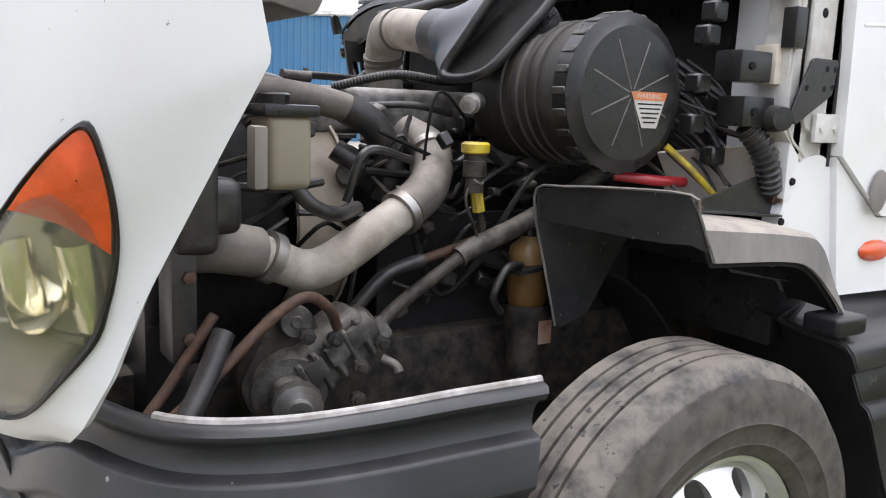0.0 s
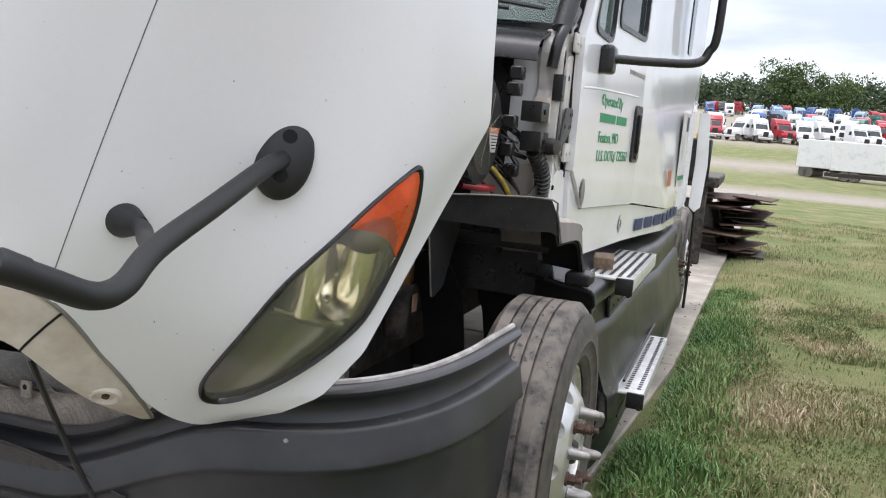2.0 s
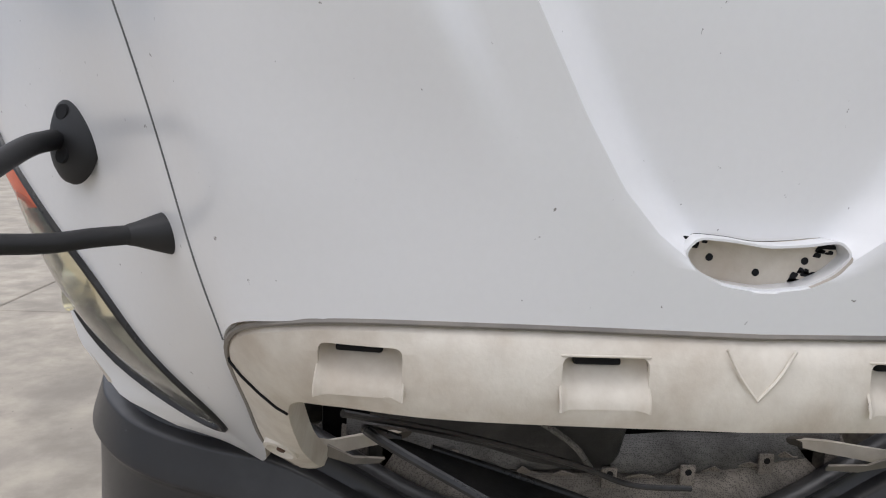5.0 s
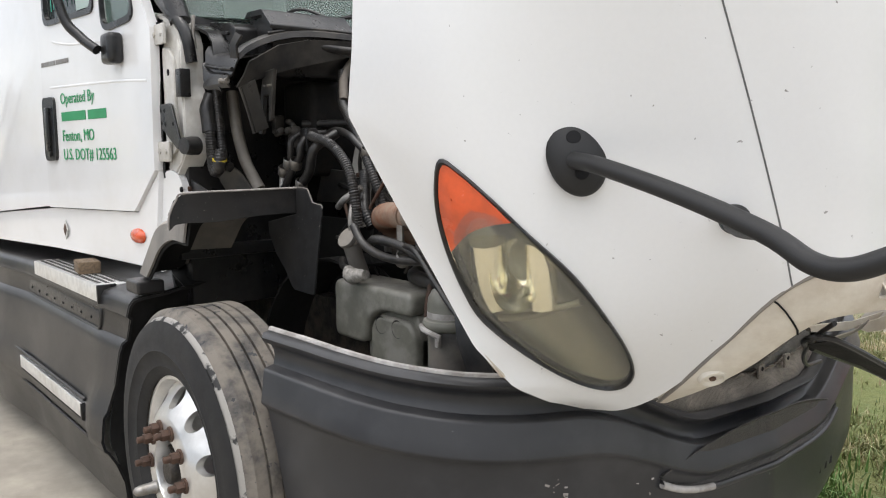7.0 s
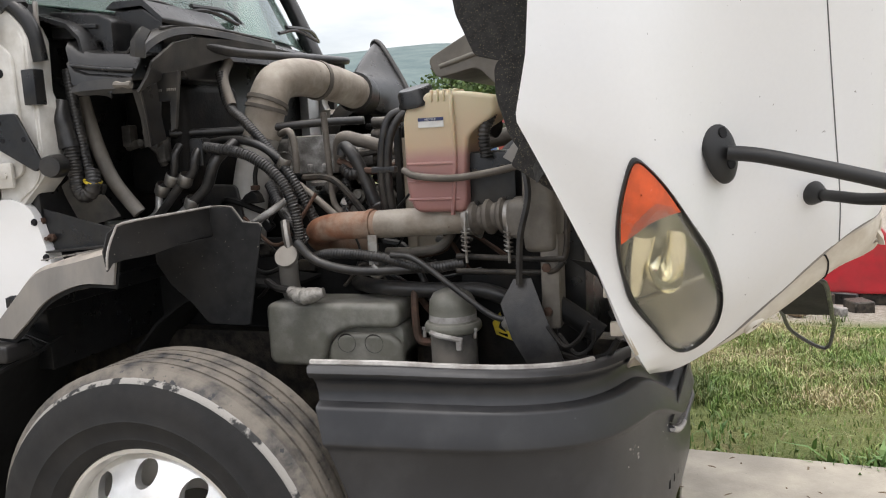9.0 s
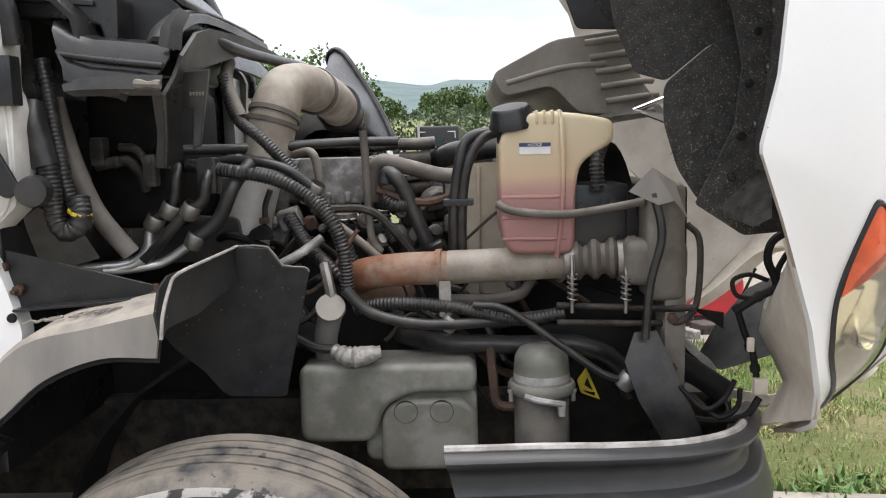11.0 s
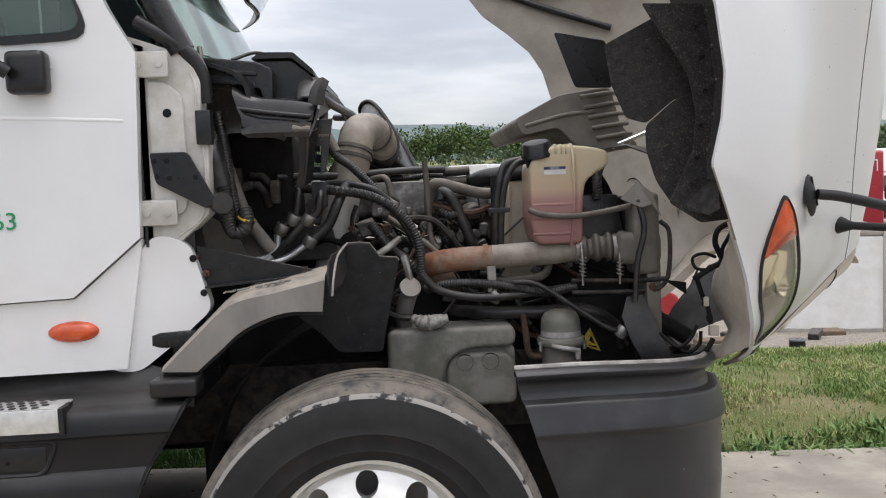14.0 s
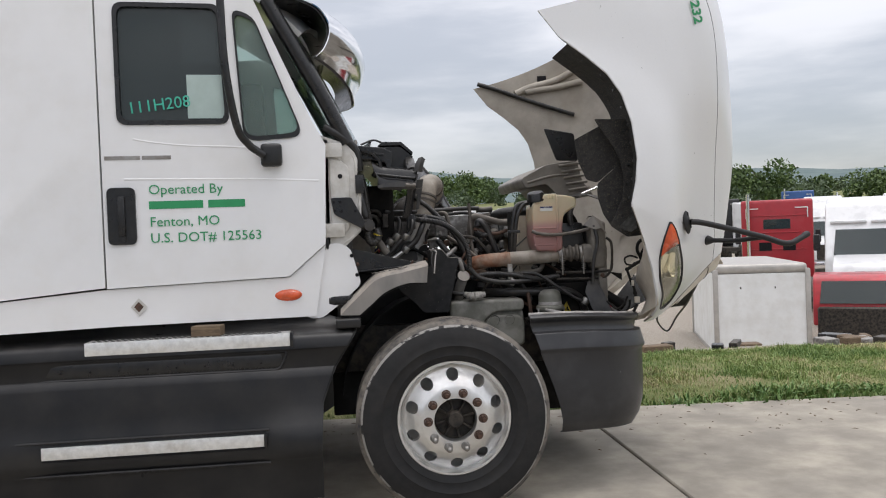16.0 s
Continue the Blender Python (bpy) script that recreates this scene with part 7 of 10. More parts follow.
# right-hand hoses and lines: points and radius
R_LINES = [
    ("wiring_conduit", [(-.24, -.52, 1.56), (-.12, -.65, 1.55), (.03, -.665, 1.52), (.13, -.665, 1.45), (.18, -.67, 1.36), (.19, -.66, 1.24)], .018, "rubber", .005),
    ("wiring_conduit", [(-.14, -.50, 1.79), (-.10, -.53, 1.68), (-.03, -.55, 1.62), (.07, -.56, 1.51), (.14, -.57, 1.42), (.19, -.55, 1.30)], .017, "rubber", .004),
    ("tan_hose", [(-.135, -.45, 1.83), (-.13, -.50, 1.77), (-.09, -.53, 1.68)], .017, "tanrubber", 0),
    ("black_hose", [(-.28, -.50, 1.55), (-.10, -.56, 1.57), (.02, -.58, 1.55), (.09, -.57, 1.50)], .013, "rubber", 0),
    ("black_hose", [(.185, -.68, 1.25), (.25, -.68, 1.19), (.38, -.68, 1.16), (.55, -.68, 1.165), (.72, -.69, 1.185)], .014, "rubber", 0),
    ("wiring_conduit", [(.72, -.69, 1.185), (.60, -.69, 1.17), (.45, -.67, 1.20), (.30, -.66, 1.21), (.2, -.62, 1.19)], .017, "rubber", .004),
    ("steel_line", [(.70, -.70, 1.205), (.85, -.71, 1.20), (.99, -.76, 1.205), (1.02, -.76, 1.225), (1.024, -.76, 1.36), (1.0, -.74, 1.40)], .008, "grime", 0),
    ("steel_line", [(.70, -.71, 1.165), (.9, -.71, 1.16), (.98, -.75, 1.17), (1.015, -.76, 1.20)], .008, "grime", 0),
    ("black_hose", [(.50, -.70, 1.21), (.58, -.72, 1.20), (.70, -.74, 1.12), (.80, -.75, 1.05), (.86, -.75, 1.03)], .009, "rubber", 0),
    ("lower_hose", [(.30, -.50, 1.09), (.42, -.60, 1.095), (.60, -.62, 1.09), (.76, -.63, 1.09), (.86, -.62, 1.04), (.90, -.6, .95)], .024, "rubber", 0),
    ("tan_hose", [(.44, -.58, 1.20), (.56, -.60, 1.205), (.63, -.60, 1.225), (.66, -.55, 1.29)], .015, "tanrubber", 0),
    ("black_hose", [(.62, -.45, 1.52), (.588, -.45, 1.52), (.441, -.45, 1.514), (.331, -.45, 1.541), (.266, -.45, 1.557), (.24, -.44, 1.53), (.235, -.43, 1.45)], .021, "tanrubber", 0),
    ("black_hose", [(.272, -.49, 1.50), (.280, -.49, 1.526), (.305, -.50, 1.512), (.333, -.50, 1.464), (.361, -.50, 1.391), (.389, -.50, 1.318), (.40, -.49, 1.26)], .020, "rubber", 0),
    ("tan_hose", [(.221, -.50, 1.639), (.224, -.50, 1.58), (.226, -.50, 1.508), (.234, -.50, 1.363), (.258, -.50, 1.319)], .0105, "tanrubber", 0),
    ("tan_hose", [(.02, -.42, 1.58), (.075, -.46, 1.585), (.095, -.47, 1.53), (.10, -.48, 1.45)], .012, "tanrubber", 0),
    ("tan_hose", [(.08, -.50, 1.44), (.18, -.52, 1.37), (.26, -.52, 1.30)], .012, "tanrubber", 0),
    ("steel_line", [(.0, -.62, 1.30), (.06, -.63, 1.33), (.12, -.60, 1.37)], .012, "castgrey", 0),
    ("black_hose", [(-.225, -.64, 1.56), (-.216, -.68, 1.531), (-.229, -.68, 1.467), (-.275, -.68, 1.428)], .012, "rubber", 0),
    ("steel_line", [(-.275, -.68, 1.428), (-.290, -.68, 1.40), (-.298, -.68, 1.36), (-.337, -.68, 1.329), (-.40, -.70, 1.322), (-.473, -.72, 1.32)], .012, "alu", 0),
    ("black_hose", [(-.14, -.64, 1.56), (-.144, -.68, 1.519), (-.156, -.68, 1.473), (-.203, -.68, 1.438), (-.271, -.68, 1.368), (-.309, -.68, 1.333)], .014, "rubber", 0),
    ("steel_line", [(-.309, -.68, 1.333), (-.36, -.69, 1.315), (-.47, -.71, 1.31)], .010, "alu", 0),
    ("black_hose", [(-.06, -.58, 1.56), (-.084, -.66, 1.506), (-.125, -.66, 1.424), (-.192, -.66, 1.371)], .018, "rubber", 0),
    ("steel_line", [(-.192, -.66, 1.371), (-.259, -.66, 1.328), (-.306, -.67, 1.316), (-.40, -.70, 1.31)], .012, "alu", 0),
    ("black_hose", [(.02, -.52, 1.42), (.08, -.56, 1.34), (.14, -.6, 1.29), (.18, -.6, 1.24)], .020, "rubber", .004),
    ("black_hose", [(-.30, -.58, 1.60), (-.10, -.45, 1.60), (.15, -.40, 1.61), (.30, -.36, 1.61)], .014, "rubber", 0),
    ("wiring_conduit", [(-.43, -.86, 1.80), (-.415, -.87, 1.728), (-.402, -.87, 1.604), (-.391, -.87, 1.52), (-.371, -.87, 1.452), (-.345, -.86, 1.44)], .018, "rubber", .004),
    ("black_hose", [(-.445, -.88, 1.70), (-.438, -.90, 1.66), (-.431, -.90, 1.629), (-.418, -.90, 1.57)], .030, "rubber", 0),
    ("wiring_conduit", [(-.416, -.90, 1.60), (-.410, -.90, 1.52), (-.405, -.90, 1.455), (-.388, -.90, 1.428), (-.362, -.90, 1.435), (-.349, -.90, 1.462), (-.356, -.89, 1.50)], .024, "rubber", .005),
    ("yellow_band", [(-.353, -.897, 1.466), (-.351, -.898, 1.472)], .027, "yellow", 0),
]
for nm, pts, r, mt, rb in R_LINES:
    if rb:
        part(nm, sweep(spline(pts, 8), r * .92, 10, ribs=rb * .45, pitch=.0085), mt, truck, "black corrugated wiring conduit")
    else:
        part(nm, tube(pts, r, 10), mt, truck, {"rubber": "black rubber hose", "tanrubber": "dusty tan rubber hose", "steel": "bright steel line", "alu": "bright aluminium line", "grime": "grimy steel line", "castgrey": "grey metal line", "yellow": "yellow cable band"}[mt])
for x, y, z in ((-.275, -.68, 1.425), (-.235, -.68, 1.455), (-.185, -.68, 1.452), (-.185, -.66, 1.377), (.10, -.56, 1.49), (.86, -.75, 1.03), (.44, -.665, 1.16)):
    part("hose_fitting", lathe([(.02, -.02), (.023, -.015), (.023, .015), (.02, .02)], 12, m=orient((.5, -.2, .8), (x, y, z))), "steel", truck, "steel hose fitting")
part("junction_block", box((-.145, -.645, 1.535), (.05, .05, .09), .01), "black", truck, "black junction block")
b = prism(round_poly([(-.102, 1.358), (-.030, 1.357), (-.04, 1.385), (-.055, 1.40), (-.085, 1.385)], .006), "y", -.51, -.47, .004)
lathe([(.008, 0), (.008, .004), (0, .005)], 8, b, orient((0, -1, 0), (-.09, -.51, 1.366)))
sensor = part("sensor", b, "oilblack", truck, "black pressure sensor on the silver pipe")
part("sensor_plug", box((-.052, -.49, 1.408), (.024, .024, .016), .003), "rustnut", sensor, "small dull red plug")
part("sensor_lead", tube([(-.05, -.49, 1.415), (-.046, -.495, 1.45), (-.03, -.50, 1.49)], .008, 8), "rubber", sensor, "black sensor lead")

# upright intake pipe and elbow (tan), silver pipe below
elbow = part("intake_elbow", tube([(-.058, -.412, 1.57), (-.036, -.396, 1.68), (-.018, -.345, 1.755), (.018, -.25, 1.775), (.045, -.12, 1.766), (.058, 0, 1.752), (.063, .10, 1.737), (.062, .19, 1.722)], .066, 24), "pipe", truck, "dusty tan intake elbow pipe")
for pts in ([(-.040, -.399, 1.662), (-.037, -.397, 1.674)], [(-.035, -.395, 1.684), (-.032, -.391, 1.696)], [(.036, -.16, 1.769), (.040, -.142, 1.767)]):
    part("elbow_band", tube(pts, .072, 24), "tanrubber", elbow, "pipe band")
part("cold_pipe", tube([(-.056, -.411, 1.58), (-.085, -.415, 1.5), (-.115, -.42, 1.38), (-.14, -.42, 1.22)], .062, 22), "silverpipe", truck, "dusty silver intake pipe")
part("elbow_boot", tube([(.063, .12, 1.734), (.063, .17, 1.727), (.062, .215, 1.718)], .078, 22), "rubber", truck, "black rubber intake boot")

# air cleaner on the left
ac = lathe([(.0, .0), (.175, .0), (.185, .01), (.185, .10), (.178, .11), (.178, .20), (.184, .205), (.184, .22), (.178, .225), (.178, .40), (.15, .43), (.10, .45)], 56, m=orient((0, -1, 0), (-.035, .83, 1.565)))
air = part("air_cleaner", ac, "acblack", truck, "big round black air cleaner housing")
lid = lathe([(.0, .018), (.16, .012), (.166, .006), (.178, .0), (.192, -.006), (.194, -.05), (.186, -.055)], 56, m=orient((0, 1, 0), (-.035, .83, 1.565)))
part("air_cleaner_lid", lid, "black", air, "dusty black ribbed lid")
for k in range(8):
    a = math.pi / 8 + k * math.pi / 4
    p = [(-.035 + r * math.cos(a), .8475 - .006 * (r / .15), 1.565 + r * math.sin(a)) for r in (.012, .135)]
    part("lid_rib", tube(p, .0022, 6), "greydust", air, "raised lid rib")
for k in range(24):
    a = 2 * math.pi * k / 24
    part("lid_lug", box((-.035 + .19 * math.cos(a), .80, 1.565 + .19 * math.sin(a)), (.012, .045, .02), .003, 1, m=Matrix.Rotation(-a, 4, "Y")), "acblack", air)
part("lid_label", prism([(-.03, 1.572), (-.155, 1.572), (-.125, 1.485), (-.075, 1.485)], "y", .8465, .8480), "paper", air, "white warning label", smooth=False)
part("label_band", prism([(-.03, 1.572), (-.155, 1.572), (-.148, 1.552), (-.041, 1.552)], "y", .8482, .8490), "orange", air, "orange label band", smooth=False)
part("label_text", letters("WARNING", .018, Matrix.Translation((-.048, .8493, 1.556)) @ pose(0, 0, 0, 90, 0, 180), .0002), "paper", air, "white warning word", smooth=False)
for k in range(5):
    part("label_line", box((-.098, .8484, 1.543 - .011 * k), (.085 - .011 * k, .0006, .0035), .0001, 1), "gapdark", air, "unreadable label line", smooth=False)
for y in (.60, .56, .66, .70):
    part("housing_rib", lathe([(.178, -.004), (.184, -.002), (.184, .002), (.178, .004)], 48, m=orient((0, 1, 0), (-.035, y, 1.565))), "acblack", air, "moulded rib")
# snorkel with its open rim
rimp = [(.225, .41, 1.61), (.185, .445, 1.70), (.13, .475, 1.80), (.035, .51, 1.945), (-.02, .56, 1.965), (-.035, .62, 1.915), (.05, .625, 1.79), (.12, .60, 1.70), (.185, .56, 1.615), (.215, .48, 1.592)]
rim = spline(rimp, 8, True)
part("snorkel_rim", sweep(rim + [rim[0]], .014, 10, caps=False), "rubber", truck, "black rubber intake rim")
mid_s = sum(rim, Vector()) / len(rim)
duct_c = Vector((.062, .20, 1.722))
duct_a = (mid_s - duct_c).normalized()
duct_ring = [duct_c + ((p - mid_s) - duct_a * (p - mid_s).dot(duct_a)).normalized() * .080 for p in rim]
part("snorkel", sheet([[p.lerp(q, f) + duct_a * (-.02 * math.sin(f * math.pi)) for p, q in zip(rim, duct_ring)] for f in (0, .12, .3, .5, .75, 1)], closed=True, thick=.006), "black", truck, "black plastic intake snorkel")
part("snorkel_neck", tube([tuple(mid_s + Vector((-.05, .02, -.03))), (-.01, .55, 1.66), (-.03, .56, 1.60)], .085, 20), "black", truck, "black neck to the air cleaner")
part("snorkel_screen", sheet([[p.lerp(mid_s, .04) - duct_a * .012 for p in rim], [p.lerp(mid_s, .5) - duct_a * .04 for p in rim], [p.lerp(mid_s, .97) - duct_a * .05 for p in rim]], closed=True, thick=.003), "oilblack", truck, "dark intake mouth")

# cowl below the windshield
crow = []
for x, z in ((-.62, 2.02), (-.50, 2.0), (-.36, 1.97), (-.27, 1.94), (-.23, 1.90), (-.22, 1.85)):
    crow.append([Vector((x - .10 * (abs(y) / .95) ** 2, y, z - .02 * (abs(y) / .95) ** 2)) for y in [i * .92 / 16 for i in range(-16, 17)]])
part("cowl_panel", sheet(crow, thick=.012), "black", truck, "black plastic cowl below the windshield")
part("cowl_seal", tube([(-.36, -.74, 1.80), (-.30, -.73, 1.875), (-.21, -.70, 1.895), (-.14, -.62, 1.87), (-.10, -.45, 1.855), (-.08, -.2, 1.86), (-.06, .1, 1.87), (-.07, .35, 1.88), (-.16, .55, 1.90)], .016, 12), "rubber", truck, "dusty rubber cowl seal")
part("cowl_front", sheet([[(-.118, -.885, 1.80), (-.122, -.77, 1.862), (-.126, -.65, 1.888), (-.105, -.45, 1.895), (-.085, -.21, 1.885), (-.08, .35, 1.87)],
                          [(-.132, -.90, 1.755), (-.138, -.79, 1.80), (-.135, -.65, 1.83), (-.108, -.45, 1.868), (-.088, -.21, 1.866), (-.08, .35, 1.85)],
                          [(-.150, -.92, 1.715), (-.146, -.80, 1.76), (-.142, -.70, 1.788), (-.112, -.45, 1.845), (-.09, -.21, 1.85), (-.085, .35, 1.82)]], thick=.008), "cowldark", truck, "dull black cowl apron")
gut = []
for dx, dz in ((-.034, -.034), (-.028, -.010), (-.012, .0), (.010, .0), (.024, -.010), (.029, -.030)):
    gut.append([Vector((x + dx, y, z + dz)) for x, y, z in spline([(-.148, -.915, 1.835), (-.150, -.87, 1.868), (-.152, -.78, 1.905), (-.152, -.65, 1.928), (-.132, -.45, 1.925), (-.112, -.21, 1.912)], 5)])
part("cowl_gutter", sheet(gut, thick=.006), "cowldark", truck, "dull black bent cowl gutter")
part("gutter_groove", tube([(-.138, -.80, 1.902), (-.138, -.65, 1.927), (-.118, -.45, 1.924), (-.098, -.22, 1.911)], .005, 8), "cowldark", truck, "moulded gutter rib")
# heater air box with its lid, cowl side, stepped drip tray with a pale lip, and its leg
part("heater_box", prism(round_poly([(-.32, 1.76), (-.165, 1.76), (-.142, 1.86), (-.140, 1.92), (-.205, 1.968), (-.31, 1.968)], .012), "y", -.78, -.46, .012), "black", truck, "black heater air box")
part("heater_lid", prism(round_poly([(-.33, 1.972), (-.20, 1.972), (-.133, 1.915), (-.132, 1.932), (-.195, 1.99), (-.30, 1.993)], .006), "y", -.792, -.45, .006), "black", truck, "black heater box lid")
cs = part("cowl_side", prism(round_poly([(-.47, 1.972), (-.30, 1.952), (-.252, 1.928), (-.255, 1.835), (-.288, 1.832), (-.292, 1.868), (-.385, 1.885), (-.47, 1.89)], .012), "y", -.865, -.70, .014), "black", truck, "black cowl side moulding")
part("side_step", prism(round_poly([(-.465, 1.935), (-.30, 1.92), (-.30, 1.908), (-.465, 1.922)], .004), "y", -.874, -.86, .004), "black", cs, "moulded step")
tray_rows = []
for y, dz, dx in ((-.70, .02, 0), (-.86, .012, 0), (-.915, .0, 0), (-.928, -.02, .004), (-.932, -.05, .006), (-.934, -.058, .006), (-.946, -.064, .004), (-.950, -.080, .002), (-.952, -.098, -.004), (-.940, -.112, -.010)):
    tray_rows.append([Vector((x + dx + (.02 * (1 - f) * smooth01(-.02, -.11, dz)), y, z + dz)) for f, (x, z) in enumerate(((-.368, 1.872), (-.335, 1.846), (-.285, 1.832), (-.22, 1.826), (-.165, 1.820), (-.128, 1.812)))])
tray_rows = [[p if k else Vector((-.368 + .034 * smooth01(1.86, 1.74, p.z), p.y, p.z)) for k, p in enumerate(r)] for r in tray_rows]
tray = part("drip_tray", sheet(tray_rows, thick=.006), "black", truck, "black plastic drip tray")
part("tray_step", tube([(-.352, -.936, 1.802), (-.25, -.938, 1.786), (-.135, -.938, 1.772)], .007, 10), "black", tray, "moulded tray step")
part("drip_lip", sheet([[(-.345, -.950, 1.738), (-.30, -.953, 1.752), (-.22, -.955, 1.755), (-.132, -.955, 1.752)], [(-.340, -.954, 1.724), (-.30, -.957, 1.726), (-.22, -.958, 1.726), (-.138, -.957, 1.722)], [(-.325, -.944, 1.714), (-.28, -.946, 1.713), (-.22, -.946, 1.713), (-.142, -.945, 1.711)]], thick=.005), "cowldark", tray, "scuffed black tray lip")
part("tray_leg", sheet([[(-.178, -.90, 1.722), (-.182, -.87, 1.64), (-.200, -.84, 1.56)], [(-.150, -.90, 1.722), (-.160, -.87, 1.64), (-.178, -.84, 1.56)], [(-.122, -.86, 1.74), (-.140, -.83, 1.65), (-.152, -.80, 1.58)]], thick=.006), "black", tray, "black plastic tray leg")
part("lip_dust", tube([(-.19, -.957, 1.735), (-.16, -.957, 1.733), (-.136, -.956, 1.732)], lambda f: .009 + .002 * math.sin(f * 9), 8), "tanktan", tray, "tan dust on the lip")
part("leg_rib", tube([(-.150, -.903, 1.715), (-.161, -.873, 1.64), (-.178, -.843, 1.565)], .005, 8), "cowldark", tray, "worn rib of the tray leg")
part("gutter_end", sheet([[(-.142, -.94, 1.812), (-.132, -.945, 1.85), (-.112, -.93, 1.884)], [(-.118, -.95, 1.806), (-.108, -.955, 1.85), (-.092, -.94, 1.888)], [(-.094, -.94, 1.802), (-.086, -.945, 1.845), (-.074, -.93, 1.876)]], thick=.012), "cowldark", truck, "dull black rubber gutter end")
part("heater_core", box((-.36, -.40, 1.58), (.24, .34, .36), .03, 3), "oilblack", truck, "black heater housing")
face = part("heater_face", prism([(-.205, 1.56), (-.178, 1.69), (-.158, 1.77), (-.078, 1.775), (-.108, 1.608), (-.125, 1.60), (-.118, 1.69), (-.155, 1.69), (-.172, 1.575), (-.179, 1.557)], "y", -.815, -.80, .002, seg=1), "cowldark", truck, "dull black louvred heater panel")
for k in range(8):
    part("louvre", box((-.148 + .0095 * k, -.817, 1.752), (.0035, .008, .022), .001, 1, m=Matrix.Translation((-.148 + .0095 * k, 0, 1.752)) @ Matrix.Rotation(.3, 4, "Y") @ Matrix.Translation((.148 - .0095 * k, 0, -1.752))), "gapdark", face, "dark louvre slot")
for k in range(9):
    if k not in (2, 3):
        part("raised_mark", box((-.150 + .007 * k, -.8165, 1.722), (.004, .003, .008), .0005, 1), "greydust", face, "raised unreadable mark")
# valves, blocks and pipes in the dark below the tray
b = box((-.424, -.62, 1.60), (.035, .04, .07), .006, 2)
lathe([(.014, -.03), (.014, .03), (.009, .034), (0, .034)], 12, b, orient((1, -.2, .2), (-.405, -.625, 1.57)))
part("heater_valve", b, "castdark", truck, "dusty heater valve")
b = box((-.297, -.62, 1.55), (.032, .04, .08), .006, 2)
lathe([(.012, 0), (.012, .012), (0, .013)], 10, b, orient((0, -1, 0), (-.297, -.64, 1.575)))
part("expansion_valve", b, "castdark", truck, "dusty expansion valve block")
part("heater_pipe", tube([(-.40, -.60, 1.57), (-.36, -.61, 1.575), (-.335, -.60, 1.545), (-.33, -.58, 1.50)], .014, 10), "castdark", truck, "dusty bent heater pipe")
part("heater_pipe", tube([(-.38, -.60, 1.61), (-.34, -.61, 1.605), (-.318, -.60, 1.575)], .011, 10), "castdark", truck, "dusty bent heater pipe")
part("shelf_plate", prism(round_poly([(-.36, 1.30), (-.10, 1.30), (-.12, 1.42), (-.30, 1.43)], .02), "y", -.50, -.485, .004), "cowldark", truck, "dull black bay plate")
part("floor_corner", sheet([[(-.60, -.88, 1.39), (-.53, -.88, 1.43), (-.466, -.86, 1.48)], [(-.56, -.86, 1.36), (-.48, -.83, 1.39), (-.40, -.80, 1.42)], [(-.54, -.80, 1.32), (-.46, -.78, 1.33), (-.38, -.76, 1.35)]], thick=.008), "greydust", truck, "dusty grey cab floor corner")
part("wiper_pivot", tube([(-.455, -.93, 1.99), (-.452, -.935, 1.93), (-.45, -.93, 1.87)], .008, 8), "steel", truck, "steel pivot rod")
part("pillar_brace", tube([(-.44, -.80, 1.72), (-.425, -.80, 1.65), (-.40, -.80, 1.56), (-.365, -.79, 1.46), (-.30, -.77, 1.36)], .022, 14), "tanktan", truck, "dusty grey diagonal brace tube")
for y in (.35, -.35):
    part("wiper", tube([(-.37, y, 2.02), (-.36, y + .15, 2.045), (-.40, y + .42, 2.03)], .008, 8), "black", truck, "black wiper arm")
    part("wiper_blade", tube([(-.36, y + .05, 2.05), (-.37, y + .3, 2.06), (-.45, y + .55, 2.04)], .009, 6), "rubber", truck, "black wiper blade")
part("wiper", tube([(-.42, -.62, 2.0), (-.33, -.55, 2.03), (-.22, -.45, 1.97)], .006, 8), "black", truck, "black wiper arm")

# ---- left side of the engine bay ----
cp = part("charge_pipe", tube([(.98, .66, 1.225), (.88, .625, 1.215), (.79, .61, 1.18), (.70, .60, 1.145), (.63, .60, 1.16), (.52, .59, 1.22), (.42, .57, 1.27)], .046, 20), "pipe", truck, "dusty tan metal charge pipe")
part("charge_boot", tube([(1.0, .67, 1.225), (.92, .64, 1.218), (.82, .615, 1.195)], .055, 20), "tanrubber", cp, "dusty rubber boot")
part("charge_elbow", tube([(.42, .57, 1.27), (.35, .545, 1.312), (.29, .48, 1.365), (.27, .42, 1.41), (.30, .34, 1.445)], .052, 20), "tanrubber", cp, "dusty rubber elbow")
for p, q in (((.80, .612, 1.187), (.775, .609, 1.175)), ((.445, .577, 1.257), (.425, .572, 1.267)), ((.277, .445, 1.393), (.272, .428, 1.405))):
    part("hose_clamp", tube([p, q], .0575, 20), "steel", cp, "steel band clamp")
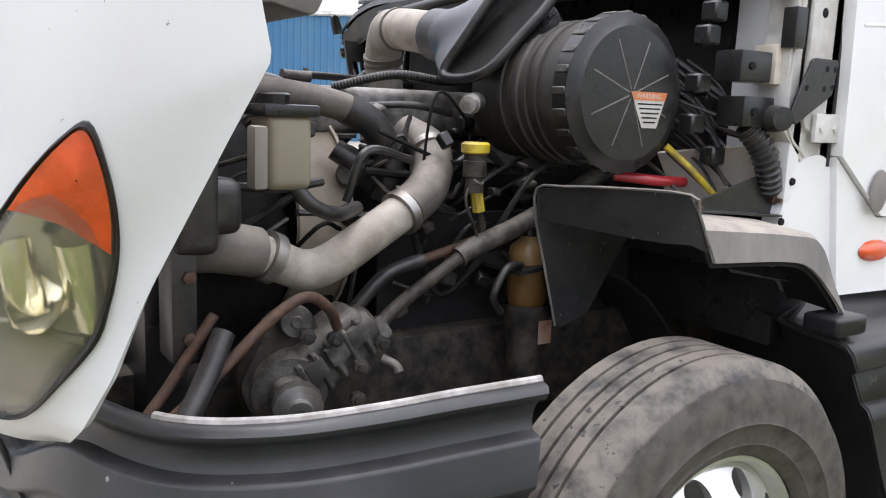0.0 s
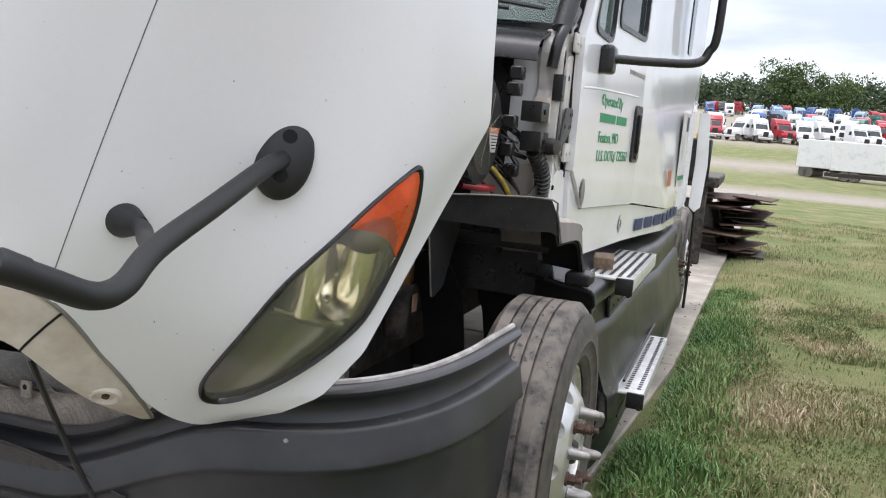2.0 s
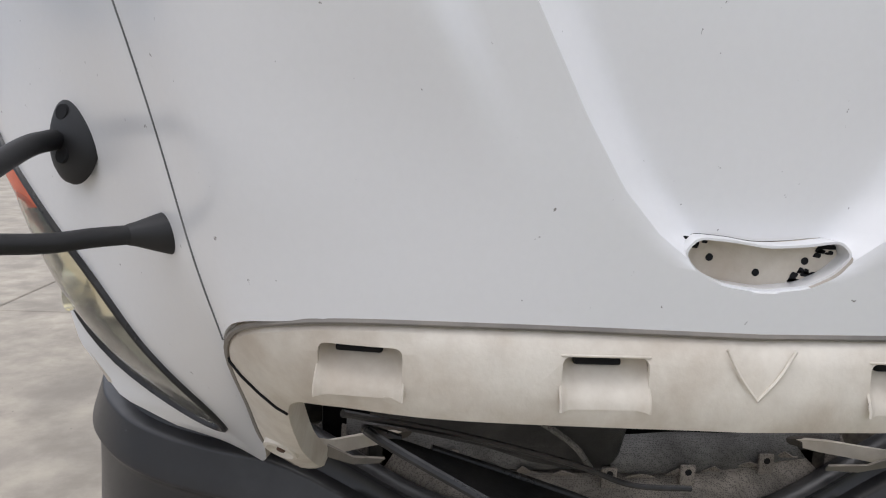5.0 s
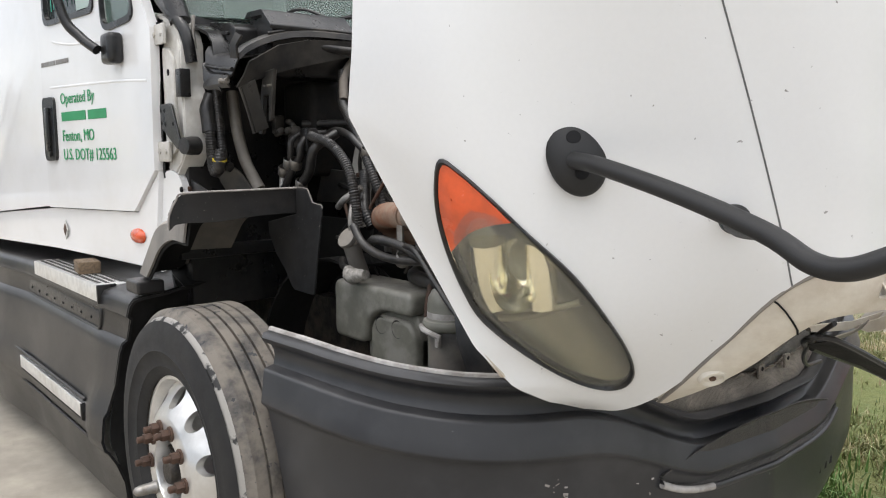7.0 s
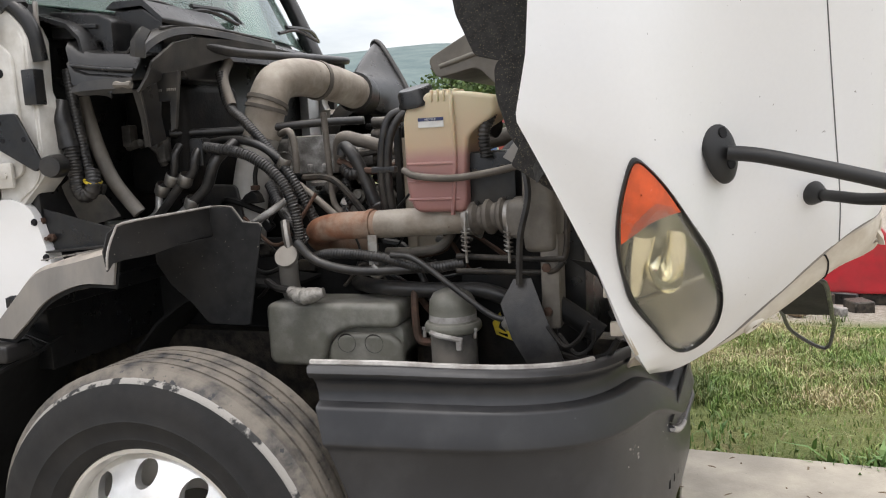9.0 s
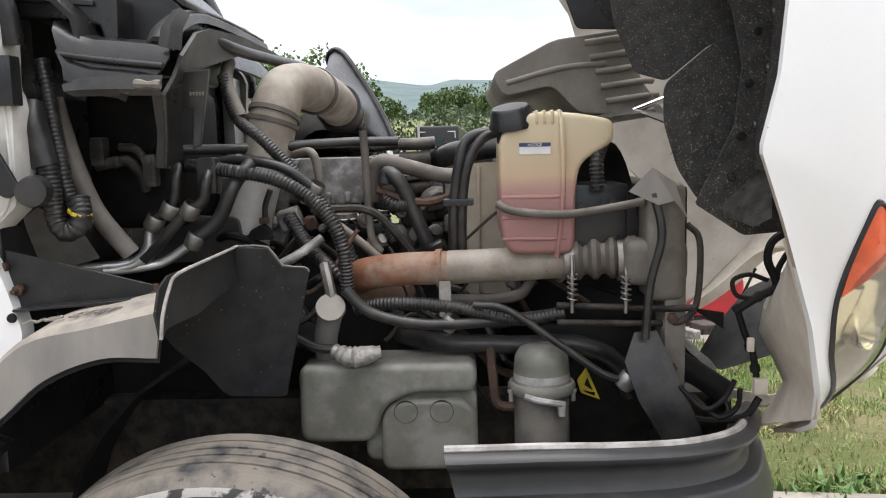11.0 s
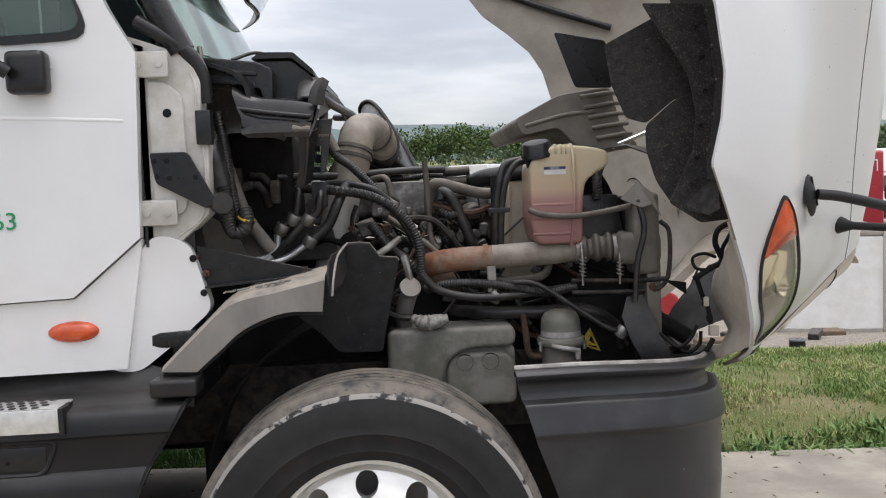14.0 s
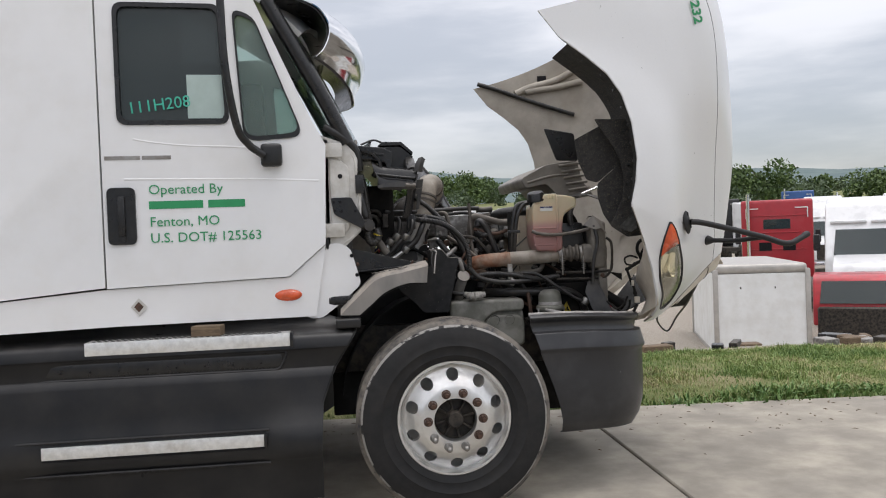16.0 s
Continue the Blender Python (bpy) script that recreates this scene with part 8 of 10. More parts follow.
L_LINES = [
    ("radiator_hose", [(.92, .34, 1.535), (.74, .36, 1.54), (.60, .38, 1.527), (.50, .39, 1.505), (.43, .395, 1.47)], .037, "tanrubber", 0),
    ("hose_elbow", [(.50, .39, 1.505), (.43, .395, 1.47), (.385, .40, 1.41), (.375, .40, 1.34), (.385, .39, 1.27)], .040, "rubber", 0),
    ("black_hose", [(.74, .63, 1.34), (.70, .64, 1.295), (.63, .62, 1.27), (.55, .56, 1.275)], .017, "rubber", 0),
    ("steering_shaft", [(-.30, .62, 1.42), (.04, .60, 1.24), (.23, .60, 1.17), (.28, .60, 1.145)], .026, "castdark", 0),
    ("steering_shaft", [(.26, .60, 1.155), (.46, .61, 1.04), (.53, .63, .99)], .017, "grime", 0),
    ("steel_line", [(.20, .55, 1.175), (.29, .56, 1.155), (.37, .57, 1.14)], .013, "rustnut", 0),
    ("black_hose", [(.37, .57, 1.14), (.47, .57, 1.11), (.55, .56, 1.03), (.60, .55, .96)], .018, "rubber", 0),
    ("black_hose", [(.11, .64, 1.12), (.17, .66, 1.12), (.21, .66, 1.05), (.17, .64, 1.0)], .010, "rubber", 0),
    ("power_line", [(.66, .69, 1.03), (.70, .73, 1.085), (.76, .75, 1.12), (.84, .77, 1.09), (.95, .80, 1.01), (1.02, .82, .96), (1.10, .84, .91)], .012, "rustnut", 0),
    ("power_line", [(.95, .74, 1.10), (1.0, .76, 1.04), (1.05, .78, .98), (1.1, .80, .93)], .011, "rustnut", 0),
    ("black_hose", [(.95, .80, 1.08), (1.0, .84, 1.0), (1.06, .88, .92)], .022, "rubber", 0),
    ("thin_cable", [(.22, .60, 1.36), (.24, .63, 1.335), (.26, .63, 1.34), (.265, .61, 1.37)], .004, "castgrey", 0),
    ("thin_cable", [(.22, .60, 1.36), (.28, .62, 1.30), (.24, .62, 1.20)], .004, "grime", 0),
    ("battery_cable", [(-.22, .80, 1.44), (-.28, .84, 1.38), (-.36, .86, 1.31)], .009, "yellow", 0),
    ("battery_cable", [(-.24, .79, 1.43), (-.30, .83, 1.37), (-.38, .85, 1.31)], .010, "dark_ink", 0),
    ("red_cable", [(-.10, .74, 1.36), (-.20, .80, 1.35), (-.30, .80, 1.345)], .014, "red", 0),
    ("red_cable", [(-.38, .93, 1.45), (-.42, .95, 1.40), (-.46, .95, 1.34)], .006, "red", 0),
    ("engine_loom", [(.45, .20, 1.56), (.30, .28, 1.60), (.15, .30, 1.59), (.02, .33, 1.60)], .014, "rubber", .004),
    ("engine_loom", [(.42, .26, 1.51), (.28, .34, 1.52), (.16, .36, 1.50)], .010, "rubber", 0),
    ("black_hose", [(.50, .33, 1.40), (.45, .36, 1.36), (.40, .36, 1.30)], .03, "rubber", 0),
]
for nm, pts, r, mt, rb in L_LINES:
    if rb:
        part(nm, sweep(spline(pts, 8), r * .92, 10, ribs=rb * .45, pitch=.0085), mt, truck, "black corrugated engine loom")
    else:
        part(nm, tube(pts, r, 12), mt, truck, {"rubber": "black rubber hose", "tanrubber": "dusty tan and black rubber hose", "castgrey": "dusty grey metal rod", "castdark": "dusty dark metal rod", "grime": "grimy dark rod",
                                               "rustnut": "rusty brown steel line", "yellow": "yellow cable", "dark_ink": "dark blue cable", "red": "red cable"}[mt])
part("wiring_conduit", sweep(spline([(-.36, .93, 1.50), (-.40, .95, 1.45), (-.43, .96, 1.39), (-.46, .95, 1.33)], 8), .030, 12, ribs=.006, pitch=.012), "rubber", truck, "thick black corrugated conduit")
# fluid reservoir
jug = part("fluid_reservoir", box((.757, .60, 1.41), (.10, .12, .16), .025, 4), "psjug", truck, "stained translucent power steering reservoir")
part("reservoir_lid", box((.757, .60, 1.497), (.125, .14, .026), .008), "black", jug, "black reservoir lid")
part("reservoir_cap", lathe([(.035, 0), (.036, .02), (.03, .024), (0, .025)], 16, m=Matrix.Translation((.775, .60, 1.51))), "black", jug, "black cap")
part("reservoir_pleats", box((.83, .655, 1.40), (.03, .05, .13), .008), "greyplastic", jug, "ribbed side")
# steering gear
sg = lathe([(0, .11), (.04, .11), (.045, .10), (.05, .06), (.085, .05), (.092, .03), (.095, -.06), (.08, -.1)], 28, m=orient((.25, .95, -.15), (.74, .60, .885)))
gear = part("steering_gear", sg, "castdark", truck, "dusty cast steering gear box")
part("gear_body", box((.66, .60, .945), (.24, .12, .13), .03, 3, m=pose(0, 0, 0, 0, 32, 0)), "castdark", gear, "cast gear body")
for k in range(5):
    part("gear_rib", box((.72 - .035 * k, .665, .905 + .022 * k), (.016, .03, .10), .005, 1, m=pose(0, 0, 0, 0, 32, 0)), "castdark", gear, "cast rib")
part("gear_nut", lathe([(.052, 0), (.055, .01), (.055, .035), (.03, .045), (.028, .06), (.012, .06), (.010, .05), (0, .05)], 12, m=orient((.25, .95, -.15), (.755, .69, .875))), "steel", gear, "big steel gear nut")
part("gear_end", lathe([(.05, -.02), (.055, .0), (.05, .03), (.03, .04), (0, .045)], 16, m=orient((-.8, .1, .55), (.565, .61, .995))), "castdark", gear, "gear end cap")
for x, y, z in ((.735, .70, 1.02), (.60, .68, .85), (.60, .69, .93), (.53, .66, .97), (.66, .68, 1.0)):
    part("gear_bolt", lathe([(.018, -.01), (.018, .012), (.010, .014), (.010, .022), (0, .023)], 8, m=orient((.2, .95, .1), (x, y, z))), "grime", gear)
for k in range(3):
    part("gear_flange", box((.70 - .05 * k, .672, .93 + .035 * k), (.05, .02, .05), .008, 2, m=pose(0, 0, 0, 0, 32, 0)), "castdark", gear, "cast flange pad")
part("gear_eye", lathe([(.034, -.03), (.036, .0), (.034, .012), (.014, .014), (.012, .02), (0, .02)], 18, m=orient((.2, .95, .1), (.745, .66, 1.045))), "castdark", gear, "cast mounting eye")
part("gear_outlet", tube([(.53, .66, .93), (.505, .68, .915), (.50, .69, .90)], .014, 10), "castdark", gear, "small outlet pipe")
part("gear_mount", prism(round_poly([(.83, .82), (.86, .90), (.78, 1.05), (.70, 1.07), (.66, 1.0), (.72, .90), (.74, .80)], .03), "y", .56, .62, .01), "grime", truck, "grimy gear mount bracket")
part("universal_joint", box((.53, .63, .99), (.06, .05, .06), .014, 2, m=pose(0, 0, 0, 20, 30, 0)), "castdark", truck, "dusty universal joint")
# amber filter, dipsticks, small parts
ff = part("fuel_filter", lathe([(.0, .10), (.025, .10), (.03, .09), (.052, .07), (.056, .05), (.056, -.08), (.05, -.09)], 28, m=Matrix.Translation((.035, .58, 1.085))), "ambertank", truck, "amber see-through fuel filter bowl")
part("filter_base", lathe([(.062, .0), (.066, -.02), (.06, -.05), (.05, -.12), (.045, -.2), (0, -.2)], 24, m=Matrix.Translation((.035, .58, 1.0))), "grime", ff, "dark filter base")
part("filter_cap", lathe([(.022, 0), (.022, .02), (0, .021)], 12, m=Matrix.Translation((.035, .58, 1.185))), "black", ff, "black cap")
part("sight_tag", box((.02, .645, .93), (.045, .004, .065), .001, 1), "rust", ff, "dull amber tag")
oc = part("oil_cap", lathe([(.0, .025), (.03, .025), (.036, .02), (.036, .0), (.03, -.004)], 12, m=Matrix.Translation((.25, .61, 1.41))), "yellow", truck, "yellow oil filler cap")
part("oil_neck", lathe([(.028, -.004), (.028, -.02), (.03, -.022), (.03, -.06), (.024, -.064), (.024, -.1)], 16, m=Matrix.Translation((.25, .61, 1.41))), "grime", oc, "grimy dark filler neck")
part("dipstick", tube([(.235, .60, 1.31), (.23, .60, 1.285), (.225, .60, 1.26)], .016, 8), "yellow", truck, "yellow dipstick handle")
part("dipstick_tube", tube([(.225, .60, 1.26), (.20, .58, 1.2), (.2, .5, 1.1)], .011, 8), "grime", truck, "dark dipstick tube")
part("pressure_valve", lathe([(.022, -.045), (.026, -.04), (.026, .02), (.022, .022), (.022, .045), (0, .047)], 16, m=orient((.7, .6, -.1), (.21, .53, 1.53))), "castgrey", truck, "small round valve")
part("alternator", lathe([(.0, .05), (.025, .05), (.035, .035), (.035, -.06), (.02, -.07)], 20, m=orient((.5, .6, .1), (.45, .33, 1.33))), "castdark", truck, "dusty alternator end")
random.seed(5)
for k in range(34):
    x, y, z = random.uniform(-.2, .5), random.uniform(.24, .42), random.uniform(1.1, 1.5)
    part("engine_fitting", box((x, y, z), (random.uniform(.02, .07), random.uniform(.03, .06), random.uniform(.02, .06)), .006, 1, m=pose(0, 0, 0, random.uniform(-20, 20), random.uniform(-30, 30), 0)),
         random.choice(("grime", "black", "oilblack", "castdark")), truck, "grimy engine fitting")
for k in range(26):
    x, y, z = random.uniform(-.1, .5), random.uniform(-.42, -.28), random.uniform(1.12, 1.46)
    part("engine_fitting", box((x, y, z), (random.uniform(.02, .07), random.uniform(.03, .06), random.uniform(.02, .06)), .006, 1, m=pose(0, 0, 0, random.uniform(-20, 20), random.uniform(-30, 30), 0)),
         random.choice(("grime", "black", "grime", "castgrey")), truck, "grimy engine fitting")
for k in range(10):
    a, c = random.uniform(-.1, .35), random.uniform(.3, .42)
    part("thin_line", tube([(a, c, random.uniform(1.3, 1.55)), (a + .08, c + .06, random.uniform(1.25, 1.5)), (a + random.uniform(.1, .2), c, random.uniform(1.15, 1.4))], .006, 6), random.choice(("rubber", "grime", "oilblack")), truck, "thin engine line")
# relays and boxes on the left cab front wall
for x, z in ((-.33, 1.645), (-.355, 1.535)):
    rl = part("relay_box", box((x, .93, z), (.12, .08, .075), .006), "black", truck, "black fuse and relay box")
    part("relay_lug", lathe([(.010, 0), (.010, .004), (0, .004)], 10, m=orient((0, 1, 0), (x + .02, .971, z))), "gapdark", rl)
part("fuse_strip", box((-.435, .93, 1.655), (.05, .07, .10), .006), "cream", truck, "cream fuse strip")
part("wall_panel", box((-.50, .885, 1.6), (.05, .20, .6), .01), "cab_white", truck, "dusty white cab front wall")
part("wall_panel", box((-.52, -.86, 1.6), (.05, .20, .6), .01), "black", truck, "black insulated cab front wall")
b = sheet([[(-.46, .95, 1.46), (-.52, .96, 1.40), (-.50, .95, 1.26)], [(-.30, .70, 1.42), (-.34, .70, 1.36), (-.34, .70, 1.26)]], thick=.01)
part("floor_pan", b, "beige", truck, "dusty cab floor corner")

# small lines, clips and connectors scattered through both sides of the bay
rg = random.Random(21)
for sd in (1, -1):
    for k in range(26):
        x0, z0 = rg.uniform(-.25, .75), rg.uniform(1.02, 1.5)
        y0 = sd * rg.uniform(.42, .56)
        p1 = (x0 + rg.uniform(.05, .16), y0 + sd * rg.uniform(0, .05), z0 + rg.uniform(-.10, .08))
        p2 = (x0 + rg.uniform(.15, .32), y0 + rg.uniform(-.05, .03), z0 + rg.uniform(-.22, .10))
        part("thin_line", tube([(x0, y0, z0), p1, p2], rg.choice((.004, .006, .008, .011)), 7), rg.choice(("rubber", "rubber", "grime", "oilblack", "rustnut" if sd < 0 else "rubber")), truck, "thin grimy engine line")
    for k in range(16):
        x0, z0, y0 = rg.uniform(-.2, .75), rg.uniform(1.0, 1.48), sd * rg.uniform(.40, .56)
        part("plug_connector", box((x0, y0, z0), (rg.uniform(.02, .045), .03, rg.uniform(.02, .04)), .004, 1, m=pose(0, 0, 0, rg.uniform(-30, 30), rg.uniform(-40, 40), 0)), rg.choice(("black", "black", "castdark", "castgrey" if sd < 0 else "black", "rustnut" if sd < 0 else "grime")), truck, "small plug connector")
    for k in range(14):
        x0, z0 = rg.uniform(-.2, .8), rg.uniform(.9, 1.5)
        part("bolt", lathe([(.012, 0), (.012, .008), (.007, .009), (.007, .016), (0, .017)], 6, m=orient((0, sd, 0), (x0, sd * .27, z0))), rg.choice(("castgrey", "grime")), truck)
for k in range(14):
    x0, z0 = rg.uniform(-.38, -.2), rg.uniform(1.38, 1.72)
    part("wall_wire", tube([(x0, .72, z0), (x0 - .03, .80, z0 - .06), (x0 - rg.uniform(.02, .1), .88, z0 - rg.uniform(.08, .18))], rg.choice((.004, .006, .009)), 7), rg.choice(("rubber", "rubber", "black", "grime")), truck, "black wire at the cab wall")
for x0, z0 in ((-.27, 1.72), (-.25, 1.60), (-.24, 1.50), (-.29, 1.78), (-.33, 1.42)):
    part("relay", box((x0, .86, z0), (.05, .05, .05), .006, 1), "black", truck, "small black relay")


# ---- ground ----
def slab_edge(x):
    return 1.03 - 0.09 * (x - 1.0) if x > -3 else 1.39 - .03 * (x + 3)


REAR_RISE = [(8, 0), (45, -.3), (84, -.1), (110, 2.0), (145, 4.9), (200, 9.0), (260, 13.5), (300, 17.0), (360, 19.0)]
FRONT_RISE = [(2.5, 0), (4.5, -.25), (8.5, -1.3), (12, -1.68), (36, -1.4), (60, 0), (110, 3.5), (200, 8.5), (400, 13)]
HILLS = [(-100, 25), (-60, 30), (-35, 140), (-16, 148), (-5, 124), (5, 118), (20, 92), (34, 72), (60, 66)]


def ground_z(x, y):
    """Level pad, grass that falls away to a valley yard, hills far off."""
    d = math.hypot(x, y)
    e = y - slab_edge(x)
    z = -.06
    if e > 0:
        z = -.06 + .07 * smooth01(0, .25, e)
    # the grass behind the truck runs level to a road, then climbs past rows of trucks
    if x < -8:
        z += interp(REAR_RISE, -x)
    # the gravel yard ahead lies a step lower, and the land rises beyond it
    if e > 2.5:
        z += interp(FRONT_RISE, e) * smooth01(-12, 5, x) if e < 30 else interp(FRONT_RISE, e) * smooth01(-70, -12, x)
    if d > 500:
        a = math.atan2(y, x)
        head = math.degrees(math.atan2(x, y))
        hill = interp(HILLS, head) + 8 * math.sin(a * 7 + 1) + 5 * math.sin(a * 17) + 3 * math.sin(a * 31)
        z += hill * smooth01(600, 1700, d)
    return z


def axis_steps():
    v, s = [0.0], 0.5
    while v[-1] < 3200:
        v.append(v[-1] + s)
        if v[-1] > 8:
            s *= 1.12
    return v


ax = axis_steps()
gx = [-a for a in ax[:0:-1]] + ax
rows = [[(x, y, ground_z(x, y)) for x in gx] for y in gx]
nx = len(gx)
verts = [p for r in rows for p in r]
faces = [(j * nx + i, j * nx + i + 1, (j + 1) * nx + i + 1, (j + 1) * nx + i) for j in range(nx - 1) for i in range(nx - 1)]
me = bpy.data.meshes.new("ground")
me.from_pydata(verts, [], faces)
me.polygons.foreach_set("use_smooth", [True] * len(me.polygons))


def ground_mat():
    """Grass near the pad, gravel yards, and far wooded hills with haze put into their colour."""
    m = bpy.data.materials.new("ground_cover")
    m.use_nodes = True
    n, l = m.node_tree.nodes, m.node_tree.links
    b = n["Principled BSDF"]
    b.inputs["Roughness"].default_value = 0.95
    co = n.new("ShaderNodeTexCoord")

    def tex(sc, det=6.0):
        t = n.new("ShaderNodeTexNoise")
        t.inputs["Scale"].default_value, t.inputs["Detail"].default_value = sc, det
        t.inputs["Roughness"].default_value = .68
        l.new(co.outputs["Object"], t.inputs["Vector"])
        return t.outputs["Fac"]

    def ramp(f, stops):
        r = n.new("ShaderNodeValToRGB")
        for i, (p, c) in enumerate(stops):
            e = r.color_ramp.elements[i] if i < 2 else r.color_ramp.elements.new(1.0)
            e.position, e.color = p, (*c, 1)
        l.new(f, r.inputs["Fac"])
        return r.outputs["Color"]

    def mix(f, a, c):
        x = n.new("ShaderNodeMix")
        x.data_type = "RGBA"
        l.new(f, x.inputs["Factor"])
        l.new(a, x.inputs["A"])
        l.new(c, x.inputs["B"])
        return x.outputs["Result"]

    def at(name):
        a = n.new("ShaderNodeAttribute")
        a.attribute_name = name
        return a.outputs["Fac"]
    fine = ramp(tex(38, 8), [(.3, (.052, .078, .022)), (.55, (.125, .155, .046)), (.75, (.26, .23, .115))])
    patch = ramp(tex(.8, 12), [(.36, (.105, .165, .040)), (.50, (.215, .22, .072)), (.60, (.37, .295, .165))])
    grass = n.new("ShaderNodeMix")
    grass.data_type = "RGBA"
    grass.inputs["Factor"].default_value = .5
    l.new(fine, grass.inputs["A"])
    l.new(patch, grass.inputs["B"])
    gravel = ramp(tex(22, 9), [(.3, (.16, .135, .11)), (.5, (.33, .29, .24)), (.7, (.5, .46, .40))])
    # blue-grey for the far land: distance haze painted into the colour
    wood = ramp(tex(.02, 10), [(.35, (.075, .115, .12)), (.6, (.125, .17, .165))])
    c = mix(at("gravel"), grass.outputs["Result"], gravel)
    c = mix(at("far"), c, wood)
    l.new(c, b.inputs["Base Color"])
    bp = n.new("ShaderNodeBump")
    bp.inputs["Distance"].default_value = .03
    l.new(tex(45, 6), bp.inputs["Height"])
    l.new(bp.outputs["Normal"], b.inputs["Normal"])
    return m


def gravel_at(x, y):
    e = y - slab_edge(x)
    g = 0.0
    if x > -6:
        g = max(g, smooth01(2.6, 3.2, e) * smooth01(-3, 0.5, x + 0.0))
        g *= smooth01(70, 44, e)
    r = -x
    g = max(g, smooth01(38, 40, r) * smooth01(50, 48, r), smooth01(82, 86, r) * smooth01(100, 96, r), smooth01(120, 126, r) * smooth01(285, 275, r) * .8)
    if e < -8 and x > -40:
        g = max(g, .6)
    return g


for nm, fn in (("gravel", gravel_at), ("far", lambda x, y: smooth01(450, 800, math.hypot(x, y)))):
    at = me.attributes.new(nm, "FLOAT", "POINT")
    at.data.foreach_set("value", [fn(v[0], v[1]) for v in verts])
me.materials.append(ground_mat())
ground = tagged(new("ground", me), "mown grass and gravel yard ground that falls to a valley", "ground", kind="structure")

M["concrete"] = surf("weathered_concrete", (0.365, 0.33, 0.272), 0.85, var=0.22, scale=3.4, dirt=(0.20, 0.182, 0.155), dirt_amt=0.32, dirt_scale=1.5,
                     dirt_sharp=0.4, speck=(0.16, 0.14, 0.12), speck_amt=0.12, speck_scale=38, bump=0.35, bump_scale=70, detail=9)
pavement = thing("pavement", "weathered light concrete slabs with open joints", "pavement", kind="structure")
PX, PY = 4.6, 4.2
for i in range(-8, 6):
    for j in range(-9, 1):
        x0, x1 = 1.25 + i * PX, 1.25 + (i + 1) * PX
        y1a = slab_edge(x0) if j == 0 else slab_edge(x0) - .6 + j * PY
        y1b = slab_edge(x1) if j == 0 else slab_edge(x1) - .6 + j * PY
        y0a, y0b = slab_edge(x0) - .6 + (j - 1) * PY, slab_edge(x1) - .6 + (j - 1) * PY
        g = .008
        part("slab", prism([(x0 + g, y0a + g), (x1 - g, y0b + g), (x1 - g, y1b - g), (x0 + g, y1a - g)], "z", -.12, 0.0, .008, seg=1), "concrete", pavement, smooth=False)


# ---- grass ----
def blades(name, n, area, height, seed, colours, wide=1.0, lean_by=.35, label="uneven green and straw grass blades beside the concrete"):
    """Many grass blades as one mesh: each a bent two-piece strip."""
    rng = np.random.default_rng(seed)
    xs, ys = area(rng, n)
    thin = rng.random(len(xs))
    keep = [i for i in range(len(xs)) if ys[i] > slab_edge(xs[i]) + rng.normal(-.03 if xs[i] < 0 else .02, .06) and thin[i] > smooth01(.05, .3, noise.noise(Vector((xs[i] * .9 + 7, ys[i] * 1.1, 2)))) * .93]
    xs, ys = xs[keep], ys[keep]
    n = len(xs)
    clump = np.array([noise.noise(Vector((x * 1.3, y * 1.3, 0))) for x, y in zip(xs, ys)])
    h = height * (0.5 + 0.7 * rng.random(n)) * np.clip(1 + 1.0 * clump, .35, 2)
    a = rng.random(n) * 2 * math.pi
    lean = rng.normal(0, lean_by, n)
    w = (.0022 + .0022 * rng.random(n)) * wide
    z0 = np.array([ground_z(x, y) for x, y in zip(xs, ys)]) - .005
    dx, dy = np.cos(a), np.sin(a)
    bx, by = -dy, dx
    P = np.zeros((n, 5, 3))
    for k, (f, wd, ln) in enumerate(((0, 1, 0), (0, -1, 0), (.55, .8, .35), (.55, -.8, .35), (1, 0, 1))):
        P[:, k, 0] = xs + bx * w * wd + dx * lean * h * ln
        P[:, k, 1] = ys + by * w * wd + dy * lean * h * ln
        P[:, k, 2] = z0 + h * f * (1 - .25 * np.abs(lean) * ln)
    verts = P.reshape(-1, 3)
    base = np.arange(n)[:, None] * 5
    tri_a = base + np.array([[0, 1, 3]])
    tri_b = base + np.array([[0, 3, 2]])
    tri_c = base + np.array([[2, 3, 4]])
    faces = np.concatenate([tri_a, tri_b, tri_c])
    me = bpy.data.meshes.new(name)
    me.from_pydata(verts.tolist(), [], faces.tolist())
    me.materials.append(colours)
    return tagged(new(name, me), label, "grass", kind="stuff")


